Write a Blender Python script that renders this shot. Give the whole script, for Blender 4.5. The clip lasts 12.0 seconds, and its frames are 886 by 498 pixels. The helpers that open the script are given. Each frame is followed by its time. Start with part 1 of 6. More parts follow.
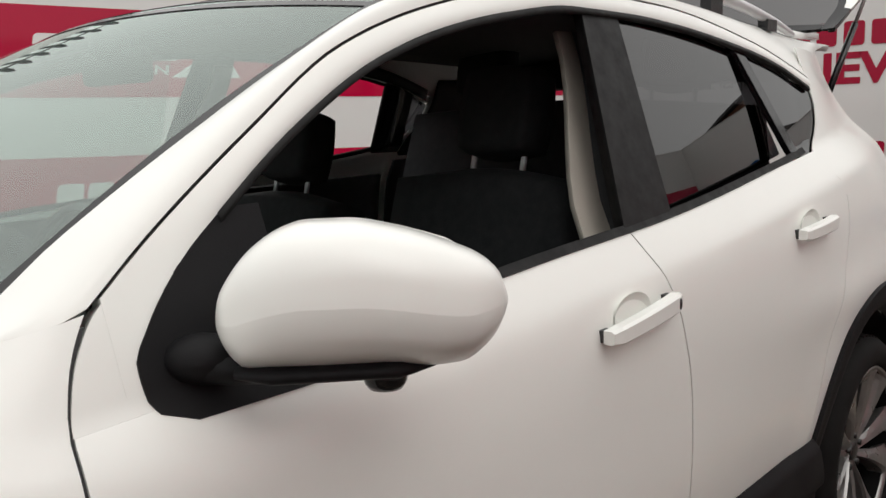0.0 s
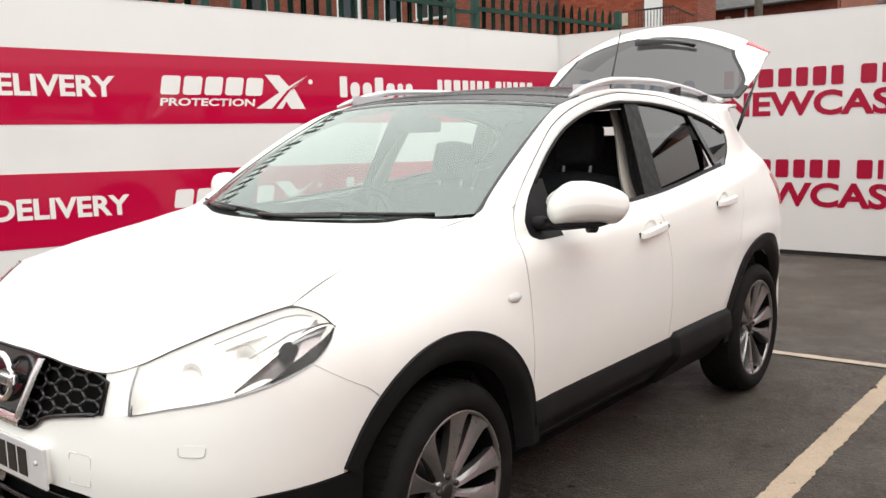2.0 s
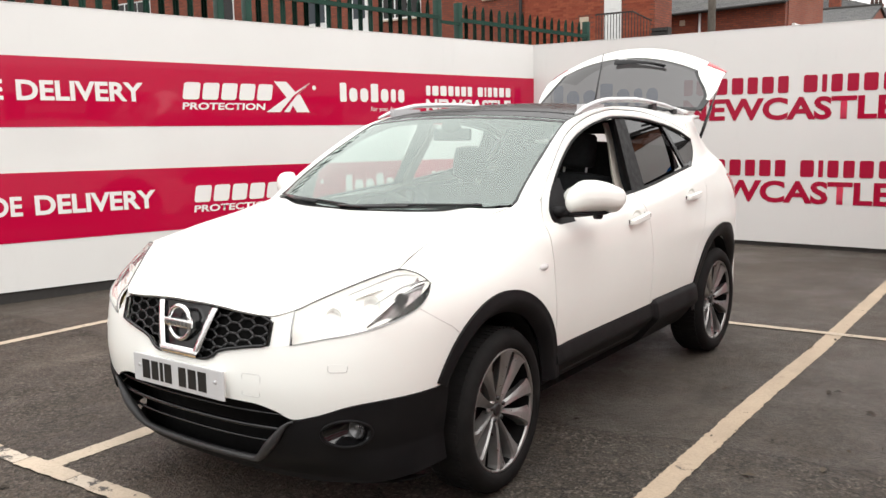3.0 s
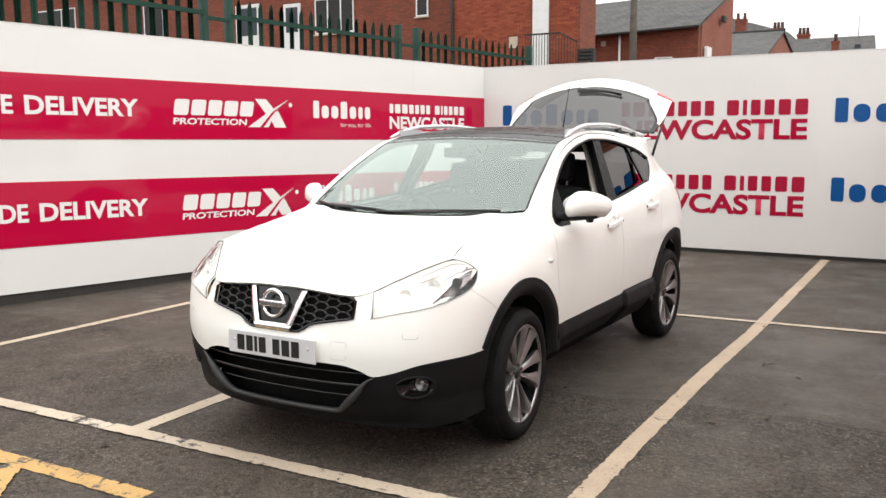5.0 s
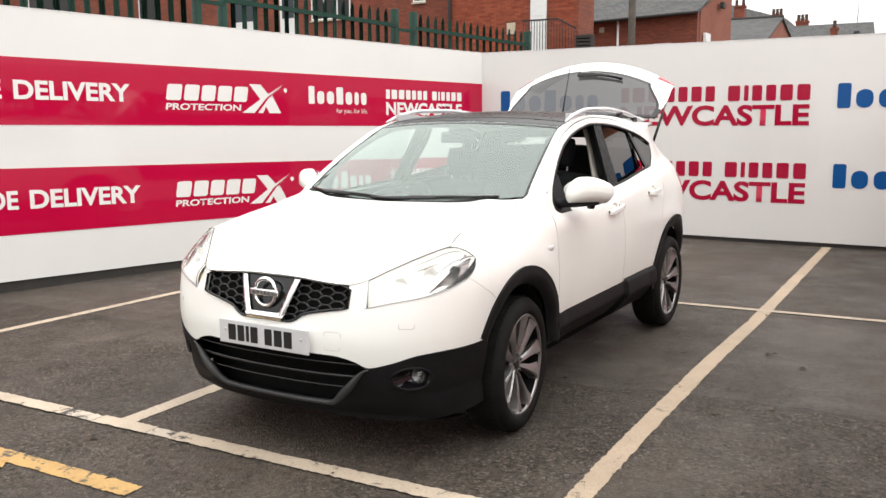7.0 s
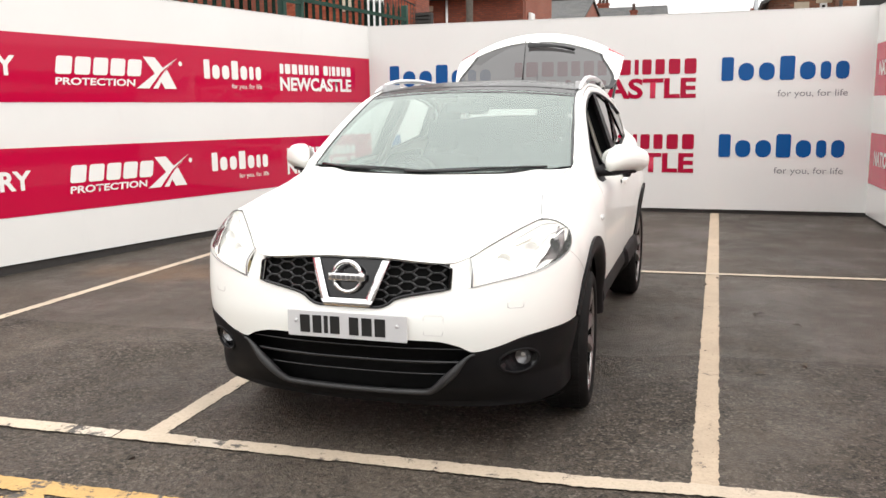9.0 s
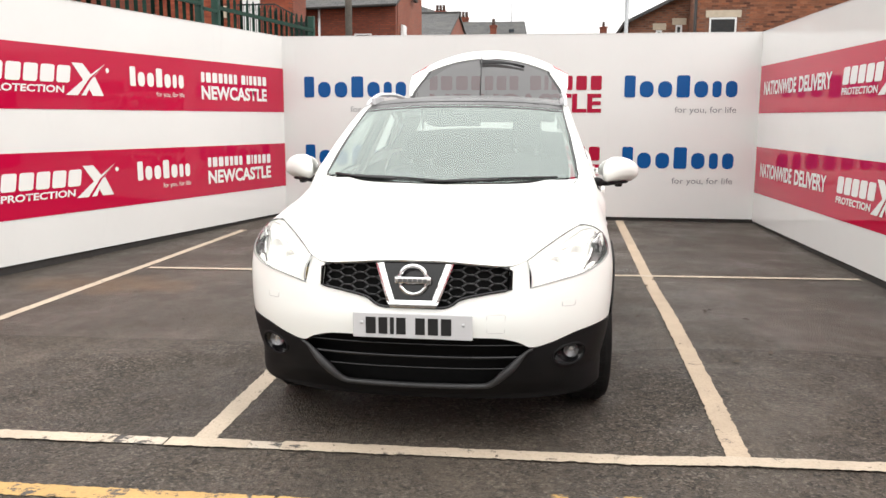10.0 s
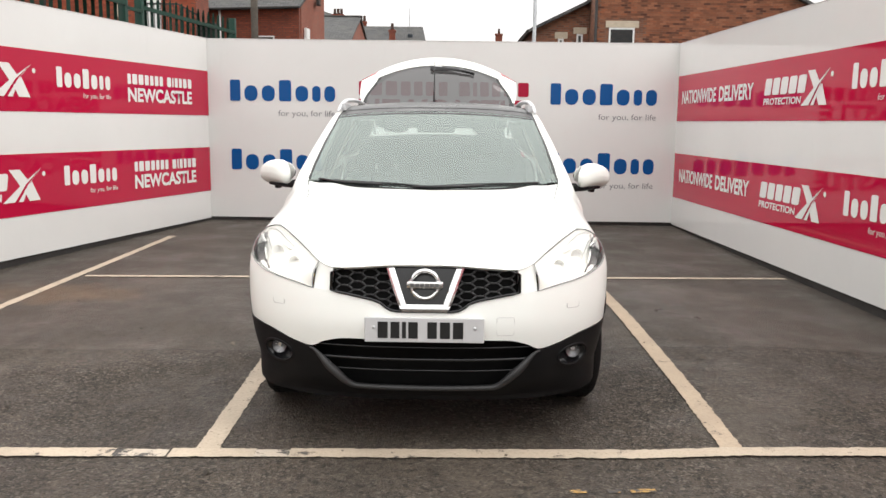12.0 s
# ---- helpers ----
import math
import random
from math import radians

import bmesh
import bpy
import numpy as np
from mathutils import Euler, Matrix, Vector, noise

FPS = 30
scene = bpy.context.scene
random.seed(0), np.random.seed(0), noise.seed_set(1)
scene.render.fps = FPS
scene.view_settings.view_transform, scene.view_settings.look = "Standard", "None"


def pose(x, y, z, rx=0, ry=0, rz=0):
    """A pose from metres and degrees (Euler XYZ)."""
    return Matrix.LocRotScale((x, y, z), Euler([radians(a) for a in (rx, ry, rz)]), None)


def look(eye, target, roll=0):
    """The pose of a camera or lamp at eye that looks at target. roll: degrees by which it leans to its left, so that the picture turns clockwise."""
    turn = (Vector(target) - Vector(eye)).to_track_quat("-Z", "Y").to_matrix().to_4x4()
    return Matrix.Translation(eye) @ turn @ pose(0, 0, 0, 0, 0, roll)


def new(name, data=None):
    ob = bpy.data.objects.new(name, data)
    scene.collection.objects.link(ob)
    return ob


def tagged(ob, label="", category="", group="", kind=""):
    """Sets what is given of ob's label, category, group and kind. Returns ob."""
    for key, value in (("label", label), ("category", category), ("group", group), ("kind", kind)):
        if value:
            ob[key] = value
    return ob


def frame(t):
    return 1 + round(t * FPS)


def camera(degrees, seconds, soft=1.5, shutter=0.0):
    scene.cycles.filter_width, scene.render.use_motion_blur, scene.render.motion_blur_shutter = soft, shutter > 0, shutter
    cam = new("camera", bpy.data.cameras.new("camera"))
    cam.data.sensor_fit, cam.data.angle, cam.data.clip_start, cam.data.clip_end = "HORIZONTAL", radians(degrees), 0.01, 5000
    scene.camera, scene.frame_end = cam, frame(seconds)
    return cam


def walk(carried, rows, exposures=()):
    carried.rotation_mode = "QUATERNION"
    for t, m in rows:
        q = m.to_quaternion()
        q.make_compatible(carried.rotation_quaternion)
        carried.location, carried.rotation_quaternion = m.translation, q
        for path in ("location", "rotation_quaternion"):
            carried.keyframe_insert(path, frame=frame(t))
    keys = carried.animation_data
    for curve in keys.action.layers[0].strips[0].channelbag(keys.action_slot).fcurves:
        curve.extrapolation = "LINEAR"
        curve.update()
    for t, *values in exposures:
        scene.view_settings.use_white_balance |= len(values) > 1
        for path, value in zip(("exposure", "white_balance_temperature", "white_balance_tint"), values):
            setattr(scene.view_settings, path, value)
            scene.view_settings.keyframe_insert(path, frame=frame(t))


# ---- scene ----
cam = camera(54.2, 12.0)
PATH = [
    (0, (1.592, 0.074, 1.351), (0.251, 1.525, 1.038), -1.7),
    (0.5, (1.837, -0.416, 1.38), (0.57, 1.106, 1.101), -1.0),
    (1, (2.054, -0.925, 1.385), (0.81, 0.618, 1.113), -1.2),
    (1.5, (2.239, -1.416, 1.402), (0.978, 0.11, 1.117), -1.6),
    (2, (2.408, -1.941, 1.441), (1.165, -0.399, 1.162), -1.3),
    (2.5, (2.595, -2.417, 1.475), (1.377, -0.856, 1.196), -1.4),
    (3, (2.684, -2.905, 1.519), (1.521, -1.303, 1.229), -1.0),
    (5, (2.718, -3.947, 1.576), (1.712, -2.239, 1.311), -0.3),
    (5.5, (2.688, -3.889, 1.558), (1.667, -2.188, 1.301), -0.5),
    (6, (2.685, -3.862, 1.555), (1.661, -2.165, 1.282), -0.8),
    (6.5, (2.679, -3.85, 1.556), (1.665, -2.15, 1.27), -0.7),
    (7, (2.654, -3.839, 1.556), (1.655, -2.131, 1.263), -0.3),
    (9, (1.432, -4.108, 1.5), (0.835, -2.23, 1.16), -0.8),
    (9.5, (0.948, -4.291, 1.517), (0.541, -2.36, 1.195), -0.6),
    (10, (0.637, -4.567, 1.529), (0.367, -2.612, 1.209), 0.1),
    (10.5, (0.33, -4.7, 1.529), (0.172, -2.732, 1.214), 0.9),
    (11, (0.174, -4.769, 1.544), (0.083, -2.793, 1.25), 1.1),
    (11.5, (0.139, -4.726, 1.541), (0.09, -2.747, 1.251), 1.0),
    (12, (0.128, -4.675, 1.54), (0.102, -2.699, 1.231), 0.7),
]
# Exposure follows the phone: it opens up a little while backing away from the white car.
EXPOSURES = [(0, -1.12), (0.5, -0.83), (1, -0.62), (2, -0.4), (5, -0.30), (7.5, -0.26), (9.5, -0.15), (10.5, -0.20), (12, -0.40)]
walk(cam, [(t, look(eye, target, roll)) for t, eye, target, roll in PATH], EXPOSURES)

# ---- world and sun: bright overcast ----
world = bpy.data.worlds.new("overcast_sky")
scene.world = world
world.use_nodes = True
wn, wl = world.node_tree.nodes, world.node_tree.links
sky = wn.new("ShaderNodeTexSky")
sky.sky_type, sky.sun_disc = "NISHITA", False
sky.sun_elevation, sky.sun_rotation = radians(48), radians(105)
sky.dust_density, sky.air_density = 4.0, 1.0
grey = wn.new("ShaderNodeHueSaturation")
grey.inputs["Saturation"].default_value = 0.12
wl.new(sky.outputs[0], grey.inputs["Color"])
# cloud cover: a standard overcast dome, about twice as bright overhead as at the horizon
wc_, sep_, cloud, blend = wn.new("ShaderNodeTexCoord"), wn.new("ShaderNodeSeparateXYZ"), wn.new("ShaderNodeValToRGB"), wn.new("ShaderNodeMix")
wl.new(wc_.outputs["Generated"], sep_.inputs[0])
wl.new(sep_.outputs[2], cloud.inputs[0])
cloud.color_ramp.elements[0].color, cloud.color_ramp.elements[1].color = (10.0, 9.85, 9.65, 1), (25.0, 24.7, 24.3, 1)
blend.data_type = "RGBA"
blend.inputs[0].default_value = 0.85
wl.new(grey.outputs[0], blend.inputs[6])
wl.new(cloud.outputs[0], blend.inputs[7])
wl.new(blend.outputs[2], wn["Background"].inputs["Color"])
wn["Background"].inputs["Strength"].default_value = 0.15
sun = new("sun", bpy.data.lights.new("sun", "SUN"))
sun.data.energy, sun.data.angle, sun.data.color = 0.8, radians(35), (1.0, 0.97, 0.93)
sun.matrix_world = look((11, -3, 13), (0, 0, 0))


# ---- helpers for meshes and materials ----
def curve(*pts):
    """A smooth, non-overshooting function through a few (x, y) pairs."""
    xs = np.array([p[0] for p in pts], float)
    ys = np.array([p[1] for p in pts], float)
    h = np.diff(xs)
    d = np.diff(ys) / h
    m = np.zeros(len(xs))
    m[0], m[-1] = d[0], d[-1]
    for i in range(1, len(xs) - 1):
        if d[i - 1] * d[i] > 0:
            w1, w2 = 2 * h[i] + h[i - 1], h[i] + 2 * h[i - 1]
            m[i] = (w1 + w2) / (w1 / d[i - 1] + w2 / d[i])

    def at(x):
        x = min(max(x, xs[0]), xs[-1])
        i = min(int(np.searchsorted(xs, x, side="right")) - 1, len(h) - 1)
        t = (x - xs[i]) / h[i]
        return float(ys[i] * (1 + 2 * t) * (1 - t) ** 2 + m[i] * h[i] * t * (1 - t) ** 2
                     + ys[i + 1] * t * t * (3 - 2 * t) + m[i + 1] * h[i] * t * t * (t - 1))
    return at


def lerp(a, b, t):
    return a + (b - a) * t


def smooth(a, b, x):
    t = min(max((x - a) / (b - a), 0), 1)
    return t * t * (3 - 2 * t)


def link(name, bm, material, flat=False):
    me = bpy.data.meshes.new(name)
    bm.normal_update()
    bm.to_mesh(me)
    bm.free()
    me.materials.append(material)
    if not flat:
        me.polygons.foreach_set("use_smooth", [True] * len(me.polygons))
    me.update()
    return new(name, me)


def part(name, bm, material, parent, label="", flat=False):
    ob = link(name, bm, material, flat)
    ob.parent = parent
    if label:
        tagged(ob, label)
    return ob


def thing(name, label, category, group="", at=(0, 0, 0), kind=""):
    ob = new(name)
    ob.location = at
    ob.empty_display_size = 0.1
    return tagged(ob, label, category, group, kind)


def box(bm, lo, hi, m=None, bevel=0.0):
    v = [bm.verts.new((x, y, z)) for z in (lo[2], hi[2]) for y in (lo[1], hi[1]) for x in (lo[0], hi[0])]
    fs = [bm.faces.new([v[i] for i in q]) for q in ((0, 2, 3, 1), (4, 5, 7, 6), (0, 1, 5, 4), (2, 6, 7, 3), (0, 4, 6, 2), (1, 3, 7, 5))]
    if bevel:
        es = list({e for f in fs for e in f.edges})
        r = bmesh.ops.bevel(bm, geom=es, offset=bevel, segments=2, affect="EDGES", profile=0.5)
        v = list({w for f in r["faces"] for w in f.verts} | {w for w in v if w.is_valid})
    if m is not None:
        bmesh.ops.transform(bm, matrix=m, verts=[w for w in v if w.is_valid])
    return bm


def boxes(*spans, bevel=0.0):
    bm = bmesh.new()
    for lo, hi in spans:
        box(bm, lo, hi, bevel=bevel)
    return bm


def tube(bm, path, radius, sides=10, flat=1.0, caps=True):
    """A swept round bar; radius may be a function of 0..1; flat squashes it upright."""
    pts = [Vector(p) for p in path]
    rings = []
    for i, p in enumerate(pts):
        d = (pts[min(i + 1, len(pts) - 1)] - pts[max(i - 1, 0)]).normalized()
        up = Vector((0, 0, 1)) if abs(d.z) < 0.9 else Vector((0, 1, 0))
        a = d.cross(up).normalized()
        b = a.cross(d)
        r = radius(i / (len(pts) - 1)) if callable(radius) else radius
        rings.append([bm.verts.new(p + a * (r * math.cos(k * math.tau / sides)) + b * (r * flat * math.sin(k * math.tau / sides))) for k in range(sides)])
    for q, r in zip(rings, rings[1:]):
        for k in range(sides):
            bm.faces.new((q[k], q[(k + 1) % sides], r[(k + 1) % sides], r[k]))
    if caps:
        bm.faces.new(rings[0][::-1])
        bm.faces.new(rings[-1])
    return bm


def patch(f, nu, nv, thick=0.0, side=1, bm=None):
    """A sheet from f(u, v), both 0..1, with an inner skin; side -1 mirrors it over the car's long axis."""
    bm = bm or bmesh.new()
    P = [[Vector(f(i / nu, j / nv)) for j in range(nv + 1)] for i in range(nu + 1)]
    if side < 0:
        P = [[Vector((-p.x, p.y, p.z)) for p in row] for row in P]

    def quad(a, b, c, d):
        vs = [a, b, c, d] if side > 0 else [d, c, b, a]
        vs = [w for k, w in enumerate(vs) if w not in vs[:k]]
        if len(vs) > 2:
            bm.faces.new(vs)

    outer = [[bm.verts.new(p) for p in row] for row in P]
    for i in range(nu):
        for j in range(nv):
            quad(outer[i][j], outer[i + 1][j], outer[i + 1][j + 1], outer[i][j + 1])
    if thick:
        inner = []
        for i in range(nu + 1):
            row = []
            for j in range(nv + 1):
                a = P[min(i + 1, nu)][j] - P[max(i - 1, 0)][j]
                b = P[i][min(j + 1, nv)] - P[i][max(j - 1, 0)]
                n = a.cross(b)
                n = n.normalized() * side if n.length > 1e-9 else Vector((0, 0, 0))
                row.append(bm.verts.new(P[i][j] - n * thick))
            inner.append(row)
        for i in range(nu):
            for j in range(nv):
                quad(inner[i][j + 1], inner[i + 1][j + 1], inner[i + 1][j], inner[i][j])
        for i in range(nu):
            quad(inner[i][0], inner[i + 1][0], outer[i + 1][0], outer[i][0])
            quad(outer[i][nv], outer[i + 1][nv], inner[i + 1][nv], inner[i][nv])
        for j in range(nv):
            quad(outer[0][j], outer[0][j + 1], inner[0][j + 1], inner[0][j])
            quad(inner[nu][j], inner[nu][j + 1], outer[nu][j + 1], outer[nu][j])
        for rim in (outer[0], outer[nu], [r[0] for r in outer], [r[nv] for r in outer]):
            for p, q in zip(rim, rim[1:]):
                e = bm.edges.get((p, q))
                if e:
                    e.smooth = False
    return bm


def lathe(bm, prof, centre, axis_x=1.0, sides=48):
    """Turn (radius, offset) pairs round an axle along x."""
    rings = []
    for r, o in prof:
        rings.append([bm.verts.new((centre[0] + axis_x * o, centre[1] + r * math.cos(a), centre[2] + r * math.sin(a)))
                      for a in (k * math.tau / sides for k in range(sides))])
    for q, r in zip(rings, rings[1:]):
        for k in range(sides):
            bm.faces.new((q[k], q[(k + 1) % sides], r[(k + 1) % sides], r[k]))
    return bm


def prism(bm, outline, f, depth):
    """A flat outline laid through f(a, b, depth) and given a back."""
    a = [bm.verts.new(f(x, y, 0)) for x, y in outline]
    b = [bm.verts.new(f(x, y, depth)) for x, y in outline]
    bm.faces.new(a)
    bm.faces.new(b[::-1])
    n = len(a)
    for i in range(n):
        bm.faces.new((a[i], b[i], b[(i + 1) % n], a[(i + 1) % n]))
    return bm


class Mat:
    """A small wrapper for node materials."""

    def __init__(self, name, colour=(0.5, 0.5, 0.5), rough=0.5, metal=0.0, coat=0.0, spec=0.5):
        self.m = bpy.data.materials.new(name)
        self.m.use_nodes = True
        self.n, self.l = self.m.node_tree.nodes, self.m.node_tree.links
        self.p = self.n["Principled BSDF"]
        self.set("Base Color", (*colour, 1))
        self.set("Roughness", rough)
        self.set("Metallic", metal)
        self.set("Coat Weight", coat)
        self.set("Coat Roughness", 0.03)
        self.set("Specular IOR Level", spec)

    def set(self, key, value):
        self.p.inputs[key].default_value = value
        return self

    def coords(self, scale=(1, 1, 1), kind="Object"):
        tc, mp = self.n.new("ShaderNodeTexCoord"), self.n.new("ShaderNodeMapping")
        mp.inputs["Scale"].default_value = scale
        self.l.new(tc.outputs[kind], mp.inputs["Vector"])
        return mp.outputs[0]

    def noise(self, scale, detail=4, rough=0.6, stretch=(1, 1, 1), kind="Object"):
        t = self.n.new("ShaderNodeTexNoise")
        t.inputs["Scale"].default_value, t.inputs["Detail"].default_value, t.inputs["Roughness"].default_value = scale, detail, rough
        self.l.new(self.coords(stretch, kind), t.inputs["Vector"])
        return t.outputs["Fac"]

    def ramp(self, fac, *stops):
        r = self.n.new("ShaderNodeValToRGB")
        el = r.color_ramp.elements
        while len(el) < len(stops):
            el.new(0.5)
        for e, (pos, c) in zip(el, stops):
            e.position = pos
            e.color = (*c, 1) if isinstance(c, tuple) else (c, c, c, 1)
        self.l.new(fac, r.inputs[0])
        return r.outputs[0]

    def mix(self, fac, a, b, how="MIX"):
        x = self.n.new("ShaderNodeMix")
        x.data_type, x.blend_type = "RGBA", how
        for sock, val in ((x.inputs[0], fac), (x.inputs[6], a), (x.inputs[7], b)):
            if isinstance(val, (int, float)):
                sock.default_value = val
            elif isinstance(val, tuple):
                sock.default_value = (*val, 1)
            else:
                self.l.new(val, sock)
        return x.outputs[2]

    def to(self, key, out):
        self.l.new(out, self.p.inputs[key])
        return self

    def bump(self, out, strength=0.3, distance=0.01):
        b = self.n.new("ShaderNodeBump")
        b.inputs["Strength"].default_value, b.inputs["Distance"].default_value = strength, distance
        self.l.new(out, b.inputs["Height"])
        self.l.new(b.outputs[0], self.p.inputs["Normal"])
        return self


def plain(name, colour, rough=0.5, metal=0.0, coat=0.0, spec=0.5, vary=0.12, scale=6.0):
    """A material with a little unevenness of tone and gloss."""
    a = Mat(name, colour, rough, metal, coat, spec)
    f = a.noise(scale, 5, 0.65)
    lo, hi = tuple(c * (1 - vary) for c in colour), tuple(min(1, c * (1 + vary)) for c in colour)
    a.to("Base Color", a.ramp(f, (0.3, lo), (0.7, hi)))
    a.to("Roughness", a.ramp(a.noise(scale * 5, 3), (0.3, max(0, rough * (1 - vary))), (0.7, min(1, rough * (1 + vary)))))
    return a.m


def glass(name, tint, gloss_tint=(1, 1, 1), rough=0.0, ior=1.5, film=0.0, film_tone=(0.70, 0.72, 0.70)):
    m = bpy.data.materials.new(name)
    m.use_nodes = True
    n, l = m.node_tree.nodes, m.node_tree.links
    n.remove(n["Principled BSDF"])
    tr, gl, lw, mx = n.new("ShaderNodeBsdfTransparent"), n.new("ShaderNodeBsdfGlossy"), n.new("ShaderNodeLayerWeight"), n.new("ShaderNodeMixShader")
    pw, sc = n.new("ShaderNodeMath"), n.new("ShaderNodeMapRange")
    tr.inputs["Color"].default_value = (*tint, 1)
    gl.inputs["Color"].default_value = (*gloss_tint, 1)
    gl.inputs["Roughness"].default_value = rough
    lw.inputs["Blend"].default_value = 0.5
    pw.operation = "POWER"
    pw.inputs[1].default_value = 5.0
    sc.inputs["To Min"].default_value, sc.inputs["To Max"].default_value = ((ior - 1) / (ior + 1)) ** 2, 1.0
    l.new(lw.outputs["Facing"], pw.inputs[0])
    l.new(pw.outputs[0], sc.inputs["Value"])
    l.new(sc.outputs[0], mx.inputs[0])
    l.new(tr.outputs[0], mx.inputs[1])
    l.new(gl.outputs[0], mx.inputs[2])
    out = mx.outputs[0]
    if film:
        # a thin, patchy film of road dust, its paleness also standing in for reflected sky
        df, fm, tx, rp = n.new("ShaderNodeBsdfDiffuse"), n.new("ShaderNodeMixShader"), n.new("ShaderNodeTexNoise"), n.new("ShaderNodeMapRange")
        df.inputs["Color"].default_value = (*film_tone, 1)
        tx.inputs["Scale"].default_value, tx.inputs["Detail"].default_value = 4.0, 1.0
        rp.inputs["To Min"].default_value, rp.inputs["To Max"].default_value = film * 0.7, film * 1.3
        l.new(tx.outputs["Fac"], rp.inputs["Value"])
        l.new(rp.outputs[0], fm.inputs[0])
        l.new(out, fm.inputs[1])
        l.new(df.outputs[0], fm.inputs[2])
        out = fm.outputs[0]
    l.new(out, n["Material Output"].inputs["Surface"])
    return m


def brick_mat(name, light, dark, mortar, scale=1.0, wet=0.85):
    a = Mat(name, rough=wet)
    t = a.n.new("ShaderNodeTexBrick")
    t.inputs["Scale"].default_value = 1.0
    t.inputs["Brick Width"].default_value, t.inputs["Row Height"].default_value = 0.225, 0.075
    t.inputs["Mortar Size"].default_value = 0.013
    t.inputs["Color1"].default_value, t.inputs["Color2"].default_value, t.inputs["Mortar"].default_value = (*light, 1), (*dark, 1), (*mortar, 1)
    # bricks run along the wall: the walls are built so that x + y follows their length
    tc, sep, add, com = a.n.new("ShaderNodeTexCoord"), a.n.new("ShaderNodeSeparateXYZ"), a.n.new("ShaderNodeMath"), a.n.new("ShaderNodeCombineXYZ")
    a.l.new(tc.outputs["Object"], sep.inputs[0])
    a.l.new(sep.outputs[0], add.inputs[0])
    a.l.new(sep.outputs[1], add.inputs[1])
    a.l.new(add.outputs[0], com.inputs[0])
    a.l.new(sep.outputs[2], com.inputs[1])
    a.l.new(com.outputs[0], t.inputs["Vector"])
    c = a.mix(a.ramp(a.noise(0.9, 6), (0.35, 0.0), (0.7, 0.45)), t.outputs["Color"], tuple(x * 0.55 for x in dark))
    c = a.mix(a.ramp(a.noise(14, 3), (0.3, 0.0), (0.8, 0.4)), c, light)
    a.to("Base Color", c)
    a.bump(t.outputs["Fac"], 0.4, -0.008)
    return a.m


# ---- materials ----
asphalt = Mat("asphalt", rough=0.8, spec=0.26)


def node_math(a, op, x, y=0.0):
    m = a.n.new("ShaderNodeMath")
    m.operation = op
    for k, q in enumerate((x, y)):
        if isinstance(q, (int, float)):
            m.inputs[k].default_value = q
        else:
            a.l.new(q, m.inputs[k])
    return m.outputs[0]


# where the older, smoother lay at the back meets the coarse one in front of it
ground_tc, ground_sep = asphalt.n.new("ShaderNodeTexCoord"), asphalt.n.new("ShaderNodeSeparateXYZ")
asphalt.l.new(ground_tc.outputs["Object"], ground_sep.inputs[0])
gx, gy = ground_sep.outputs[0], ground_sep.outputs[1]
seam = node_math(asphalt, "ADD", node_math(asphalt, "SUBTRACT", gy, node_math(asphalt, "MULTIPLY", gx, 0.038)), -0.822)
seam = node_math(asphalt, "ADD", seam, node_math(asphalt, "MULTIPLY", node_math(asphalt, "SUBTRACT", asphalt.noise(2.2, 7, 0.7), 0.5), 0.22))
old = asphalt.ramp(node_math(asphalt, "ADD", seam, 0.5), (0.47, 0.0), (0.53, 0.82))
joint = asphalt.ramp(node_math(asphalt, "ABSOLUTE", seam), (0.0, 0.6), (0.014, 0.0))

grit = asphalt.noise(130, 3, 0.7)
c = asphalt.ramp(asphalt.noise(0.45, 7, 0.66), (0.32, (0.035, 0.0285, 0.0220)), (0.50, (0.058, 0.0475, 0.0365)), (0.72, (0.086, 0.068, 0.050)))
c = asphalt.mix(asphalt.ramp(asphalt.noise(1.9, 8, 0.72, (1, 0.45, 1)), (0.50, 0.0), (0.66, 0.75)), c, (0.021, 0.0185, 0.016))
c = asphalt.mix(asphalt.ramp(asphalt.noise(5.5, 7, 0.78), (0.54, 0.0), (0.68, 0.8)), c, (0.092, 0.074, 0.054))
c = asphalt.mix(asphalt.ramp(asphalt.noise(26, 5, 0.8), (0.48, 0.0), (0.58, 0.85)), c, (0.011, 0.0095, 0.008))
c = asphalt.mix(asphalt.ramp(asphalt.noise(34, 5, 0.8), (0.565, 0.0), (0.64, 0.75)), c, (0.17, 0.143, 0.113))
c = asphalt.mix(asphalt.ramp(grit, (0.5, 0.0), (0.72, 0.6)), c, (0.12, 0.105, 0.09))
o = asphalt.ramp(asphalt.noise(0.6, 7, 0.62, (1, 0.4, 1)), (0.34, (0.038, 0.032, 0.0255)), (0.52, (0.056, 0.0465, 0.037)), (0.70, (0.080, 0.065, 0.050)))
o = asphalt.mix(asphalt.ramp(asphalt.noise(9, 7, 0.75, (1, 0.5, 1)), (0.46, 0.0), (0.62, 0.75)), o, (0.080, 0.066, 0.052))
o = asphalt.mix(asphalt.ramp(asphalt.noise(30, 5, 0.8), (0.46, 0.0), (0.56, 0.6)), o, (0.014, 0.012, 0.010))
o = asphalt.mix(asphalt.ramp(grit, (0.50, 0.0), (0.72, 0.6)), o, (0.11, 0.095, 0.078))
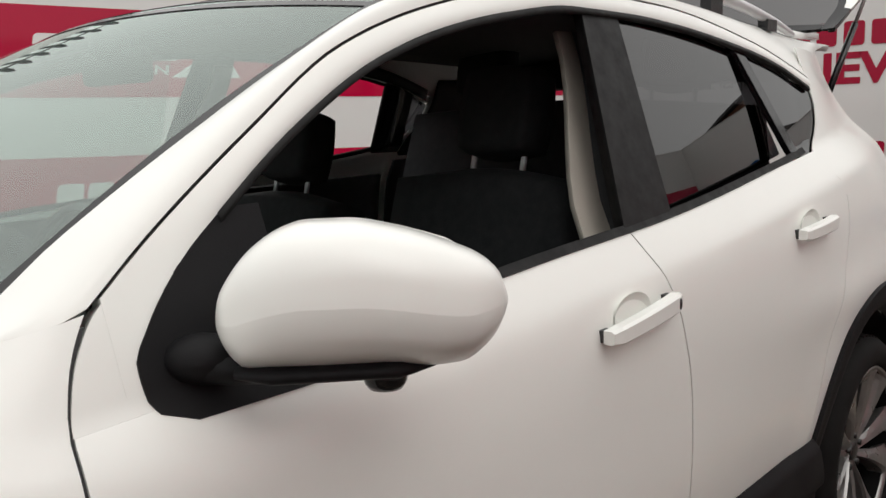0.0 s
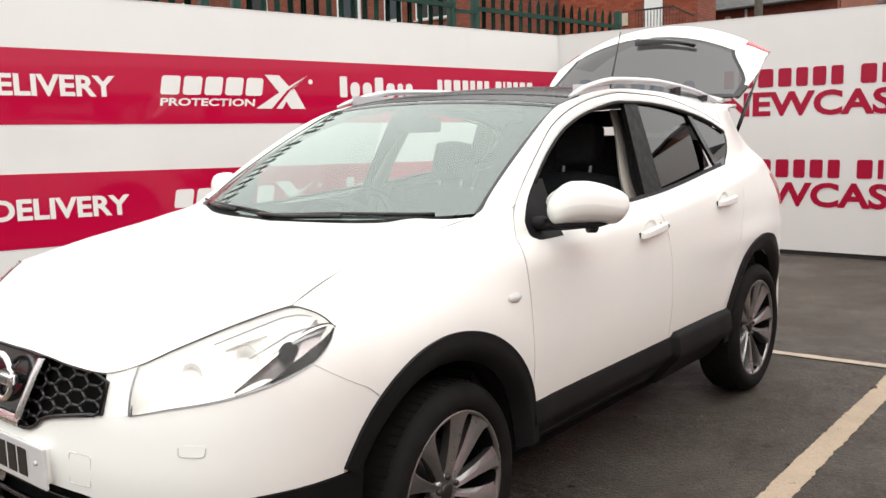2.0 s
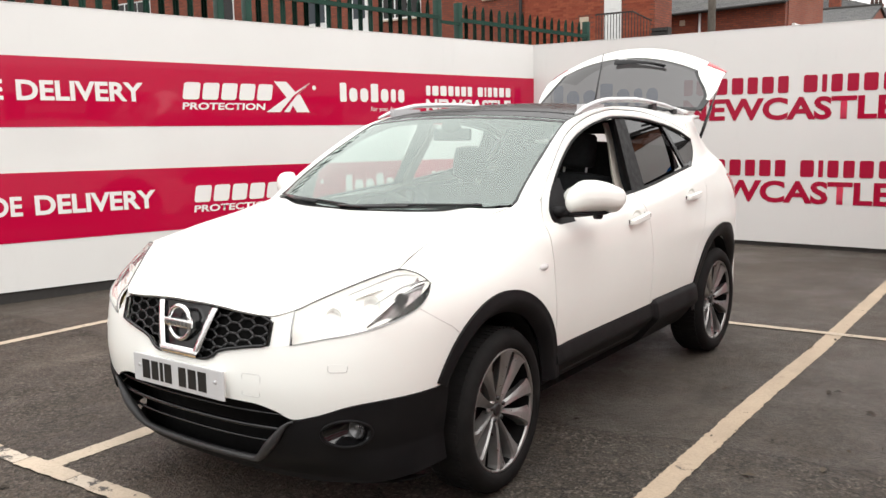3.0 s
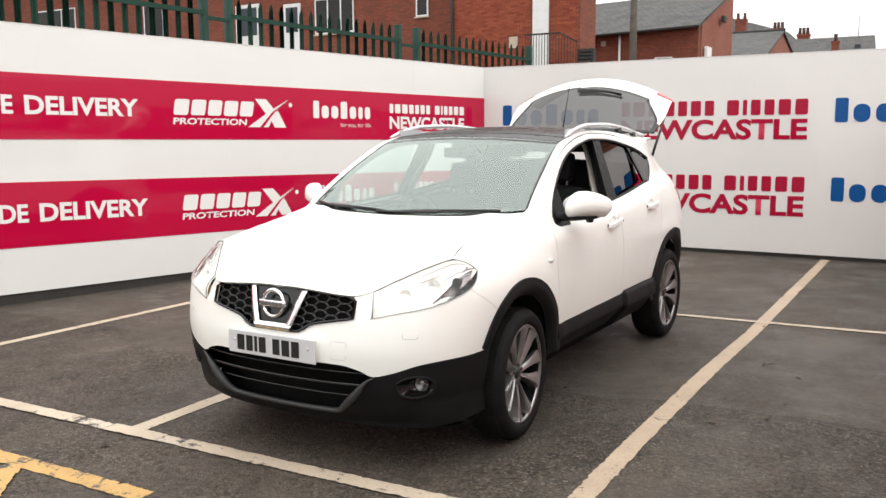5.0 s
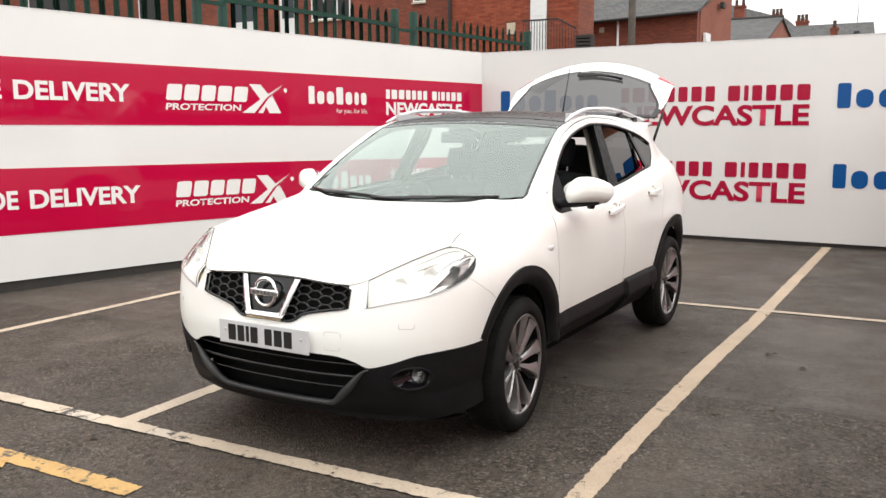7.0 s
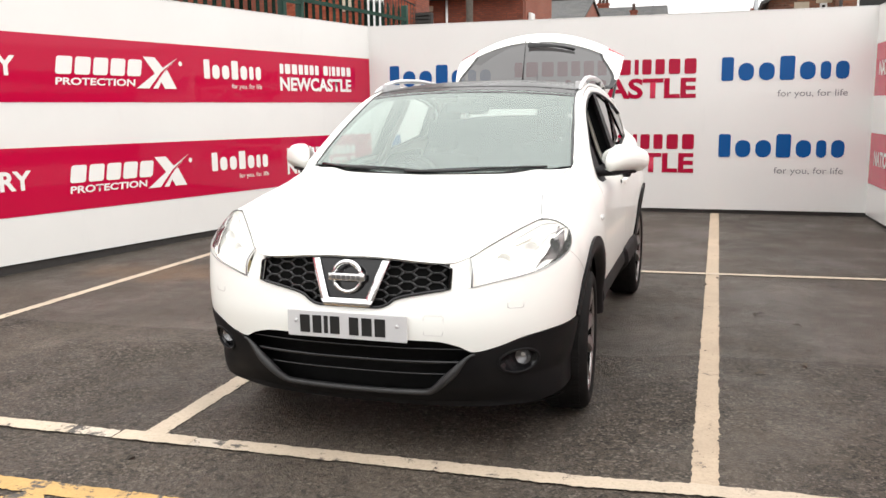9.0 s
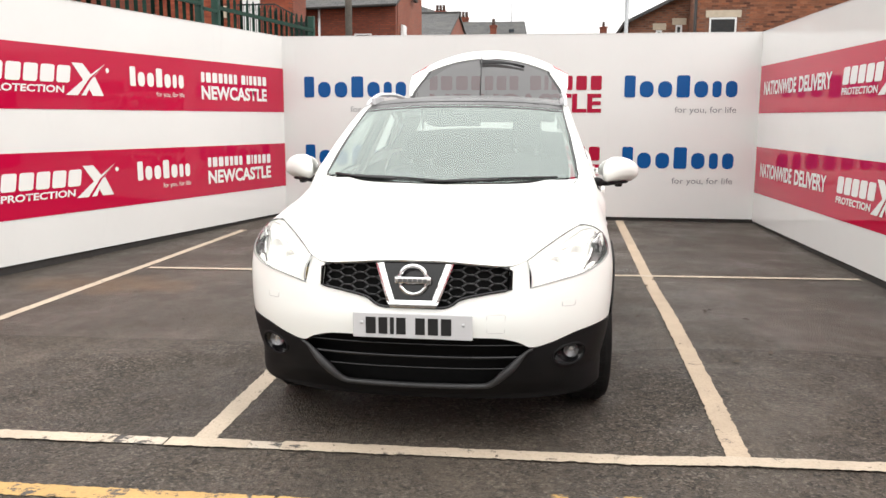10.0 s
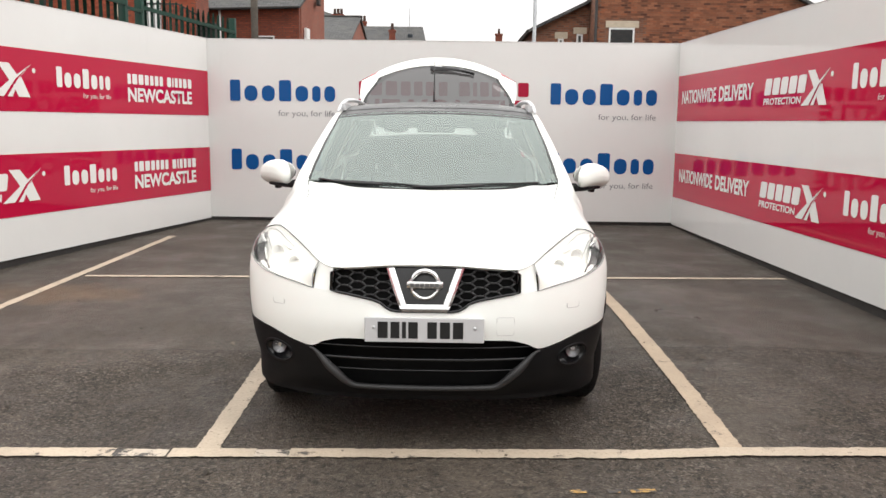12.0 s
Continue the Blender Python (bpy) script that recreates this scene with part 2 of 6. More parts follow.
# earth washed out along the foot of the hoarding
mx, my = node_math(asphalt, "MULTIPLY", node_math(asphalt, "ADD", gx, 3.35), 0.85), node_math(asphalt, "MULTIPLY", node_math(asphalt, "ADD", gy, -2.45), 1.7)
mud = node_math(asphalt, "ADD", node_math(asphalt, "ADD", node_math(asphalt, "MULTIPLY", mx, mx), node_math(asphalt, "MULTIPLY", my, my)),
                node_math(asphalt, "MULTIPLY", asphalt.noise(2.4, 7, 0.7), 2.2))
o = asphalt.mix(asphalt.ramp(node_math(asphalt, "MULTIPLY", mud, 0.4), (0.42, 0.75), (0.70, 0.0)), o, (0.125, 0.080, 0.046))
c = asphalt.mix(asphalt.mix(old, (0, 0, 0), (1, 1, 1)), c, o)
stones = asphalt.n.new("ShaderNodeTexVoronoi")
stones.inputs["Scale"].default_value = 85.0
asphalt.l.new(asphalt.coords(), stones.inputs["Vector"])
tone = asphalt.n.new("ShaderNodeSeparateColor")
asphalt.l.new(stones.outputs["Color"], tone.inputs[0])
bare = node_math(asphalt, "MULTIPLY", node_math(asphalt, "SUBTRACT", 1.0, node_math(asphalt, "MULTIPLY", old, 0.85)), asphalt.ramp(asphalt.noise(1.1, 5, 0.7), (0.36, 0.25), (0.62, 1.0)))
c = asphalt.mix(node_math(asphalt, "MULTIPLY", bare, asphalt.ramp(tone.outputs[0], (0.80, 0.0), (0.92, 0.62))), c, (0.19, 0.165, 0.135))
c = asphalt.mix(node_math(asphalt, "MULTIPLY", bare, asphalt.ramp(tone.outputs[1], (0.68, 0.0), (0.82, 0.68))), c, (0.012, 0.0105, 0.009))
c = asphalt.mix(asphalt.ramp(asphalt.noise(0.9, 6, 0.7, (1, 0.6, 1)), (0.52, 0.0), (0.70, 0.5)), c, (0.105, 0.088, 0.070))
coarse = node_math(asphalt, "SUBTRACT", 1.0, old)
c = asphalt.mix(node_math(asphalt, "MULTIPLY", coarse, asphalt.ramp(asphalt.noise(12, 7, 0.78), (0.60, 0.0), (0.655, 0.75))), c, (0.014, 0.012, 0.010))
c = asphalt.mix(joint, c, (0.010, 0.009, 0.008))
asphalt.to("Base Color", asphalt.mix(1.0, c, asphalt.mix(old, (1.18, 1.18, 1.19), (1.36, 1.36, 1.38)), "MULTIPLY"))
asphalt.to("Roughness", node_math(asphalt, "SUBTRACT", asphalt.ramp(asphalt.noise(1.3, 6, 0.6), (0.36, 0.45), (0.62, 0.85)), node_math(asphalt, "MULTIPLY", old, 0.14)))
asphalt.bump(asphalt.mix(0.45, asphalt.noise(45, 6, 0.8), stones.outputs["Distance"]), 1.0, 0.013)
ASPHALT = asphalt.m


def worn_paint(name, colour, worn_at):
    a = Mat(name, colour, 0.75)
    cc = a.ramp(a.noise(2.5, 6), (0.3, tuple(x * 0.78 for x in colour)), (0.7, colour))
    cc = a.mix(a.ramp(a.noise(70, 4, 0.7), (0.35, 0.35), (0.55, 0.0)), cc, tuple(x * 0.5 for x in colour))
    cc = a.mix(a.ramp(a.noise(6, 8, 0.8), (worn_at, 0.0), (worn_at + 0.04, 1.0)), cc, (0.065, 0.06, 0.055))
    cc = a.mix(a.ramp(a.noise(24, 6, 0.75), (0.635, 0.0), (0.665, 0.9)), cc, (0.06, 0.05, 0.042))
    a.to("Base Color", cc)
    a.bump(a.noise(160, 3), 0.5, 0.003)
    return a.m


LINE = worn_paint("worn_cream_line_paint", (0.56, 0.465, 0.355), 0.585)
LINE_TAN = worn_paint("worn_tan_line_paint", (0.50, 0.395, 0.285), 0.62)
LINE_WORN = worn_paint("nearly_gone_cream_line_paint", (0.60, 0.515, 0.415), 0.50)
YELLOW = worn_paint("worn_yellow_line_paint", (0.55, 0.345, 0.125), 0.53)
YELLOW_FADED = worn_paint("faded_yellow_line_paint", (0.50, 0.30, 0.09), 0.47)


def board_mat(name, colour, rough, vary, spec=0.5):
    """Printed, glossy hoarding board, slightly wavy and weathered."""
    a = Mat(name, colour, rough, spec=spec)
    cc = a.ramp(a.noise(0.8, 5, 0.6), (0.3, tuple(x * (1 - vary) for x in colour)), (0.75, colour))
    cc = a.mix(a.ramp(a.noise(5, 6, 0.7, (1, 1, 0.25)), (0.60, 0.0), (0.78, 0.16)), cc, tuple(x * 0.72 for x in colour))
    a.to("Base Color", cc)
    a.to("Roughness", a.ramp(a.noise(3, 4), (0.3, rough * 0.75), (0.7, rough * 1.3)))
    a.bump(a.noise(1.3, 2, 0.4), 0.035, 0.02)
    return a.m


BOARD = board_mat("white_hoarding_board", (0.76, 0.75, 0.73), 0.06, 0.05)
RED = board_mat("crimson_printed_band", (0.48, 0.004, 0.043), 0.05, 0.08, 0.38)
INK_WHITE = board_mat("white_print", (0.80, 0.78, 0.76), 0.2, 0.04)
INK_RED = board_mat("crimson_print", (0.38, 0.006, 0.036), 0.16, 0.06, 0.25)
INK_BLUE = board_mat("blue_print", (0.004, 0.080, 0.28), 0.16, 0.06, 0.25)
INK_GREY = board_mat("grey_print", (0.25, 0.25, 0.26), 0.2, 0.05)
DARK_TIMBER_AND_GAP = plain("dark_timber_and_gap_shade", (0.03, 0.027, 0.025), 0.8)

# ---- ground ----
def ground_z(x, y):
    """A low crown in the lay beside the bay."""
    return 0.040 * smooth(0.95, 1.5, x) * (1 - smooth(2.2, 3.1, x)) * smooth(-1.7, 0.3, y) * (1 - smooth(1.4, 3.3, y))


xs_ = [-260, -120, -60, -30, -14, -6] + [round(-5.8 + 0.2 * k, 2) for k in range(59)] + [7, 14, 30, 60, 120, 260]
ys_ = [-220, -100, -50, -25, -12] + [round(-6 + 0.25 * k, 2) for k in range(57)] + [9.5, 14, 25, 50, 100, 300]
bm = bmesh.new()
sheet = [[bm.verts.new((x, y, ground_z(x, y))) for y in ys_] for x in xs_]
for ra, rb in zip(sheet, sheet[1:]):
    for k in range(len(ys_) - 1):
        bm.faces.new((ra[k], rb[k], rb[k + 1], ra[k + 1]))
ground = tagged(link("ground", bm, ASPHALT), "dark grey damp asphalt of a car park", "ground", kind="structure")


def stripe(name, a, b, width, material, label, z=0.004, cut=()):
    """A painted line from a to b with slightly ragged edges; cut: stretches (0..1) where it is worn through."""
    a, b = Vector((*a, 0)), Vector((*b, 0))
    d = b - a
    n = Vector((-d.y, d.x, 0)).normalized() * (width / 2)
    steps = max(2, int(d.length / 0.012))
    bm = bmesh.new()
    prev = None
    for i in range(steps + 1):
        t = i / steps
        hole = any(lo < t < hi for lo, hi in cut)
        p = a + d * t
        w1 = 1 + 0.12 * noise.noise(p * 9) + 0.16 * noise.noise(p * 31) + 0.12 * noise.noise(p * 70)
        w2 = 1 + 0.10 * noise.noise(p * 9 + Vector((7, 3, 1))) + 0.16 * noise.noise(p * 31 + Vector((2, 9, 4))) + 0.12 * noise.noise(p * 70 + Vector((5, 1, 8)))
        lift = Vector((0, 0, z + ground_z(p.x, p.y)))
        row = None if hole else (bm.verts.new(p + n * w1 + lift), bm.verts.new(p - n * w2 + lift))
        if row and prev:
            bm.faces.new((prev[0], prev[1], row[1], row[0]))
        prev = row
    return tagged(link(name, bm, material, True), label, "road marking", "bay markings", "structure")


CREAM = "worn cream painted bay line on asphalt"
stripe("bay_line", (-3.47, -0.98), (-3.36, 5.9), 0.085, LINE, CREAM)
stripe("bay_line", (-0.995, -0.925), (-1.10, 4.4), 0.105, LINE, CREAM)
stripe("bay_line", (1.432, -0.835), (1.422, 7.55), 0.105, LINE_TAN, "worn tan painted bay line on asphalt")
stripe("bay_line", (-3.31, 3.215), (3.33, 3.58), 0.075, LINE, CREAM, 0.007)
stripe("bay_line", (-8.5, -1.21), (7.5, -0.66), 0.10, LINE, "worn cream painted line across the bay fronts, broken in places", 0.009,
       ((0.4441, 0.4590), (0.4838, 0.4930)))
for x0, x1 in ((-1.40, -1.16), (-0.765, -0.600)):
    stripe("bay_line", (x0, lerp(-1.21, -0.66, (x0 + 8.5) / 16)), (x1, lerp(-1.21, -0.66, (x1 + 8.5) / 16)), 0.085, LINE_WORN, "almost worn off stretch of cream line paint", 0.006)
stripe("yellow_line", (-6.5, -1.66), (-0.25, -1.49), 0.105, YELLOW, "worn yellow painted line on asphalt", 0.005)
stripe("yellow_line", (-1.02, -1.57), (-1.6, -2.15), 0.125, YELLOW, "worn yellow painted hatch line on asphalt", 0.008)
stripe("yellow_line", (-1.08, -1.60), (-0.6, -2.1), 0.11, YELLOW, "worn yellow painted hatch line on asphalt", 0.011)
stripe("yellow_line", (0.62, -1.29), (0.98, -1.265), 0.032, YELLOW_FADED, "faded yellow paint fragment on asphalt", 0.005, ((0.2, 0.42), (0.6, 0.7)))


# ---- hoardings ----
class Face:
    """A wall's inner face: along it, up it and off it, in metres from its back corner."""

    def __init__(self, corner, along):
        self.o, self.x = Vector(corner), Vector(along).normalized()
        self.n = self.x.cross(Vector((0, 0, 1))).normalized()

    def at(self, u, z, off=0.0):
        return self.o + self.x * u + Vector((0, 0, z)) + self.n * off


LEFT = Face((-3.35, 7.58, 0), (0.213, 0.977, -0.010))
BACK = Face((0, 7.58, 0), (1, 0, 0))
RIGHT = Face((3.20, 7.58, 0), (0.045, -0.999, 0.010))


def hoarding(name, face, u0, u1, label, foot=0.03):
    bm = bmesh.new()
    prism(bm, [(u0, foot), (u1, foot), (u1, 2.525), (u0, 2.525)], lambda a, b, d: face.at(a, b, d), -0.07)
    ob = tagged(link(name, bm, BOARD, True), label, "wall", kind="structure")
    # dark strip set back below the boards: the gap's shadow put into colour
    bm = bmesh.new()
    prism(bm, [(u0, -0.14), (u1, -0.14), (u1, foot - 0.001), (u0, foot - 0.001)], lambda a, b, d: face.at(a, b, d - 0.02), -0.04)
    part("plinth", bm, DARK_TIMBER_AND_GAP, ob, "dark recessed strip for the shadow gap under the boards", True)
    # capping strip along the top edge
    bm = bmesh.new()
    prism(bm, [(u0, 2.526), (u1, 2.526), (u1, 2.534), (u0, 2.534)], lambda a, b, d: face.at(a, b, d + 0.004), -0.078)
    part("capping", bm, BOARD, ob, "", True)
    return ob


wall_left = hoarding("wall_left", LEFT, -13.5, 0.0, "tall white hoarding wall with two crimson printed bands", 0.035)
wall_back = hoarding("wall_back", BACK, -3.42, 3.27, "tall glossy white hoarding with blue and crimson print", 0.05)
wall_right = hoarding("wall_right", RIGHT, 0.0, 12.0, "tall glossy white hoarding with two crimson printed bands")



def flat(face, wall, name, outline, material, off, label=""):
    bm = bmesh.new()
    bm.faces.new([bm.verts.new(face.at(u, z, off)) for u, z in outline])
    return part(name, bm, material, wall, label, True)


def rounded(u0, z0, u1, z1, r, lean=0.0):
    out = []
    for cx, cz, a0 in ((u1 - r, z0 + r, -90), (u1 - r, z1 - r, 0), (u0 + r, z1 - r, 90), (u0 + r, z0 + r, 180)):
        for k in range(5):
            a = radians(a0 + k * 22.5)
            z = cz + r * math.sin(a)
            out.append((cx + r * math.cos(a) + lean * (z - z0), z))
    return out


GLYPH = {"L": (0.52, 1), "o": (0.66, 0.74), "k": (0.62, 1), "e": (0.64, 0.74), "r": (0.42, 0.74), "s": (0.54, 0.74)}


def mark(face, wall, shapes, u0, u1, z0, z1, material, off, lean=0.0, label="printed word mark as plain blocks", gap=0.16):
    """A brand's word as plain rounded blocks, one for each of its signs: widths and heights only."""
    total = sum(w for w, h in shapes) + gap * (len(shapes) - 1)
    k = (u1 - u0) / total
    u = u0
    bm = bmesh.new()
    for w, h in shapes:
        if w > 0.3 or h > 0:
            zt = z0 + (z1 - z0) * h
            r = min(w * k, zt - z0) * (0.42 if h < 1 else 0.16)
            if h > 0:
                bm.faces.new([bm.verts.new(face.at(a, b, off)) for a, b in rounded(u + 0.03 * w * k, z0, u + 0.95 * w * k, zt, r * 0.98, lean)])
        u += (w + gap) * k
    return part("word_mark", bm, material, wall, label, True)


LOWER = [GLYPH[ch] for ch in "Lookers"]
CAPS = [(0.5, 1), (0.74, 1), (0.74, 1), (0.62, 1), (0.54, 1), (0.6, 1), (0.54, 1), (0.32, 0), (0.68, 1), (0.24, 1), (0.54, 1), (0.54, 1), (0.66, 1), (0.68, 1)]
CAPS5 = [(0.8, 1), (0.8, 1), (0.78, 1), (0.8, 1), (0.8, 1)]


def words(face, wall, text, u0, u1, z0, z1, material, off, weight=0.0, lean=0.0, label=""):
    """Lettering in the built-in font, fitted to a box on the wall."""
    cu = bpy.data.curves.new("lettering", "FONT")
    cu.body, cu.offset, cu.fill_mode = text, weight, "FRONT"
    cu.resolution_u = 4
    ob = new("lettering", cu)
    bpy.context.view_layer.update()
    me = bpy.data.meshes.new_from_object(ob.evaluated_get(bpy.context.evaluated_depsgraph_get()))
    bpy.data.objects.remove(ob)
    bpy.data.curves.remove(cu)
    xs, ys = [v.co.x for v in me.vertices], [v.co.y for v in me.vertices]
    x0, x1, y0, y1 = min(xs), max(xs), min(ys), max(ys)
    for v in me.vertices:
        z = lerp(z0, z1, (v.co.y - y0) / (y1 - y0))
        v.co = face.at(lerp(u0, u1, (v.co.x - x0) / (x1 - x0)) + lean * (z - z0), z, off)
    me.materials.clear()
    me.materials.append(material)
    ob = new("lettering", me)
    ob.parent = wall
    if label:
        tagged(ob, label)
    return ob


def band_row(face, wall, u_list, zc, u0, u1):
    """One crimson band with its white print; u_list: where the four prints begin and end."""
    nat, gard, look_, newc = u_list
    flat(face, wall, "printed_band", [(u0, zc - 0.306), (u1, zc - 0.306), (u1, zc + 0.306), (u0, zc + 0.306)], RED, 0.004, "crimson printed band")
    for a in nat:
        m = a[0] + 0.575 * (a[1] - a[0])
        words(face, wall, "NATIONWIDE", a[0], m - 0.105, zc - 0.075, zc + 0.102, INK_WHITE, 0.008, 0.030, label="white printed lettering")
        words(face, wall, "DELIVERY", m, a[1], zc - 0.075, zc + 0.102, INK_WHITE, 0.008, 0.032, label="white printed lettering")
    for a in gard:
        w = a[1] - a[0]
        mark(face, wall, CAPS5, a[0], a[0] + 0.66 * w, zc - 0.045, zc + 0.122, INK_WHITE, 0.008, 0.18, gap=0.07)
        words(face, wall, "PROTECTION", a[0], a[0] + 0.60 * w, zc - 0.145, zc - 0.075, INK_WHITE, 0.008, 0.028, 0.15, "white printed lettering")
        x0, x1 = a[0] + 0.62 * w, a[1]
        ww = x1 - x0
        flat(face, wall, "emblem_bar", [(x0 + 0.16 * ww, zc + 0.155), (x0 + 0.42 * ww, zc + 0.155), (x0 + 0.62 * ww, zc + 0.04), (x0 + 0.44 * ww, zc - 0.03)], INK_WHITE, 0.008, "white slanting emblem bar")
        flat(face, wall, "emblem_bar", [(x0 + 0.50 * ww, zc - 0.06), (x0 + 0.70 * ww, zc + 0.03), (x0 + 0.90 * ww, zc - 0.165), (x0 + 0.62 * ww, zc - 0.165)], INK_WHITE, 0.008, "white slanting emblem bar")
        flat(face, wall, "emblem_stroke", [(x0 - 0.02 * ww, zc - 0.165), (x0 + 0.26 * ww, zc - 0.165), (x0 + 0.56 * ww, zc + 0.01), (x0 + 0.97 * ww, zc + 0.165), (x0 + 0.42 * ww, zc - 0.005)], INK_WHITE, 0.0095, "white tapering emblem stroke")
        flat(face, wall, "emblem_stroke", [(x0 + 0.34 * ww, zc - 0.165), (x0 + 0.46 * ww, zc - 0.165), (x0 + 0.68 * ww, zc + 0.04), (x0 + 0.97 * ww, zc + 0.163), (x0 + 0.60 * ww, zc + 0.0)], INK_WHITE, 0.011, "white tapering emblem stroke")
        flat(face, wall, "emblem_dot", rounded(x1 - 0.015, zc + 0.075, x1 + 0.035, zc + 0.125, 0.024), INK_WHITE, 0.008)
    for a in look_:
        mark(face, wall, LOWER, a[0], a[1], zc - 0.045, zc + 0.165, INK_WHITE, 0.008)
        words(face, wall, "for you, for life", lerp(a[0], a[1], 0.46), a[1], zc - 0.165, zc - 0.095, INK_WHITE, 0.008, label="thin white printed lettering")
    for a in newc:
        mark(face, wall, CAPS, a[0], a[1], zc + 0.045, zc + 0.165, INK_WHITE, 0.008)
        words(face, wall, "NEWCASTLE", a[0], a[1], zc - 0.165, zc + 0.005, INK_WHITE, 0.008, 0.034, label="white printed lettering")


UP, LO = 1.78, 0.727
band_row(LEFT, wall_left, ([(-8.16, -5.50)], [(-5.115, -3.58)], [(-3.23, -2.29)], [(-1.95, -0.46)]), UP, -13.5, 0.0)
LEFT_LOW = Face((-3.35, 7.58, 0), (0.213, 0.977, -0.0165))
band_row(LEFT_LOW, wall_left, ([(-8.06, -5.445)], [(-5.055, -3.52)], [(-3.19, -2.24)], [(-1.88, -0.41)]), LO, -13.5, 0.0)
band_row(RIGHT, wall_right, ([(0.24, 2.76)], [(3.05, 4.52)], [(4.89, 5.83)], [(6.16, 7.66)]), UP, 0.03, 12.0)
band_row(RIGHT, wall_right, ([(0.29, 2.81)], [(3.11, 4.56)], [(4.92, 5.86)], [(6.2, 7.7)]), LO, 0.03, 12.0)
for dz in (0.0, -0.957):
    for a, b in ((-3.042, -1.557), (1.432, 2.922)):
        mark(BACK, wall_back, LOWER, a, b, 1.683 + dz, 1.975 + dz, INK_BLUE, 0.005, gap=0.14)
        words(BACK, wall_back, "for you, for life", lerp(a, b, 0.455), b - 0.01, 1.455 + dz, 1.56 + dz, INK_GREY, 0.005, label="thin grey printed lettering")
    mark(BACK, wall_back, CAPS, -1.235, 1.14, 1.783 + dz, 1.975 + dz, INK_RED, 0.005)
    words(BACK, wall_back, "NEWCASTLE", -1.235, 1.135, 1.475 + dz, 1.735 + dz, INK_RED, 0.005, 0.034, label="crimson printed lettering")

# ---- beyond the hoardings: fence, posts, houses ----
GREEN = plain("green_painted_steel", (0.003, 0.034, 0.021), 0.5, spec=0.3, vary=0.2, scale=3)
BRICK_A = brick_mat("red_brick", (0.33, 0.078, 0.036), (0.17, 0.040, 0.022), (0.085, 0.055, 0.045))
BRICK_B = brick_mat("brown_brick", (0.33, 0.125, 0.065), (0.085, 0.033, 0.022), (0.17, 0.12, 0.09))
BRICK_C = brick_mat("orange_brick", (0.33, 0.085, 0.045), (0.24, 0.058, 0.034), (0.2, 0.13, 0.1))
WHITE_FRAME = plain("white_plastic_frame", (0.75, 0.75, 0.74), 0.35, vary=0.05)
SOOT = plain("sooty_clay", (0.075, 0.045, 0.036), 0.85, vary=0.3)
STONE = plain("pale_stone_lintel", (0.5, 0.42, 0.32), 0.8)
DARK_DOOR = plain("dark_blue_door_paint", (0.02, 0.03, 0.04), 0.4)
POLE_WOOD = plain("weathered_pole_wood", (0.10, 0.085, 0.07), 0.85, vary=0.25)
POLE_STEEL = plain("galvanised_pole_steel", (0.32, 0.33, 0.34), 0.5, 0.6)
PANE = glass("house_window_glass", (0.10, 0.11, 0.12))
slate = Mat("grey_slate", rough=0.7, spec=0.3)
t_ = slate.n.new("ShaderNodeTexBrick")
t_.inputs["Scale"].default_value = 1.0
t_.inputs["Brick Width"].default_value, t_.inputs["Row Height"].default_value, t_.inputs["Mortar Size"].default_value = 0.3, 0.22, 0.012
t_.inputs["Color1"].default_value, t_.inputs["Color2"].default_value, t_.inputs["Mortar"].default_value = (0.055, 0.056, 0.058, 1), (0.095, 0.094, 0.094, 1), (0.02, 0.02, 0.022, 1)
slate.l.new(slate.coords((1, 1, 1)), t_.inputs["Vector"])
slate.to("Base Color", slate.mix(slate.ramp(slate.noise(1.2, 6), (0.4, 0.0), (0.7, 0.5)), t_.outputs["Color"], (0.10, 0.095, 0.082)))
slate.bump(t_.outputs["Fac"], 0.5, -0.01)
SLATE = slate.m

FENCE_A, FENCE_D = Vector((-3.41, 9.27, 0)), Vector((-0.19, -0.982, 0)).normalized()


def fence_at(s, z, off=0.0):
    return FENCE_A + FENCE_D * s + Vector((-FENCE_D.y, FENCE_D.x, 0)) * off + Vector((0, 0, z))


def fence_rail(s):
    return 2.76 + 0.025 * s


def pale_mesh():
    """One W-section pale with a split, pointed head."""
    bm = bmesh.new()
    prof = [(-0.034, 0.0), (-0.018, 0.016), (0.0, 0.002), (0.018, 0.016), (0.034, 0.0)]
    rows = []
    for z, k in ((-2.6, 1), (0.13, 1), (0.175, 0.55), (0.21, 0.12)):
        rows.append([bm.verts.new((0, a * k, z)) for a, b in prof])
        for v, (a, b) in zip(rows[-1], prof):
            v.co.x = b
    for p, q in zip(rows, rows[1:]):
        for i in range(4):
            bm.faces.new((p[i], p[i + 1], q[i + 1], q[i]))
    r = bmesh.ops.solidify(bm, geom=list(bm.faces), thickness=0.003)
    me = bpy.data.meshes.new("pale")
    bm.to_mesh(me)
    bm.free()
    me.materials.append(GREEN)
    return me


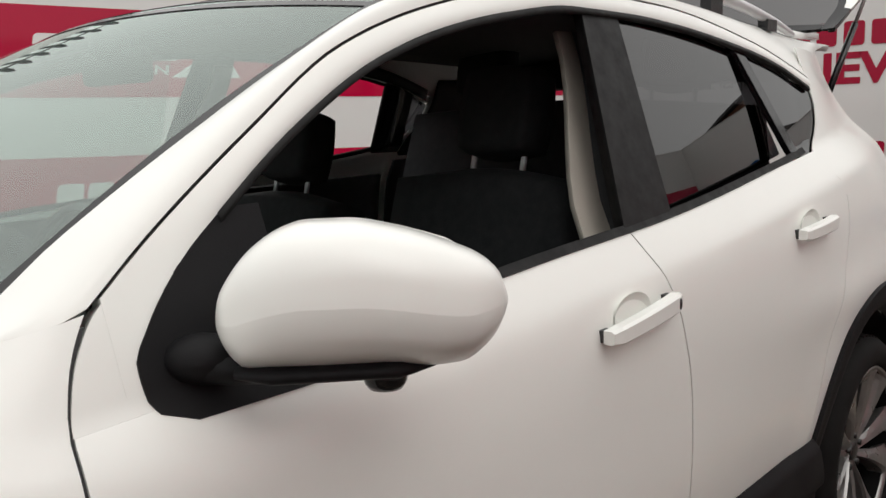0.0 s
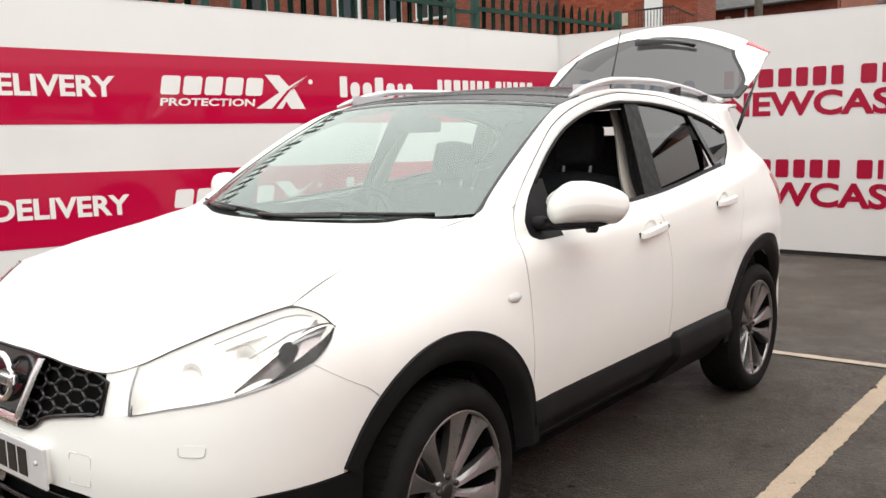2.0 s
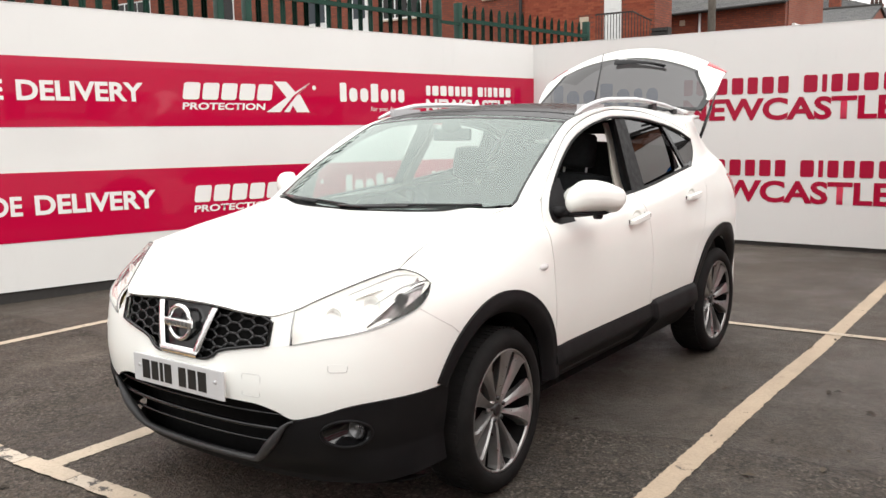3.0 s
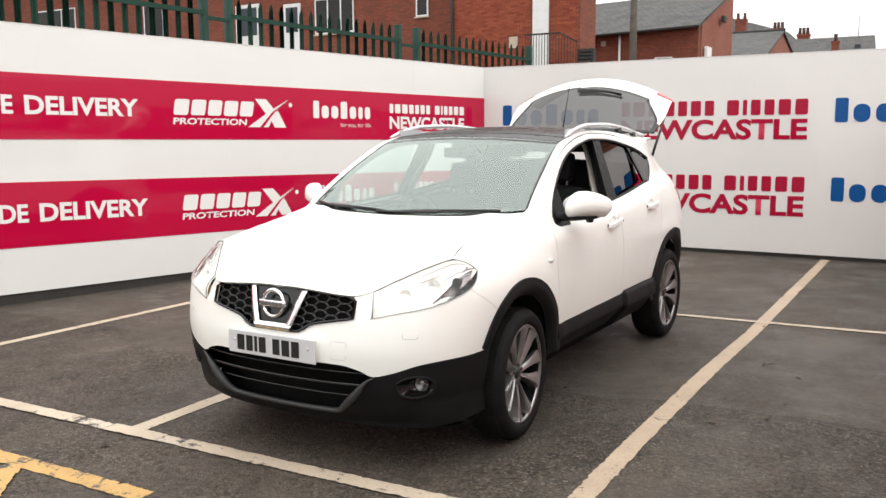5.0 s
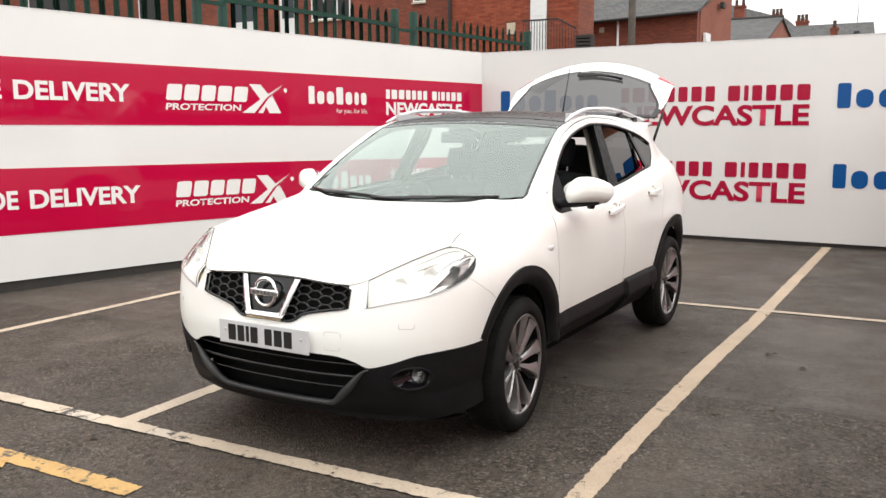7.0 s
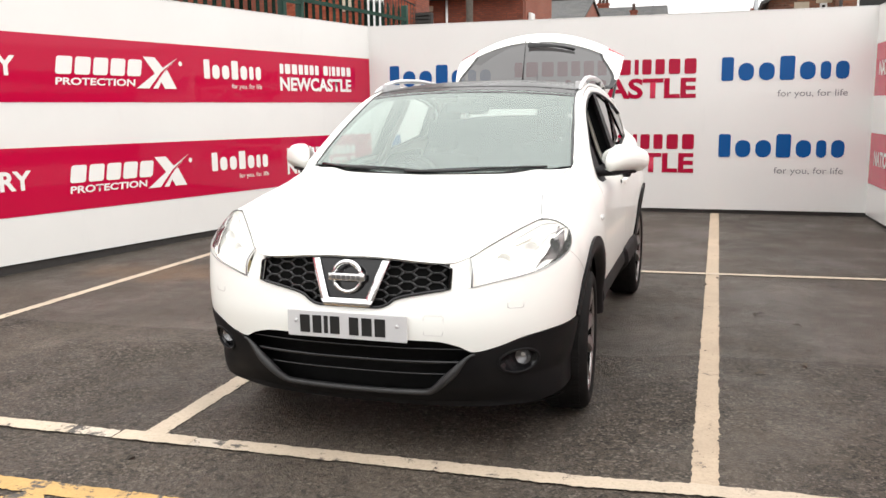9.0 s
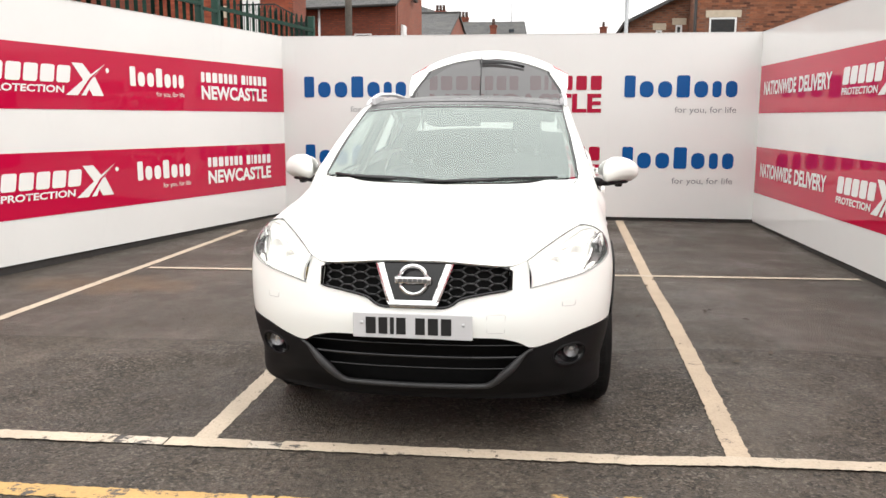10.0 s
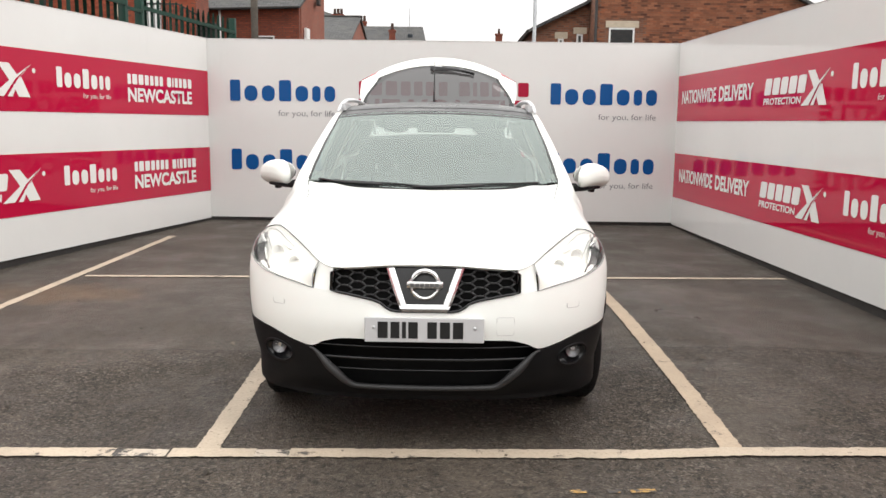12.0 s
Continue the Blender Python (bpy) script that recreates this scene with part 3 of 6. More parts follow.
PALE = pale_mesh()
fence = thing("palisade_fence", "tall green steel palisade fence with pointed pales", "fence", at=FENCE_A)
turn = math.atan2(FENCE_D.y, FENCE_D.x) - math.pi / 2
for s0, s1 in ((0.0, 2.70), (3.07, 5.83), (6.16, 8.95), (9.3, 12.1), (12.45, 15.2)):
    for s in (s0, s1):
        bm = bmesh.new()
        box(bm, (-0.05, -0.035, -2.9), (0.05, 0.035, 0.22), Matrix.Translation(fence_at(s, fence_rail(s)) - FENCE_A) @ Matrix.Rotation(turn, 4, "Z"), 0.006)
        part("post", bm, GREEN, fence)
    for dz in (0.0, -2.0):
        bm = bmesh.new()
        prism(bm, [(s0, -0.025), (s1, -0.025), (s1, 0.025), (s0, 0.025)],
              lambda a, b, d: fence_at(a, fence_rail(a) + b + dz, 0.02 + d) - FENCE_A, 0.03)
        part("rail", bm, GREEN, fence, "", True)
    n = round((s1 - s0) / 0.155)
    for i in range(1, n):
        s = lerp(s0, s1, i / n)
        ob = new("pale", PALE)
        ob.parent = fence
        ob.location = fence_at(s, fence_rail(s), -0.012) - FENCE_A
        ob.rotation_euler = (0, 0, turn + math.pi)
# short link rails between the paired posts
for s0, s1 in ((2.70, 3.07), (5.83, 6.16), (8.95, 9.3), (12.1, 12.45)):
    bm = bmesh.new()
    prism(bm, [(s0, -0.02), (s1, -0.02), (s1, 0.02), (s0, 0.02)], lambda a, b, d: fence_at(a, fence_rail(a) - 0.05 + b, 0.02 + d) - FENCE_A, 0.03)
    part("rail", bm, GREEN, fence, "", True)

pole = thing("telegraph_pole", "dark weathered timber pole behind the hoarding", "pole", at=(-6.2, 23.0, 0))
part("shaft", tube(bmesh.new(), [(0, 0, 0), (0, 0, 5), (0, 0, 9)], lambda t: 0.125 - 0.03 * t, 14), POLE_WOOD, pole)
part("cap", tube(bmesh.new(), [(0, 0, 9.0), (0, 0, 9.04)], 0.105, 14), POLE_STEEL, pole)
lamp = thing("street_lamp", "slim grey steel street lamp column", "street lamp", at=(2.19, 19.15, 0))
part("column", tube(bmesh.new(), [(0, 0, 0), (0, 0, 1.2), (0, 0, 1.25), (0, 0, 7)], lambda t: 0.075 if t < 0.4 else 0.05, 12), POLE_STEEL, lamp)
part("lantern", boxes(((-0.1, -0.55, 6.95), (0.1, 0.08, 7.08)), bevel=0.03), POLE_STEEL, lamp)


def house_window(house, base, x, z, w, h, y, lintel=True, bars=0):
    """A white framed window, proud of a wall that faces the car park."""
    x, y = x - base[0], y - base[1]
    win = part("window", boxes(((x - w / 2 + 0.055, y + 0.02, z + 0.055), (x + w / 2 - 0.055, y + 0.028, z + h - 0.055))), DARK_DOOR, house, "white framed window with a dark room behind", True)
    bars_ = [((x - w / 2, y - 0.03, z), (x - w / 2 + 0.06, y + 0.03, z + h)), ((x + w / 2 - 0.06, y - 0.03, z), (x + w / 2, y + 0.03, z + h)),
             ((x - w / 2 + 0.06, y - 0.03, z), (x + w / 2 - 0.06, y + 0.03, z + 0.06)), ((x - w / 2 + 0.06, y - 0.03, z + h - 0.06), (x + w / 2 - 0.06, y + 0.03, z + h))]
    for k in range(bars):
        xb = x - w / 2 + w * (k + 1) / (bars + 1)
        bars_.append(((xb - 0.03, y - 0.028, z + 0.06), (xb + 0.03, y + 0.028, z + h - 0.06)))
    for lo, hi in bars_:
        part("frame_bar", boxes((lo, hi), bevel=0.006), WHITE_FRAME, win, "white frame bar", True)
    part("pane", boxes(((x - w / 2 + 0.055, y - 0.006, z + 0.055), (x + w / 2 - 0.055, y + 0.006, z + h - 0.055))), PANE, win, "", True)
    part("sill", boxes(((x - w / 2 - 0.05, y - 0.09, z - 0.06), (x + w / 2 + 0.05, y + 0.03, z - 0.002)), bevel=0.01), STONE, house, "", True)
    if lintel:
        part("lintel", boxes(((x - w / 2 - 0.12, y - 0.035, z + h + 0.002), (x + w / 2 + 0.14, y + 0.05, z + h + 0.23)), bevel=0.01), STONE, house, "pale stone lintel", True)


def gutter(house, a, b, r=0.055):
    part("gutter", tube(bmesh.new(), [a, b], r, 8), DARK_TIMBER_AND_GAP, house, "dark gutter")


def chimney(house, x, y, z0, z1, pots=2, w=0.45, d=0.6):
    st = part("chimney", boxes(((x - w, y - d / 2, z0), (x + w, y + d / 2, z1 - 0.16)), ((x - w - 0.05, y - d / 2 - 0.05, z1 - 0.16), (x + w + 0.05, y + d / 2 + 0.05, z1))), BRICK_A, house, "brick chimney stack", True)
    for k in range(pots):
        px = x + (k - (pots - 1) / 2) * (1.3 * w / max(1, pots - 1) if pots > 1 else 0)
        bm = bmesh.new()
        tube(bm, [(px, y, z1), (px, y, z1 + 0.18), (px, y, z1 + 0.20), (px, y, z1 + 0.42), (px, y, z1 + 0.46)], lambda t: 0.13 - 0.03 * t + (0.03 if t > 0.9 else 0), 12)
        part("chimney_pot", bm, SOOT, st, "sooty clay chimney pot")


# red brick block with the tall white door, close behind the fence
B1 = (-10.5, 23.4)
h1 = thing("brick_house", "red brick house with a tall white door behind the fence", "house", at=(*B1, 0))
h1_wall = part("wall", boxes(((-2.48, 0, 0), (2.37, 1.4, 10.5))), BRICK_A, h1, "", True)
part("wall", boxes(((-48, 1.2, 0), (-2.48, 2.6, 9.4))), BRICK_A, h1, "", True)
part("roof", patch(lambda u, v: (lerp(-48.3, 2.6, u), lerp(-0.3, 1.5, v), lerp(10.4, 11.5, v)), 1, 1, 0.12), SLATE, h1, "", True)
part("roof", patch(lambda u, v: (lerp(-48.3, 2.6, u), lerp(1.5, 2.9, v), lerp(11.5, 10.4, v)), 1, 1, 0.12), SLATE, h1, "", True)
dr = part("door", boxes(((0.68, -0.06, 3.2), (1.26, 0.03, 6.6)), bevel=0.01), WHITE_FRAME, h1, "tall white panelled door", True)
for z0, z1 in ((5.0, 6.3), (3.4, 4.85)):
    part("door_panel", boxes(((0.76, -0.072, z0), (1.18, -0.059, z1)), bevel=0.005), WHITE_FRAME, dr, "", True)
part("vent", boxes(((-0.20, -0.05, 4.45), (0.12, 0.0, 4.83)), bevel=0.01), STONE, h1, "pale vent cover", True)
part("downpipe", tube(bmesh.new(), [(-2.42, -0.07, 0), (-2.42, -0.07, 10.2)], 0.06, 8), DARK_TIMBER_AND_GAP, h1)
rail_ = thing("stair_railing", "dark iron railing of an outside landing", "railing", at=(-8.7, 22.6, 0))
part("landing", boxes(((-0.9, -0.35, 3.3), (1.4, 0.4, 3.42))), DARK_TIMBER_AND_GAP, rail_, "dark landing slab", True)
for x in (-0.85, 1.25):
    part("landing_post", boxes(((x, -0.3, 0), (x + 0.1, -0.2, 3.3))), DARK_TIMBER_AND_GAP, rail_, "", True)
part("handrail", boxes(((-0.9, -0.36, 4.70), (0.35, -0.32, 4.75))), DARK_TIMBER_AND_GAP, rail_, "", True)
part("handrail", tube(bmesh.new(), [(0.35, -0.34, 4.72), (0.95, -0.34, 4.40)], 0.025, 6), DARK_TIMBER_AND_GAP, rail_)
part("louvre_box", boxes(*[((0.92, -0.30, z), (1.38, -0.2, z + 0.07)) for z in (3.55, 3.66, 3.77, 3.88, 3.99, 4.10)], ((0.90, -0.2, 3.5), (1.40, 0.1, 4.2))), DARK_TIMBER_AND_GAP, rail_, "dark louvred box", True)
for k in range(19):
    xk = -0.87 + k * 0.098
    part("baluster", tube(bmesh.new(), [(xk, -0.34, 3.42), (xk, -0.34, 4.70 - max(0, xk - 0.35) * 0.53)], 0.013, 6), DARK_TIMBER_AND_GAP, rail_)
for x, z, w, h, bars in ((-14.95, 5.95, 0.55, 1.3, 0), (-19.1, 5.58, 1.95, 1.4, 2), (-29.5, 6.0, 1.3, 1.5, 0), (-36.6, 6.4, 3.2, 1.4, 2)):
    house_window(h1, B1, x, z, w, h, 24.6, False, bars)
for x, w, zt in ((-23.7, 1.35, 7.05), (-21.25, 0.9, 6.9)):
    dx = x - B1[0]
    d2 = part("door", boxes(((dx - w / 2, 1.14, 3.6), (dx + w / 2, 1.22, zt)), bevel=0.01), WHITE_FRAME, h1, "white framed back door", True)
    part("door_panel", boxes(((dx - w / 2 + 0.14, 1.125, 5.75), (dx + w / 2 - 0.14, 1.139, zt - 0.15))), DARK_DOOR, d2, "dark door pane", True)

# terrace with a lean-to slate roof
B2 = (-6.27, 31.2)
h2 = thing("terrace_house", "red brick outrigger with a lean-to grey slate roof", "house", at=(*B2, 0))
bm = bmesh.new()
prism(bm, [(-9.5, 0), (0, 0), (0, 5.73), (-9.5, 5.45)], lambda a, b, d: Vector((a, d, b)), 0.3)
part("wall", bm, BRICK_A, h2, "", True)
bm = bmesh.new()
prism(bm, [(0.31, 0), (3.85, 0), (3.85, 7.55), (0.31, 5.85)], lambda a, b, d: Vector((0.001 + a * 0.115 + d, a, b)), -0.3)
part("wall", bm, BRICK_C, h2, "", True)
part("roof", patch(lambda u, v: (lerp(-9.7, 0.06, u) + v * 0.47, lerp(-0.25, 3.9, v), lerp(5.42, 5.72, u) + 1.92 * v), 1, 1, 0.1), SLATE, h2, "weathered grey slate roof", True)
gutter(h2, (-9.7, -0.3, 5.38), (0.03, -0.3, 5.68))
part("downpipe", tube(bmesh.new(), [(-3.20, -0.06, 0), (-3.20, -0.06, 5.55)], 0.05, 8), WHITE_FRAME, h2, "white downpipe")
house_window(h2, B2, -7.64, 3.85, 0.72, 0.72, 31.2, False)
part("attic_window", boxes(((0.10, 0.55, 4.1), (0.225, 1.30, 4.96)), bevel=0.02), WHITE_FRAME, h2, "white attic window", True)
part("vent", boxes(((-4.02, -0.03, 5.12), (-3.80, -0.001, 5.34)), bevel=0.02), STONE, h2, "small pale wall vent", True)
part("alarm_box", boxes(((0.36, 2.1, 6.05), (0.50, 2.5, 6.3)), bevel=0.02), DARK_TIMBER_AND_GAP, h2, "dark box under the verge", True)
h3 = thing("terrace_house", "far terrace with a grey slate roof and brick chimneys", "house", at=(-12.0, 68, 0))
part("wall", boxes(((-9, 0, 0), (4.3, 6, 7.6))), BRICK_A, h3, "", True)
part("roof", patch(lambda u, v: (lerp(-9, lerp(4.6, 2.6, v), u), lerp(-0.3, 3.0, v), lerp(7.5, lerp(13.1, 9.45, u), v)), 6, 1, 0.1), SLATE, h3, "", True)
part("roof", patch(lambda u, v: (lerp(-9, lerp(2.6, 4.6, v), u), lerp(3.0, 6.3, v), lerp(lerp(13.1, 9.45, u), 7.5, v)), 6, 1, 0.1), SLATE, h3, "", True)
chimney(h3, -0.7, 1.5, 8.8, 10.5, 2, 0.4)
chimney(h3, 2.3, 0.6, 8.4, 9.5, 3, 0.42)
chimney(h3, 4.3, -0.4, 7.0, 8.85, 3, 0.42)
B4 = (-5.16, 39.0)
h4 = thing("terrace_house", "brick gabled house with a grey slate roof", "house", at=(*B4, 0))
bm = bmesh.new()
prism(bm, [(0, 0), (9, 0), (9, 5.3), (4.2, 6.5), (0, 5.1)], lambda a, b, d: Vector((d, a, b)), -7)
part("wall", bm, BRICK_C, h4, "", True)
part("roof", patch(lambda u, v: (lerp(-7, 0.1, u), lerp(-0.25, 4.2, v), lerp(5.08, 6.62, v)), 1, 1, 0.1), SLATE, h4, "", True)
part("roof", patch(lambda u, v: (lerp(-7, 0.1, u), lerp(4.2, 9.2, v), lerp(6.62, 5.3, v)), 1, 1, 0.1), SLATE, h4, "", True)
part("ridge", tube(bmesh.new(), [(-7, 4.2, 6.62), (0.12, 4.2, 6.62)], 0.09, 6), DARK_TIMBER_AND_GAP, h4, "dark ridge tiles")
h5 = thing("terrace_house", "far terrace with a dark slate roof", "house", at=(-5, 60, 0))
part("wall", boxes(((-4.5, 0.2, 0), (2.6, 6, 6.4))), BRICK_A, h5, "", True)
part("roof", patch(lambda u, v: (lerp(-4.7, 2.95 - 0.45 * v, u), lerp(-0.2, 3, v), lerp(6.3, 8.05, v)), 1, 1, 0.1), SLATE, h5, "dark slate roof", True)
chimney(h5, 0.36, 0.4, 6.4, 7.55, 1, 0.22, 0.4)
part("skylight", boxes(((1.45, 1.25, 7.10), (1.80, 1.6, 7.34))), DARK_DOOR, h5, "", True)
part("aerial", tube(bmesh.new(), [(1.5, 2.9, 7.9), (1.5, 2.9, 9.4)], 0.025, 6), POLE_STEEL, h5, "thin roof aerial")
h6 = thing("terrace_house", "far brick house with one chimney stack", "house", at=(4.03, 78, 0))
part("wall", boxes(((-3, 0, 0), (3, 6, 6.0))), BRICK_A, h6, "", True)
part("roof", patch(lambda u, v: (lerp(-3.2, 3.2, u), lerp(-0.2, 3, v), lerp(5.9, 7.8, v)), 1, 1, 0.1), SLATE, h6, "", True)
part("roof", patch(lambda u, v: (lerp(-3.2, 3.2, u), lerp(3, 6.2, v), lerp(7.8, 5.9, v)), 1, 1, 0.1), SLATE, h6, "", True)
chimney(h6, 0, 0.8, 6.6, 9.0, 1, 0.32, 0.6)

def brick_face(wall, x0, x1, z0, z1, y, material, seed, holes=(), top=None, name="brick"):
    """Single bricks in stretcher bond on a wall that faces the car park; the lowest rows are parts, the rest one sheet."""
    rr = random.Random(seed)
    full = boxes(((-0.107, -0.008, -0.0325), (0.107, 0.01, 0.0325)))
    me = bpy.data.meshes.new(name)
    full.to_mesh(me)
    full.free()
    me.materials.append(material)
    made, rest = 0, bmesh.new()
    z, row = z0, 0
    while z < z1:
        x = x0 + 0.1125 * (row % 2) + 0.11
        while x < x1 - 0.1:
            if not any(a - 0.1 < x < b + 0.1 and c < z < d for a, b, c, d in holes) and (top is None or z < top(x)):
                dy = y - 0.004 * rr.random()
                if made < 290:
                    ob = new(name, me)
                    ob.parent = wall
                    ob.location = (x, dy, z)
                    made += 1
                else:
                    box(rest, (x - 0.107, dy - 0.008, z - 0.0325), (x + 0.107, dy + 0.01, z + 0.0325))
            x += 0.225
        z += 0.075
        row += 1
    if rest.verts:
        tagged(part("brickwork", rest, material, wall, "", True), kind="stuff")
    else:
        rest.free()


def single_brick(name, tones):
    """Fired brick whose tone differs from piece to piece."""
    a = Mat(name, tones[0], 0.85, spec=0.25)
    info, geo, add, fr = a.n.new("ShaderNodeObjectInfo"), a.n.new("ShaderNodeNewGeometry"), a.n.new("ShaderNodeMath"), a.n.new("ShaderNodeMath")
    fr.operation = "FRACT"
    a.l.new(info.outputs["Random"], add.inputs[0])
    a.l.new(geo.outputs["Random Per Island"], add.inputs[1])
    a.l.new(add.outputs[0], fr.inputs[0])
    c = a.ramp(fr.outputs[0], *[(k / max(1, len(tones) - 1), t) for k, t in enumerate(tones)])
    c = a.mix(a.ramp(a.noise(18, 4), (0.35, 0.0), (0.75, 0.4)), c, tuple(x * 0.5 for x in tones[0]))
    a.to("Base Color", c)
    a.bump(a.noise(90, 3), 0.3, 0.003)
    return a.m


RED_BRICK = single_brick("single_red_brick", ((0.30, 0.078, 0.042), (0.22, 0.050, 0.028), (0.36, 0.105, 0.055), (0.26, 0.060, 0.034)))
BROWN_BRICK = single_brick("single_brown_brick", ((0.30, 0.125, 0.070), (0.075, 0.033, 0.024), (0.36, 0.15, 0.085), (0.20, 0.080, 0.046), (0.33, 0.12, 0.062)))
brick_face(h1_wall, -2.40, 2.36, 3.75, 6.3, -0.002, RED_BRICK, 3, holes=((0.66, 1.28, 3.0, 6.7), (-0.2, 0.12, 4.4, 4.9)))

# brown brick house to the back right
B7 = (7.6, 26.0)
h7 = thing("brick_house", "brown brick gabled house with a stone window lintel", "house", at=(*B7, 0))
bm = bmesh.new()
prism(bm, [(-2.75, 0), (5.2, 0), (5.2, 5.0), (1.2, 6.9), (-2.75, 5.7)], lambda a, b, d: Vector((a, d, b)), 8)
h7_wall = part("wall", bm, BRICK_B, h7, "", True)
bm = bmesh.new()
prism(bm, [(-4.75, 0), (-2.75, 0), (-2.75, 5.55), (-4.75, 4.55)], lambda a, b, d: Vector((a, 1.3 + d, b)), 6.5)
part("wall", bm, BRICK_B, h7, "", True)
part("roof", patch(lambda u, v: (lerp(-5.0, 1.2, v), lerp(0.95, 8.2, u), lerp(4.52, 7.55, v)), 1, 1, -0.1), SLATE, h7, "", True)
part("roof", patch(lambda u, v: (lerp(1.2, 5.5, v), lerp(-0.25, 8.2, u), lerp(7.05, 4.95, v)), 1, 1, -0.1), SLATE, h7, "", True)
part("verge", patch(lambda u, v: (lerp(-3.2, 1.2, u), -0.26 + 0.02 * v, lerp(5.55, 7.0, u) + 0.16 * v), 1, 1, 0.03), DARK_TIMBER_AND_GAP, h7, "dark verge board", True)
part("downpipe", tube(bmesh.new(), [(-2.72, -0.05, 0), (-2.72, -0.05, 5.6)], 0.05, 8), DARK_TIMBER_AND_GAP, h7)
house_window(h7, B7, 5.78, 3.75, 0.88, 0.78, 26.0)
house_window(h7, B7, 4.52, 4.0, 0.22, 0.42, 27.3)
house_window(h7, B7, 3.85, 3.85, 0.2, 0.4, 27.3)
brick_face(h7_wall, -2.66, 4.6, 3.55, 6.6, -0.002, BROWN_BRICK, 5, holes=((-2.4, -1.15, 3.6, 4.85),), top=lambda x: (5.62 + (x + 2.75) * 0.3) if x < 1.2 else 6.75 - (x - 1.2) * 0.46)


# small leaves and grit on the asphalt
leaf_brown = Mat("dead_leaf", (0.05, 0.032, 0.018), 0.8)
leaf_brown.to("Base Color", leaf_brown.ramp(leaf_brown.noise(1.7, 3), (0.42, (0.018, 0.014, 0.010)), (0.50, (0.05, 0.036, 0.022)), (0.68, (0.22, 0.185, 0.14))))
rnd = random.Random(11)
bm = bmesh.new()
fallen = ((1.378, 2.99), (1.71, 1.96), (1.96, 1.70), (1.93, 0.82), (1.69, 0.60), (1.75, 1.99))
for k in range(156):
    x, y = rnd.uniform(-3.4, 3.2), rnd.uniform(-1.9, 5.5)
    a, s = rnd.uniform(0, math.tau), rnd.uniform(0.006, 0.022) * (1 if k % 5 else 1.5)
    if k >= 150:
        (x, y), s = fallen[k - 150], 0.034
    e1, e2 = Vector((math.cos(a), math.sin(a), 0)), Vector((-math.sin(a), math.cos(a), 0))
    at = Vector((x, y, 0.003 + ground_z(x, y)))
    up = Vector((0, 0, 1))
    rim = [at + e1 * s, at + e2 * (s * 0.5) + up * (s * 0.3), at - e1 * s + up * (s * 0.1), at - e2 * (s * 0.45) + up * (s * 0.25)]
    top = bm.verts.new(at + up * (s * 0.55))
    vs = [bm.verts.new(p) for p in rim]
    for p, q in zip(vs, vs[1:] + vs[:1]):
        bm.faces.new((p, q, top))
tagged(link("litter", bm, leaf_brown.m), "small dead leaves and grit scattered over asphalt", "litter", kind="stuff")

# ---- the car ----
PAINT = Mat("white_car_paint", (0.85, 0.845, 0.80), 0.34, coat=0.45)
PAINT.bump(PAINT.noise(900, 2), 0.015, 0.0005)
PAINT.to("Roughness", PAINT.ramp(PAINT.noise(7, 4), (0.3, 0.28), (0.7, 0.38)))
PAINT.to("Base Color", PAINT.ramp(PAINT.noise(2.2, 5), (0.3, (0.85, 0.857, 0.815)), (0.7, (0.88, 0.887, 0.845))))
PAINT = PAINT.m
PLASTIC = Mat("black_grained_plastic", (0.010, 0.010, 0.011), 0.55, spec=0.16)
PLASTIC.to("Base Color", PLASTIC.ramp(PLASTIC.noise(5, 6), (0.3, (0.005, 0.005, 0.006)), (0.75, (0.012, 0.0115, 0.012))))
PLASTIC.bump(PLASTIC.noise(420, 3), 0.25, 0.001)
PLASTIC = PLASTIC.m
GLOSS_BLACK = plain("gloss_black_trim", (0.008, 0.008, 0.009), 0.12, vary=0.2)
SEAL_RUBBER = plain("black_seal_rubber", (0.012, 0.012, 0.012), 0.6, spec=0.2, vary=0.2)
B_PILLAR = plain("dark_film_pillar", (0.008, 0.0078, 0.008), 0.5, spec=0.2, vary=0.2)
MESH_GREY = plain("dark_grey_grille_plastic", (0.035, 0.035, 0.036), 0.35, vary=0.15)
LIP_GREY = plain("scuffed_lip_plastic", (0.030, 0.030, 0.031), 0.5, vary=0.25)
BEZEL_GREY = plain("grey_lamp_bezel", (0.30, 0.30, 0.31), 0.35, 0.4)
SMOKED = plain("smoky_lamp_chrome", (0.36, 0.315, 0.325), 0.28, 0.55, vary=0.35)
LAMP_LINE = plain("grey_lamp_joint", (0.10, 0.10, 0.10), 0.6)
BEZEL_DARK = plain("smoked_lamp_bezel", (0.12, 0.105, 0.108), 0.25, 0.5, vary=0.3)
REPEATER = plain("pale_repeater_lens", (0.66, 0.66, 0.65), 0.12, vary=0.1)
JOINT_GREY = plain("grey_paint_joint", (0.56, 0.55, 0.53), 0.7)
SHUT = plain("dark_shut_line", (0.05, 0.05, 0.05), 0.8)
RUBBER = Mat("tyre_rubber", (0.010, 0.010, 0.011), 0.75, spec=0.15)
RUBBER.to("Base Color", RUBBER.ramp(RUBBER.noise(9, 6), (0.3, (0.005, 0.005, 0.005)), (0.75, (0.014, 0.013, 0.0125))))
RUBBER.bump(RUBBER.noise(120, 3), 0.2, 0.002)
RUBBER = RUBBER.m
CHROME = plain("bright_chrome", (0.88, 0.88, 0.88), 0.2, 1.0, vary=0.04)
ALLOY = plain("silver_alloy", (0.28, 0.272, 0.265), 0.32, 0.75, vary=0.18)
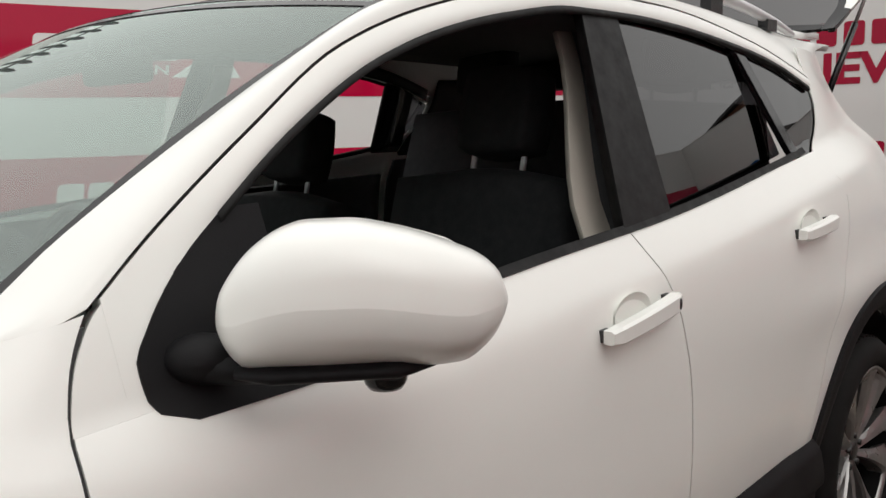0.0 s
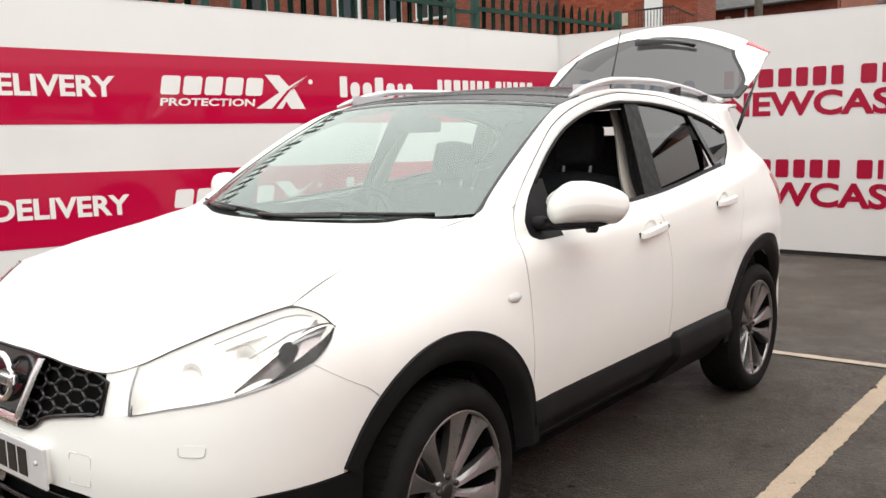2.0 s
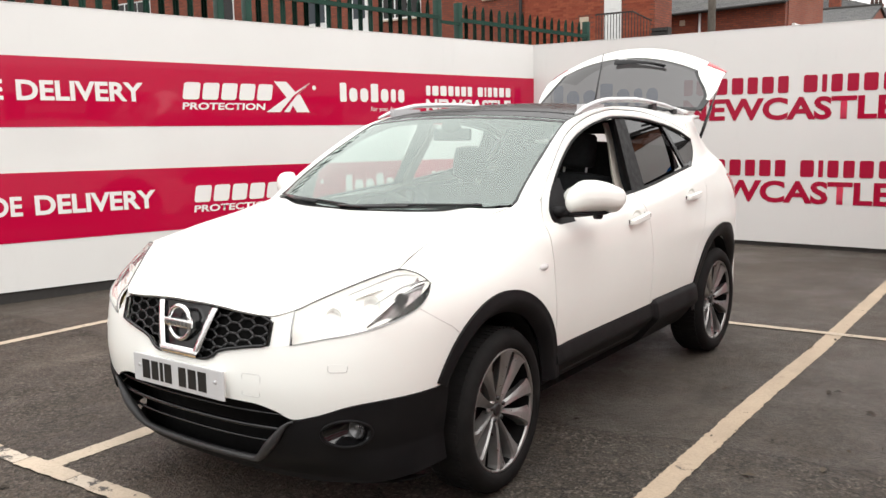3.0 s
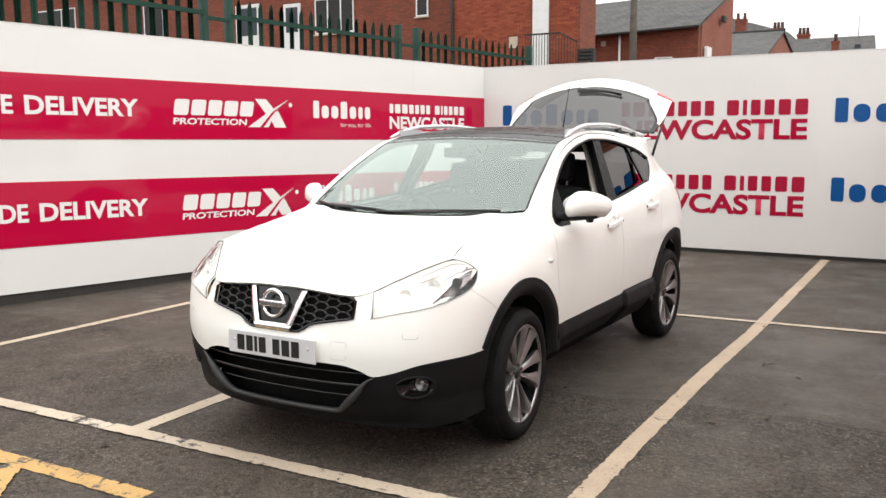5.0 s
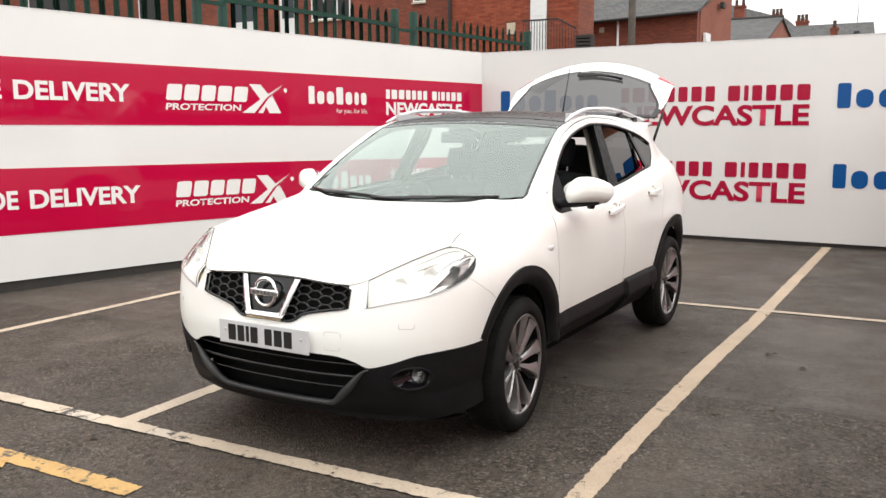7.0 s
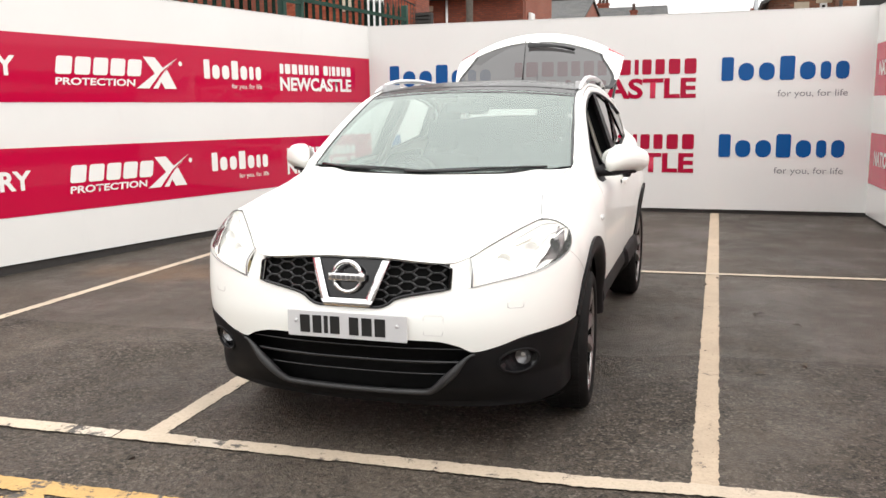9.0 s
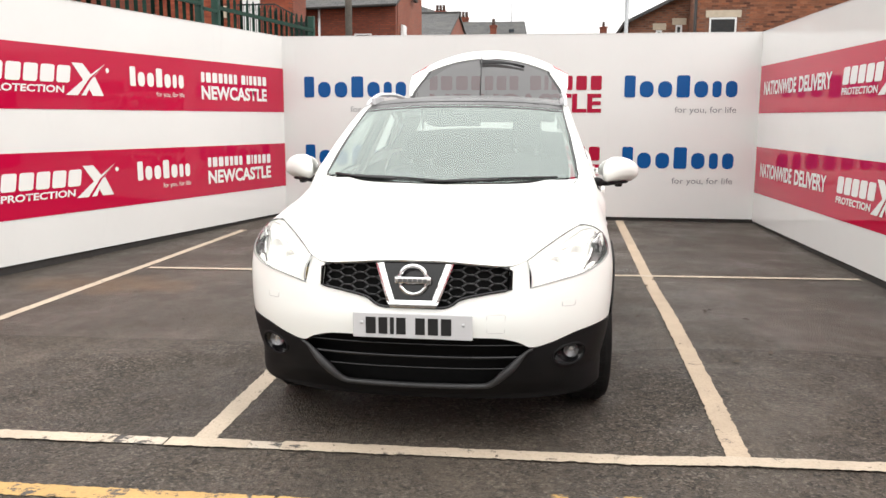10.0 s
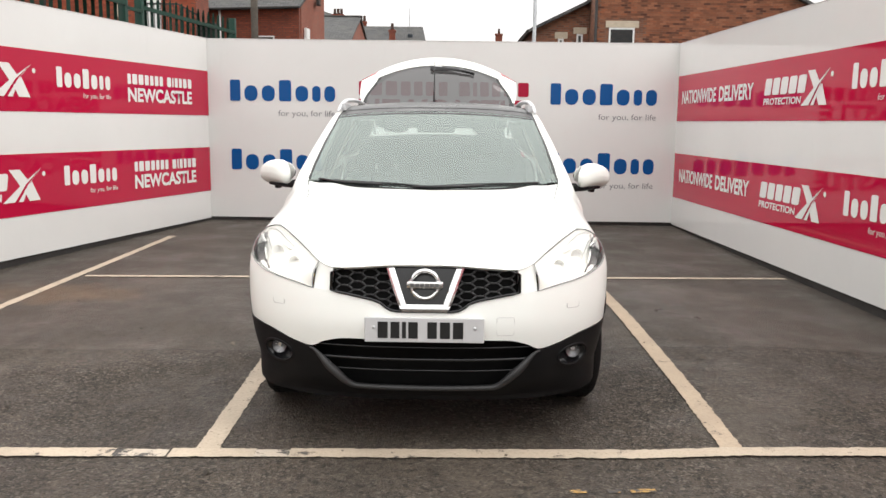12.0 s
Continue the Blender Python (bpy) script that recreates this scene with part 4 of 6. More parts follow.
ALLOY_DARK = plain("dark_alloy_pocket", (0.045, 0.044, 0.044), 0.4, 0.7)
SATIN = plain("satin_silver_rail", (0.66, 0.66, 0.67), 0.42, 0.4, vary=0.06)
LINER = plain("wheel_arch_liner", (0.006, 0.006, 0.006), 0.9, spec=0.1)
# the windscreen's pale film paints in part of the sky's reflection
SCREEN = glass("windscreen_glass", (0.52, 0.63, 0.595), (0.88, 1.0, 0.95), ior=2.4, film=0.070)
CLEAR = glass("clear_side_glass", (0.80, 0.86, 0.84))
PRIVACY = glass("privacy_glass", (0.055, 0.055, 0.06), ior=2.0)
PRIVACY_DARK = glass("dark_quarter_glass", (0.015, 0.015, 0.017), ior=1.9)
EDGE_BLACK = plain("black_glass_edge_print", (0.012, 0.012, 0.013), 0.12, vary=0.15)
GATE_GLASS = glass("tinted_rear_glass", (0.12, 0.12, 0.125), ior=1.9)
ROOF_GLASS = Mat("black_roof_glass", (0.012, 0.012, 0.013), 0.06, spec=0.25)
ROOF_GLASS.to("Roughness", ROOF_GLASS.ramp(ROOF_GLASS.noise(3, 4), (0.3, 0.22), (0.7, 0.34)))
ROOF_GLASS = ROOF_GLASS.m
# a little white mixed into the lens imitates sky glare on it
HAZY_LENS = glass("hazy_lamp_lens", (0.97, 0.97, 0.95), ior=1.28, film=0.03, film_tone=(0.93, 0.93, 0.90))
LENS = glass("clear_lamp_lens", (0.97, 0.97, 0.97), ior=1.4)
FOG_BOWL = plain("fog_lamp_bowl", (0.22, 0.22, 0.225), 0.25, 0.7, vary=0.2)
REFLECTOR = plain("lamp_reflector", (0.92, 0.92, 0.91), 0.30, 0.35, vary=0.05)
LAMP_WHITE = plain("lamp_inner_white", (0.89, 0.88, 0.85), 0.35, 0.0, vary=0.03)
AMBER = plain("pale_amber_indicator", (0.84, 0.66, 0.34), 0.2)
RED_LENS = plain("red_lamp_lens", (0.42, 0.012, 0.02), 0.12, vary=0.1)
CLOTH = Mat("charcoal_seat_fabric", (0.02, 0.021, 0.024), 0.85)
CLOTH.bump(CLOTH.noise(300, 3), 0.4, 0.002)
CLOTH.to("Base Color", CLOTH.ramp(CLOTH.noise(40, 4), (0.3, (0.007, 0.0075, 0.009)), (0.7, (0.016, 0.017, 0.019))))
CLOTH = CLOTH.m
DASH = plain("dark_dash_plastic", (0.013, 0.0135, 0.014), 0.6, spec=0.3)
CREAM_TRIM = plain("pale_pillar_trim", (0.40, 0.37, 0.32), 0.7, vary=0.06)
HEADLINER = plain("grey_headliner", (0.12, 0.118, 0.11), 0.9, vary=0.05)
PLATE_WHITE = plain("white_number_plate", (0.60, 0.60, 0.605), 0.25, vary=0.03)
INK = plain("black_plate_print", (0.012, 0.012, 0.012), 0.4)

car = thing("car", "white family crossover with black lower trim, its tailgate raised", "car", at=(0, 0, 0))

JOINT = -0.39
width_max = curve((-0.95, 0.82), (-0.4, 0.884), (0.0, 0.888), (0.6, 0.886), (2.2, 0.886), (2.65, 0.884), (3.0, 0.845), (3.35, 0.74))
belt = curve((0.3, 1.07), (0.46, 1.078), (1.15, 1.125), (1.52, 1.145), (2.12, 1.205), (2.5, 1.25), (3.2, 1.30))
edge_x = curve((-0.48, 0.728), (-0.36, 0.702), (-0.25, 0.684), (-0.12, 0.668), (0.0, 0.669), (0.1, 0.684), (0.23, 0.705), (0.32, 0.722), (0.6, 0.690), (1.0, 0.634), (1.5, 0.617), (2.2, 0.594), (2.9, 0.556), (3.2, 0.53))
edge_z = curve((-0.48, 0.995), (-0.2, 1.062), (0.1, 1.112), (0.32, 1.151), (0.45, 1.235), (0.6, 1.322), (0.8, 1.428), (1.0, 1.517), (1.3, 1.568),
               (1.6, 1.582), (2.0, 1.578), (2.5, 1.555), (2.9, 1.535), (3.2, 1.535))
frame_z = curve((0.43, 1.172), (0.51, 1.232), (0.67, 1.336), (0.85, 1.441), (1.05, 1.508), (1.25, 1.548), (1.5, 1.570), (1.8, 1.562), (2.22, 1.500), (2.42, 1.445), (2.52, 1.41))
window_z = curve((0.432, 1.06), (0.447, 1.09), (0.460, 1.12), (0.478, 1.142), (0.522, 1.190), (0.577, 1.230), (0.738, 1.336), (0.908, 1.421), (1.07, 1.472), (1.24, 1.506), (1.45, 1.530), (1.65, 1.528), (1.82, 1.518), (2.14, 1.478), (2.33, 1.438), (2.48, 1.385))
top_z = curve((-0.88, 0.862), (-0.8, 0.915), (-0.7, 0.962), (-0.48, 1.035), (-0.2, 1.088), (0.1, 1.128), (0.3, 1.15))
side_z = curve((-0.88, 0.70), (-0.8, 0.77), (-0.7, 0.86), (-0.48, 0.995), (-0.2, 1.062), (0.1, 1.112), (0.33, 1.153))


def glasshouse(z):
    return 0.825 - 0.39 * (z - 1.11)


def half(y, z):
    """Half the car's width at a place along it and a height."""
    w = width_max(y)
    if z < 0.75:
        w -= 0.022 * ((0.75 - max(z, 0.37)) / 0.25) ** 2
    zt, xe = edge_z(min(y, 0.45)), edge_x(min(y, 0.45))
    k = min(max((z - 0.78) / max(zt - 0.78, 0.01), 0), 1)
    fender = xe + (w - xe) * math.sqrt(max(0, 1 - k * k))
    b = belt(y)
    if z > b:
        door = glasshouse(z)
    else:
        s = max(0, (z - 0.97) / (b - 0.97))
        soft_ = (w - glasshouse(b)) * s ** 2.2
        c = b - 0.078
        drop = w - glasshouse(b)
        hard_ = 0.30 * drop * max(0, (z - 0.86) / (c - 0.86)) ** 2 if z < c else lerp(0.30 * drop, drop, (z - c) / 0.078)
        door = w - lerp(soft_, hard_, 0.75 * smooth(0.5, 0.95, y))
    # a soft crease that swells the flank over the rear wheel
    door += 0.010 * math.exp(-((z - 0.86) / 0.07) ** 2) * smooth(1.6, 2.3, y)
    flare = 0.0
    for cy, cz in (FA, RA):
        flare += 0.005 * (1 - smooth(0.52, 0.64, math.hypot(y - cy, z - cz)))
    return lerp(fender, door, smooth(0.25, 0.46, y)) + flare * smooth(-0.40, -0.25, y)


def taper(y, z):
    """How far the upper body draws in towards the tail."""
    return 0.13 * smooth(2.45, 3.15, y) * smooth(0.95, 1.42, z)


def flank(y, z, off=0.0):
    return Vector((half(y, z) + off, y, z))


front_y = curve((0.24, -0.80), (0.34, -0.875), (0.45, -0.905), (0.58, -0.918), (0.70, -0.900), (0.78, -0.878), (0.86, -0.850), (1.0, -0.78))


def nose(x, z, off=0.0):
    """The rounded front: x is the distance from the middle."""
    big, n = half(JOINT, z), 2.5
    a = min(abs(x) / big, 1.0)
    d = (1 - a ** n) ** (1 / n) if a < 1 else 0
    return Vector((x, JOINT - (JOINT - front_y(z)) * d - off, z))


def nose_at(a, z, off=0.0):
    """The front by an even share 0..1 of the way round from the middle to the joint with the wing."""
    big, n = half(JOINT, z), 2.5
    p = a * math.pi / 2
    x, d = big * math.sin(p) ** (2 / n), max(0.0, math.cos(p)) ** (2 / n)
    out = Vector((math.sin(p), -math.cos(p), 0)) * off
    return Vector((x, JOINT - (JOINT - front_y(z)) * d, z)) + out


def nose_share(x, z):
    big, n = half(JOINT, z), 2.5
    return math.asin(min(1, (x / big) ** (n / 2))) / (math.pi / 2)


FA, RA, ARCH = (-0.028, 0.368), (2.615, 0.372), 0.482   # wheel arch centres along and up, outer radius
FOG = nose_share(0.690, 0.445)


def fog_edge(r, a, off):
    """The mouth of the fog lamp's pocket in the lower bumper."""
    return nose_at(FOG + 0.100 * r * math.cos(a), 0.440 + 0.052 * r * math.sin(a), off)


def wing_top(y):
    return edge_z(y) if y < 0.32 else lerp(edge_z(0.32), 1.172, (y - 0.32) / 0.11)


def above_arch(y, low, r):
    for cy, cz in (FA, RA):
        if abs(y - cy) < r:
            return max(low, cz + math.sqrt(r * r - (y - cy) ** 2))
    return low


# the wing's leading edge, cut back for the head lamp, and the lamp's lower edge by the share of the way round the nose
wing_front = curve((0.5, JOINT), (0.925, JOINT), (0.948, -0.434), (0.957, -0.437), (0.976, -0.450), (0.997, -0.480))
LAMP_IN, LAMP_OUT = 0.333, 0.965
lamp_low = curve((LAMP_IN, 0.752), (0.446, 0.779), (0.538, 0.795), (0.675, 0.823), (0.80, 0.855), (0.857, 0.873), (0.935, 0.918), (LAMP_OUT, 0.944), (1.0, 0.947))
door_front = curve((0.45, 0.42), (0.6, 0.418), (0.78, 0.41), (0.91, 0.397), (1.0, 0.386), (1.06, 0.388), (1.11, 0.399), (1.17, 0.430), (1.21, 0.474))
door_mid = curve((0.5, 1.512), (0.8, 1.503), (0.97, 1.468), (1.12, 1.40), (1.2, 1.37))
door_rear = curve((0.5, 2.12), (0.6, 2.15), (0.75, 2.20), (0.9, 2.30), (1.1, 2.385), (1.26, 2.40))
rear_y = curve((0.4, 3.30), (0.6, 3.32), (0.8, 3.30), (1.0, 3.22), (1.2, 3.08), (1.4, 2.97), (1.53, 2.92))
quarter_glass = curve((1.205, 2.30), (1.24, 2.37), (1.30, 2.455), (1.36, 2.495), (1.42, 2.50))
bonnet_front = curve((0.0, -0.868), (0.25, -0.862), (0.36, -0.850), (0.43, -0.832), (0.495, -0.782), (0.555, -0.706), (0.645, -0.592), (0.735, -0.478))
screen_base = curve((0.0, 0.10), (0.3, 0.145), (0.5, 0.22), (0.62, 0.30), (0.67, 0.345))


def bonnet_point(u, v):
    yf, yb = bonnet_front(0.735 * u), screen_base(0.66 * u) - 0.035
    y = lerp(yf, yb, v)
    x = u * edge_x(max(y, -0.48)) * 0.994
    zc, ze = top_z(y), side_z(y)
    ridge = 0.012 * math.exp(-((u - 0.80) / 0.09) ** 2) * smooth(-0.8, -0.3, y)
    return Vector((x, y, zc - (zc - ze) * u ** 2.3 + ridge))


# underside and cabin tub: dark masses that close the body
part("underbody", boxes(((-0.68, -0.55, 0.22), (0.68, 3.15, 0.34)), ((-0.44, -0.60, 0.341), (0.44, 0.55, 0.80)), ((-0.46, 2.15, 0.341), (0.46, 3.1, 0.62))), LINER, car, "dark underbody", True)

for side in (1, -1):
    # wing over the front wheel
    def wing(u, v):
        y = lerp(JOINT, 0.43, u)
        for _ in range(5):
            low = above_arch(y, 0.50, 0.455)
            z = low + (wing_top(y) - low) * math.sin(v * math.pi / 2)
            y = lerp(wing_front(z), min(door_front(z) - 0.002, 0.43), u)
        return flank(y, z)
    part("front_wing", patch(wing, 44, 22, 0.006, side), PAINT, car)

    def front_door(u, v):
        zb = belt(lerp(0.42, 1.4, u)) - 0.004
        z = lerp(0.515, zb, 1 - (1 - v) ** 1.25)
        y = lerp(door_front(z) + 0.002, door_mid(z) - 0.002, u)
        return flank(y, min(z, belt(y) - 0.004))
    door = part("front_door", patch(front_door, 36, 30, 0.03, side), PAINT, car, "white front door with its window down" if side > 0 else "white front door")

    door_corner = curve((1.05, 0.50), (1.075, 0.478), (1.10, 0.472), (1.15, 0.488), (1.21, 0.540))
    part("door_corner", patch(lambda u, v: (lambda y: flank(y, lerp(belt(y) - 0.004, 1.195, v), -0.0004))(lerp(door_front(lerp(1.068, 1.205, v)) + 0.002, door_corner(lerp(1.068, 1.205, v)), u)), 8, 14, 0.03, side), PAINT, door)

    def rear_door(u, v):
        zb = belt(lerp(1.45, 2.35, u)) - 0.004
        z = lerp(0.515, zb, 1 - (1 - v) ** 1.25)
        y = lerp(door_mid(z) + 0.002, door_rear(z) - 0.0015, u)
        return flank(y, min(max(z, above_arch(y, 0.515, 0.470)), belt(y) - 0.004))
    part("rear_door", patch(rear_door, 34, 30, 0.010, side), PAINT, car, "white rear door" if side > 0 else "white rear door with its window down")

    def quarter(u, v):
        z = lerp(0.50, edge_z(2.5) - 0.06, v)
        a = lerp(door_rear(z) + 0.0015, quarter_glass(z) + 0.003, smooth(1.10, 1.25, z))
        y = lerp(a, rear_y(z), u)
        zz = max(z, above_arch(y, 0.50, 0.470)) if z < 0.88 else z
        p = flank(y, zz)
        p.x -= taper(y, zz)
        return p
    part("rear_quarter", patch(quarter, 34, 64, 0.003, side), PAINT, car)

    # door frames, roof side and screen pillar
    def door_frame(u, v):
        y = lerp(0.448, 2.50, u)
        a, b = window_z(y), frame_z(y) - 0.0022
        z = lerp(a, b, v)
        return flank(y, z, 0.006 * math.sin(v * math.pi) * smooth(0.48, 0.7, y))
    part("door_frame", patch(door_frame, 70, 5, 0.02, side), PAINT, car)

    def cant(u, v):
        y = lerp(0.25, 3.13, u)
        if y < 0.43:
            a = flank(y, wing_top(y))
        elif y < 2.52:
            a = flank(y, frame_z(y) + 0.0022)
        else:
            a = flank(y, lerp(1.413, 1.535, smooth(2.52, 3.13, y) * 0.96))
            a.x = max(a.x - taper(y, a.z), edge_x(y) + 0.012)
        b = Vector((edge_x(y), y, edge_z(y)))
        # a round shoulder at the pillar's foot that flattens out higher up
        c = Vector((a.x - 0.3 * (b.z - a.z), y, lerp(a.z, b.z, 0.85)))
        m = lerp(lerp(a, b, v), lerp(lerp(a, c, v), lerp(c, b, v), v), 1 - smooth(0.42, 0.75, y))
        bulge = 0.012 * math.sin(v * math.pi) * smooth(0.4, 0.7, y) * (1 - smooth(2.7, 3.1, y))
        return m + Vector((bulge * 0.75, 0, bulge))
    part("roof_side", patch(cant, 110, 8, 0.02, side), PAINT, car, "white roof side and screen pillar")

    # black seal in the gap over the doors and behind the panels
    def seal(u, v):
        y = lerp(0.42, 2.5, u)
        return flank(y, frame_z(y) + lerp(-0.006, 0.006, v), -0.012)
    part("door_seal", patch(seal, 50, 1, 0.004, side), SHUT, car)
    for fn, z0, z1 in ((door_front, 0.52, 1.16), (door_mid, 0.52, 1.13)):
        part("shut_line", patch(lambda u, v: flank(fn(lerp(z0, z1, v)) + lerp(-0.005, 0.005, u), lerp(z0, z1, v), -0.005), 1, 20, 0.004, side), SHUT, car)

    # glass
    if side < 0:
        def fglass(u, v):
            y = lerp(0.46, 1.40, u)
            return flank(y, lerp(belt(y), max(window_z(y), belt(y) + 0.01), v), -0.012)
        part("front_side_window", patch(fglass, 30, 10, 0.0, side), CLEAR, car, "clear front side window")
    def rglass(u, v):
        y = lerp(1.505, lerp(2.252, 2.120, v), u)
        return flank(y, lerp(belt(y), window_z(y), v), lerp(-0.034, -0.005, v) + 0.012 * v * (1 - v) - 0.014 * (y - 1.56))
    if side > 0:
        part("rear_side_window", patch(rglass, 24, 12, 0.0, side), PRIVACY, car, "dark tinted rear door window")

    def qglass(u, v):
        z = lerp(1.206, 1.475, v)
        y0 = lerp(2.252, 2.122, (z - 1.206) / 0.269) if side > 0 else 2.40
        top = quarter_glass(min(z, 1.385)) if z < 1.385 else lerp(2.495, y0, ((z - 1.385) / 0.09) ** 0.8)
        return flank(lerp(y0, max(top, y0 + 0.002), u), min(z, window_z(lerp(y0, max(top, y0), u)) + 0.004), -0.006)
    part("quarter_window", patch(qglass, 14, 14, 0.0, side), PRIVACY_DARK if side > 0 else PRIVACY, car, "dark tinted quarter window")

    # pillars and sills of the windows
    part("centre_pillar", patch(lambda u, v: flank(lerp(lerp(1.380, 1.480, v), lerp(1.556, 1.604, v), u), lerp(lerp(1.135, 1.149, u), 1.533, v), 0.001), 6, 16, 0.02, side), B_PILLAR, car, "black filmed door pillar")
    part("division_bar", patch(lambda u, v: flank(lerp(2.248, 2.120, v) + lerp(-0.022, 0.022, u) if side > 0 else lerp(2.26, 2.405, u), lerp(1.215, 1.488, v), -0.001), 2, 10, 0.015, side), GLOSS_BLACK, car)
    part("window_seal", patch(lambda u, v: flank(lerp(0.60, 2.30, u), belt(lerp(0.60, 2.30, u)) + lerp(-0.003, 0.010, v), 0.004 - 0.004 * v), 60, 2, 0.008, side), SEAL_RUBBER, car, "black window sill strip")
    part("upper_seal", patch(lambda u, v: flank(lerp(0.60, 2.48, u), window_z(lerp(0.60, 2.48, u)) - lerp(-0.002, 0.009, v), -0.004), 60, 2, 0.010, side), SEAL_RUBBER, car)
    # black triangle that carries the mirror
    def sail(u, v):
        z = lerp(1.059, 1.255, v)
        return flank(lerp(sail_edge(z), 0.655, u), z, 0.002)
    sail_edge = curve((1.05, 0.54), (1.060, 0.505), (1.064, 0.486), (1.072, 0.474), (1.088, 0.4665), (1.115, 0.4655), (1.15, 0.487), (1.21, 0.546), (1.26, 0.616))
    part("mirror_panel", patch(sail, 10, 16, 0.012, side), PLASTIC, car, "black mirror mounting panel")

    # black sill, stepped up before the rear wheel
    def sill(u, v):
        y = lerp(0.43, 2.16, u)
        bump_ = 0.024 * smooth(1.535, 1.552, y)
        prof = curve((0.0, 0.0), (0.12, 0.026), (0.40, 0.036), (0.46, 0.030), (0.60, 0.000), (1.0, -0.085))
        z = lerp(0.535, 0.305 - 0.02 * smooth(1.535, 1.552, y), v)
        return flank(y, max(z, 0.5), prof(v) + bump_ - 0.02) + Vector((0, 0, min(0, z - 0.5)))
    part("sill", patch(lambda u, v: sill(u, 1 - v), 120, 26, 0.02, side), PLASTIC, car, "black plastic sill")

    # arch mouldings
    for (cy, cz), a0, a1 in ((FA, 1, 154), (RA, 6, 181)):
        def moulding(u, v):
            a = radians(lerp(a0, a1, u))
            r = lerp(0.388, ARCH, v)
            y, z = cy + r * math.cos(a), cz + r * math.sin(a)
            base = half(max(y, JOINT), max(z, 0.5))
            if y < JOINT:
                base = nose_x(y, max(z, 0.5))
            lift = 0.016 * math.sin(min(1, v * 1.15 + 0.1) * math.pi * 0.75)
            return Vector((base + lift - (0.03 * (1 - v) ** 3), y, z))

        def nose_x(y, z):
            big, n = half(JOINT, z), 2.5
            d = (y - JOINT) / (front_y(z) - JOINT)
            return big * (1 - min(max(d, 0), 1) ** n) ** (1 / n)
        part("arch_moulding", patch(lambda u, v: moulding(1 - u, v), 56, 8, 0.03, side), PLASTIC, car, "black plastic wheel arch moulding")
        part("arch_liner", patch(lambda u, v: (lerp(0.50, 0.835, v), cy + 0.40 * math.cos(radians(lerp(-6, 186, u))), cz + 0.40 * math.sin(radians(lerp(-6, 186, u)))), 30, 2, 0.01, side), LINER, car)
        part("arch_back", boxes(((0.44 if side > 0 else -0.50, cy - 0.40, 0.32), (0.50 if side > 0 else -0.44, cy + 0.40, 0.80))), LINER, car, "", True)

    # handles, cups and repeater
    for y0, y1, z0, z1, keyhole in ((1.20, 1.425, 0.997, 1.018, side > 0), (2.018, 2.218, 1.056, 1.066, False)):
        bm = bmesh.new()
        rows = []
        for k in range(13):
            t = k / 12
            y, z = lerp(y0, y1, t), lerp(z0, z1, t)
            hz, th = lerp(0.0145, 0.0175, t) * (1 - 0.25 * smooth(0.92, 1.0, abs(2 * t - 1))), 0.010
            x = lerp(half(y0, z0), half(y1, z1), t) + 0.024 + 0.004 * math.sin(t * math.pi) - 0.006 * smooth(0.85, 1.0, abs(2 * t - 1))
            rows.append([bm.verts.new(((x + dx) * side, y, z + dz)) for dx, dz in ((th, hz * 0.72), (th, -hz * 0.72), (th * 0.5, -hz), (-th, -hz), (-th, hz), (th * 0.5, hz))])
        for p, q in zip(rows, rows[1:]):
            for i in range(6):
                bm.faces.new((p[i], p[(i + 1) % 6], q[(i + 1) % 6], q[i]))
        bm.faces.new(rows[0])
        bm.faces.new(rows[-1][::-1])
        bmesh.ops.recalc_face_normals(bm, faces=bm.faces)
        hd = part("door_handle", bm, PAINT, car, "white door handle", True)
        for yq, zq in ((y0 + 0.012, z0), (y1 - 0.012, z1)):
            part("handle_foot", boxes((((half(yq, zq) - 0.004) * side, yq - 0.010, zq - 0.010), ((half(yq, zq) + 0.018) * side, yq + 0.010, zq + 0.010))), SHUT, hd, "dark handle foot", True)
        ym, zm = lerp(y0, y1, 0.45), lerp(z0, z1, 0.45) + 0.008
        part("handle_cup", patch(lambda u, v: Vector((half(ym, zm) + 0.002 - 0.010 * (1 - u ** 2) if u < 0.98 else half(ym, zm) + 0.0035,
                                                     ym + 0.058 * u * math.cos(v * math.tau), zm + 0.036 * u * math.sin(v * math.tau))), 8, 24, 0.0, side), PAINT, car, "shallow white handle cup")
        if keyhole:
            part("keyhole", tube(bmesh.new(), [((half(1.395, 1.015) + 0.026) * side, 1.404, 1.0160), ((half(1.395, 1.015) + 0.0352) * side, 1.404, 1.0160)], 0.0062, 12, 1.6), GLOSS_BLACK, hd)
    rp = part("side_repeater", patch(lambda u, v: flank(0.312 + 0.034 * u * math.cos(v * math.tau), 0.897 + 0.015 * u * math.sin(v * math.tau), 0.003 + 0.008 * (1 - u * u)), 6, 20, 0.004, side), REPEATER, car, "clear oval side repeater lamp")
    part("bulb", patch(lambda u, v: flank(0.312 + 0.012 * u * math.cos(v * math.tau), 0.897 + 0.009 * u * math.sin(v * math.tau), 0.0035), 3, 12, 0.002, side), AMBER, rp)

    # door mirror
    mc = Vector((0.962, 0.632, 1.181))
    m_long, m_out = Vector((0.66, 0.75, 0)), Vector((0.75, -0.66, 0))
    mirror_top = curve((-1, -0.030), (-0.985, -0.008), (-0.92, 0.014), (-0.72, 0.048), (-0.52, 0.065), (-0.36, 0.071), (-0.10, 0.071), (0.25, 0.062), (0.62, 0.043), (0.82, 0.029), (0.94, 0.012), (1, -0.014))
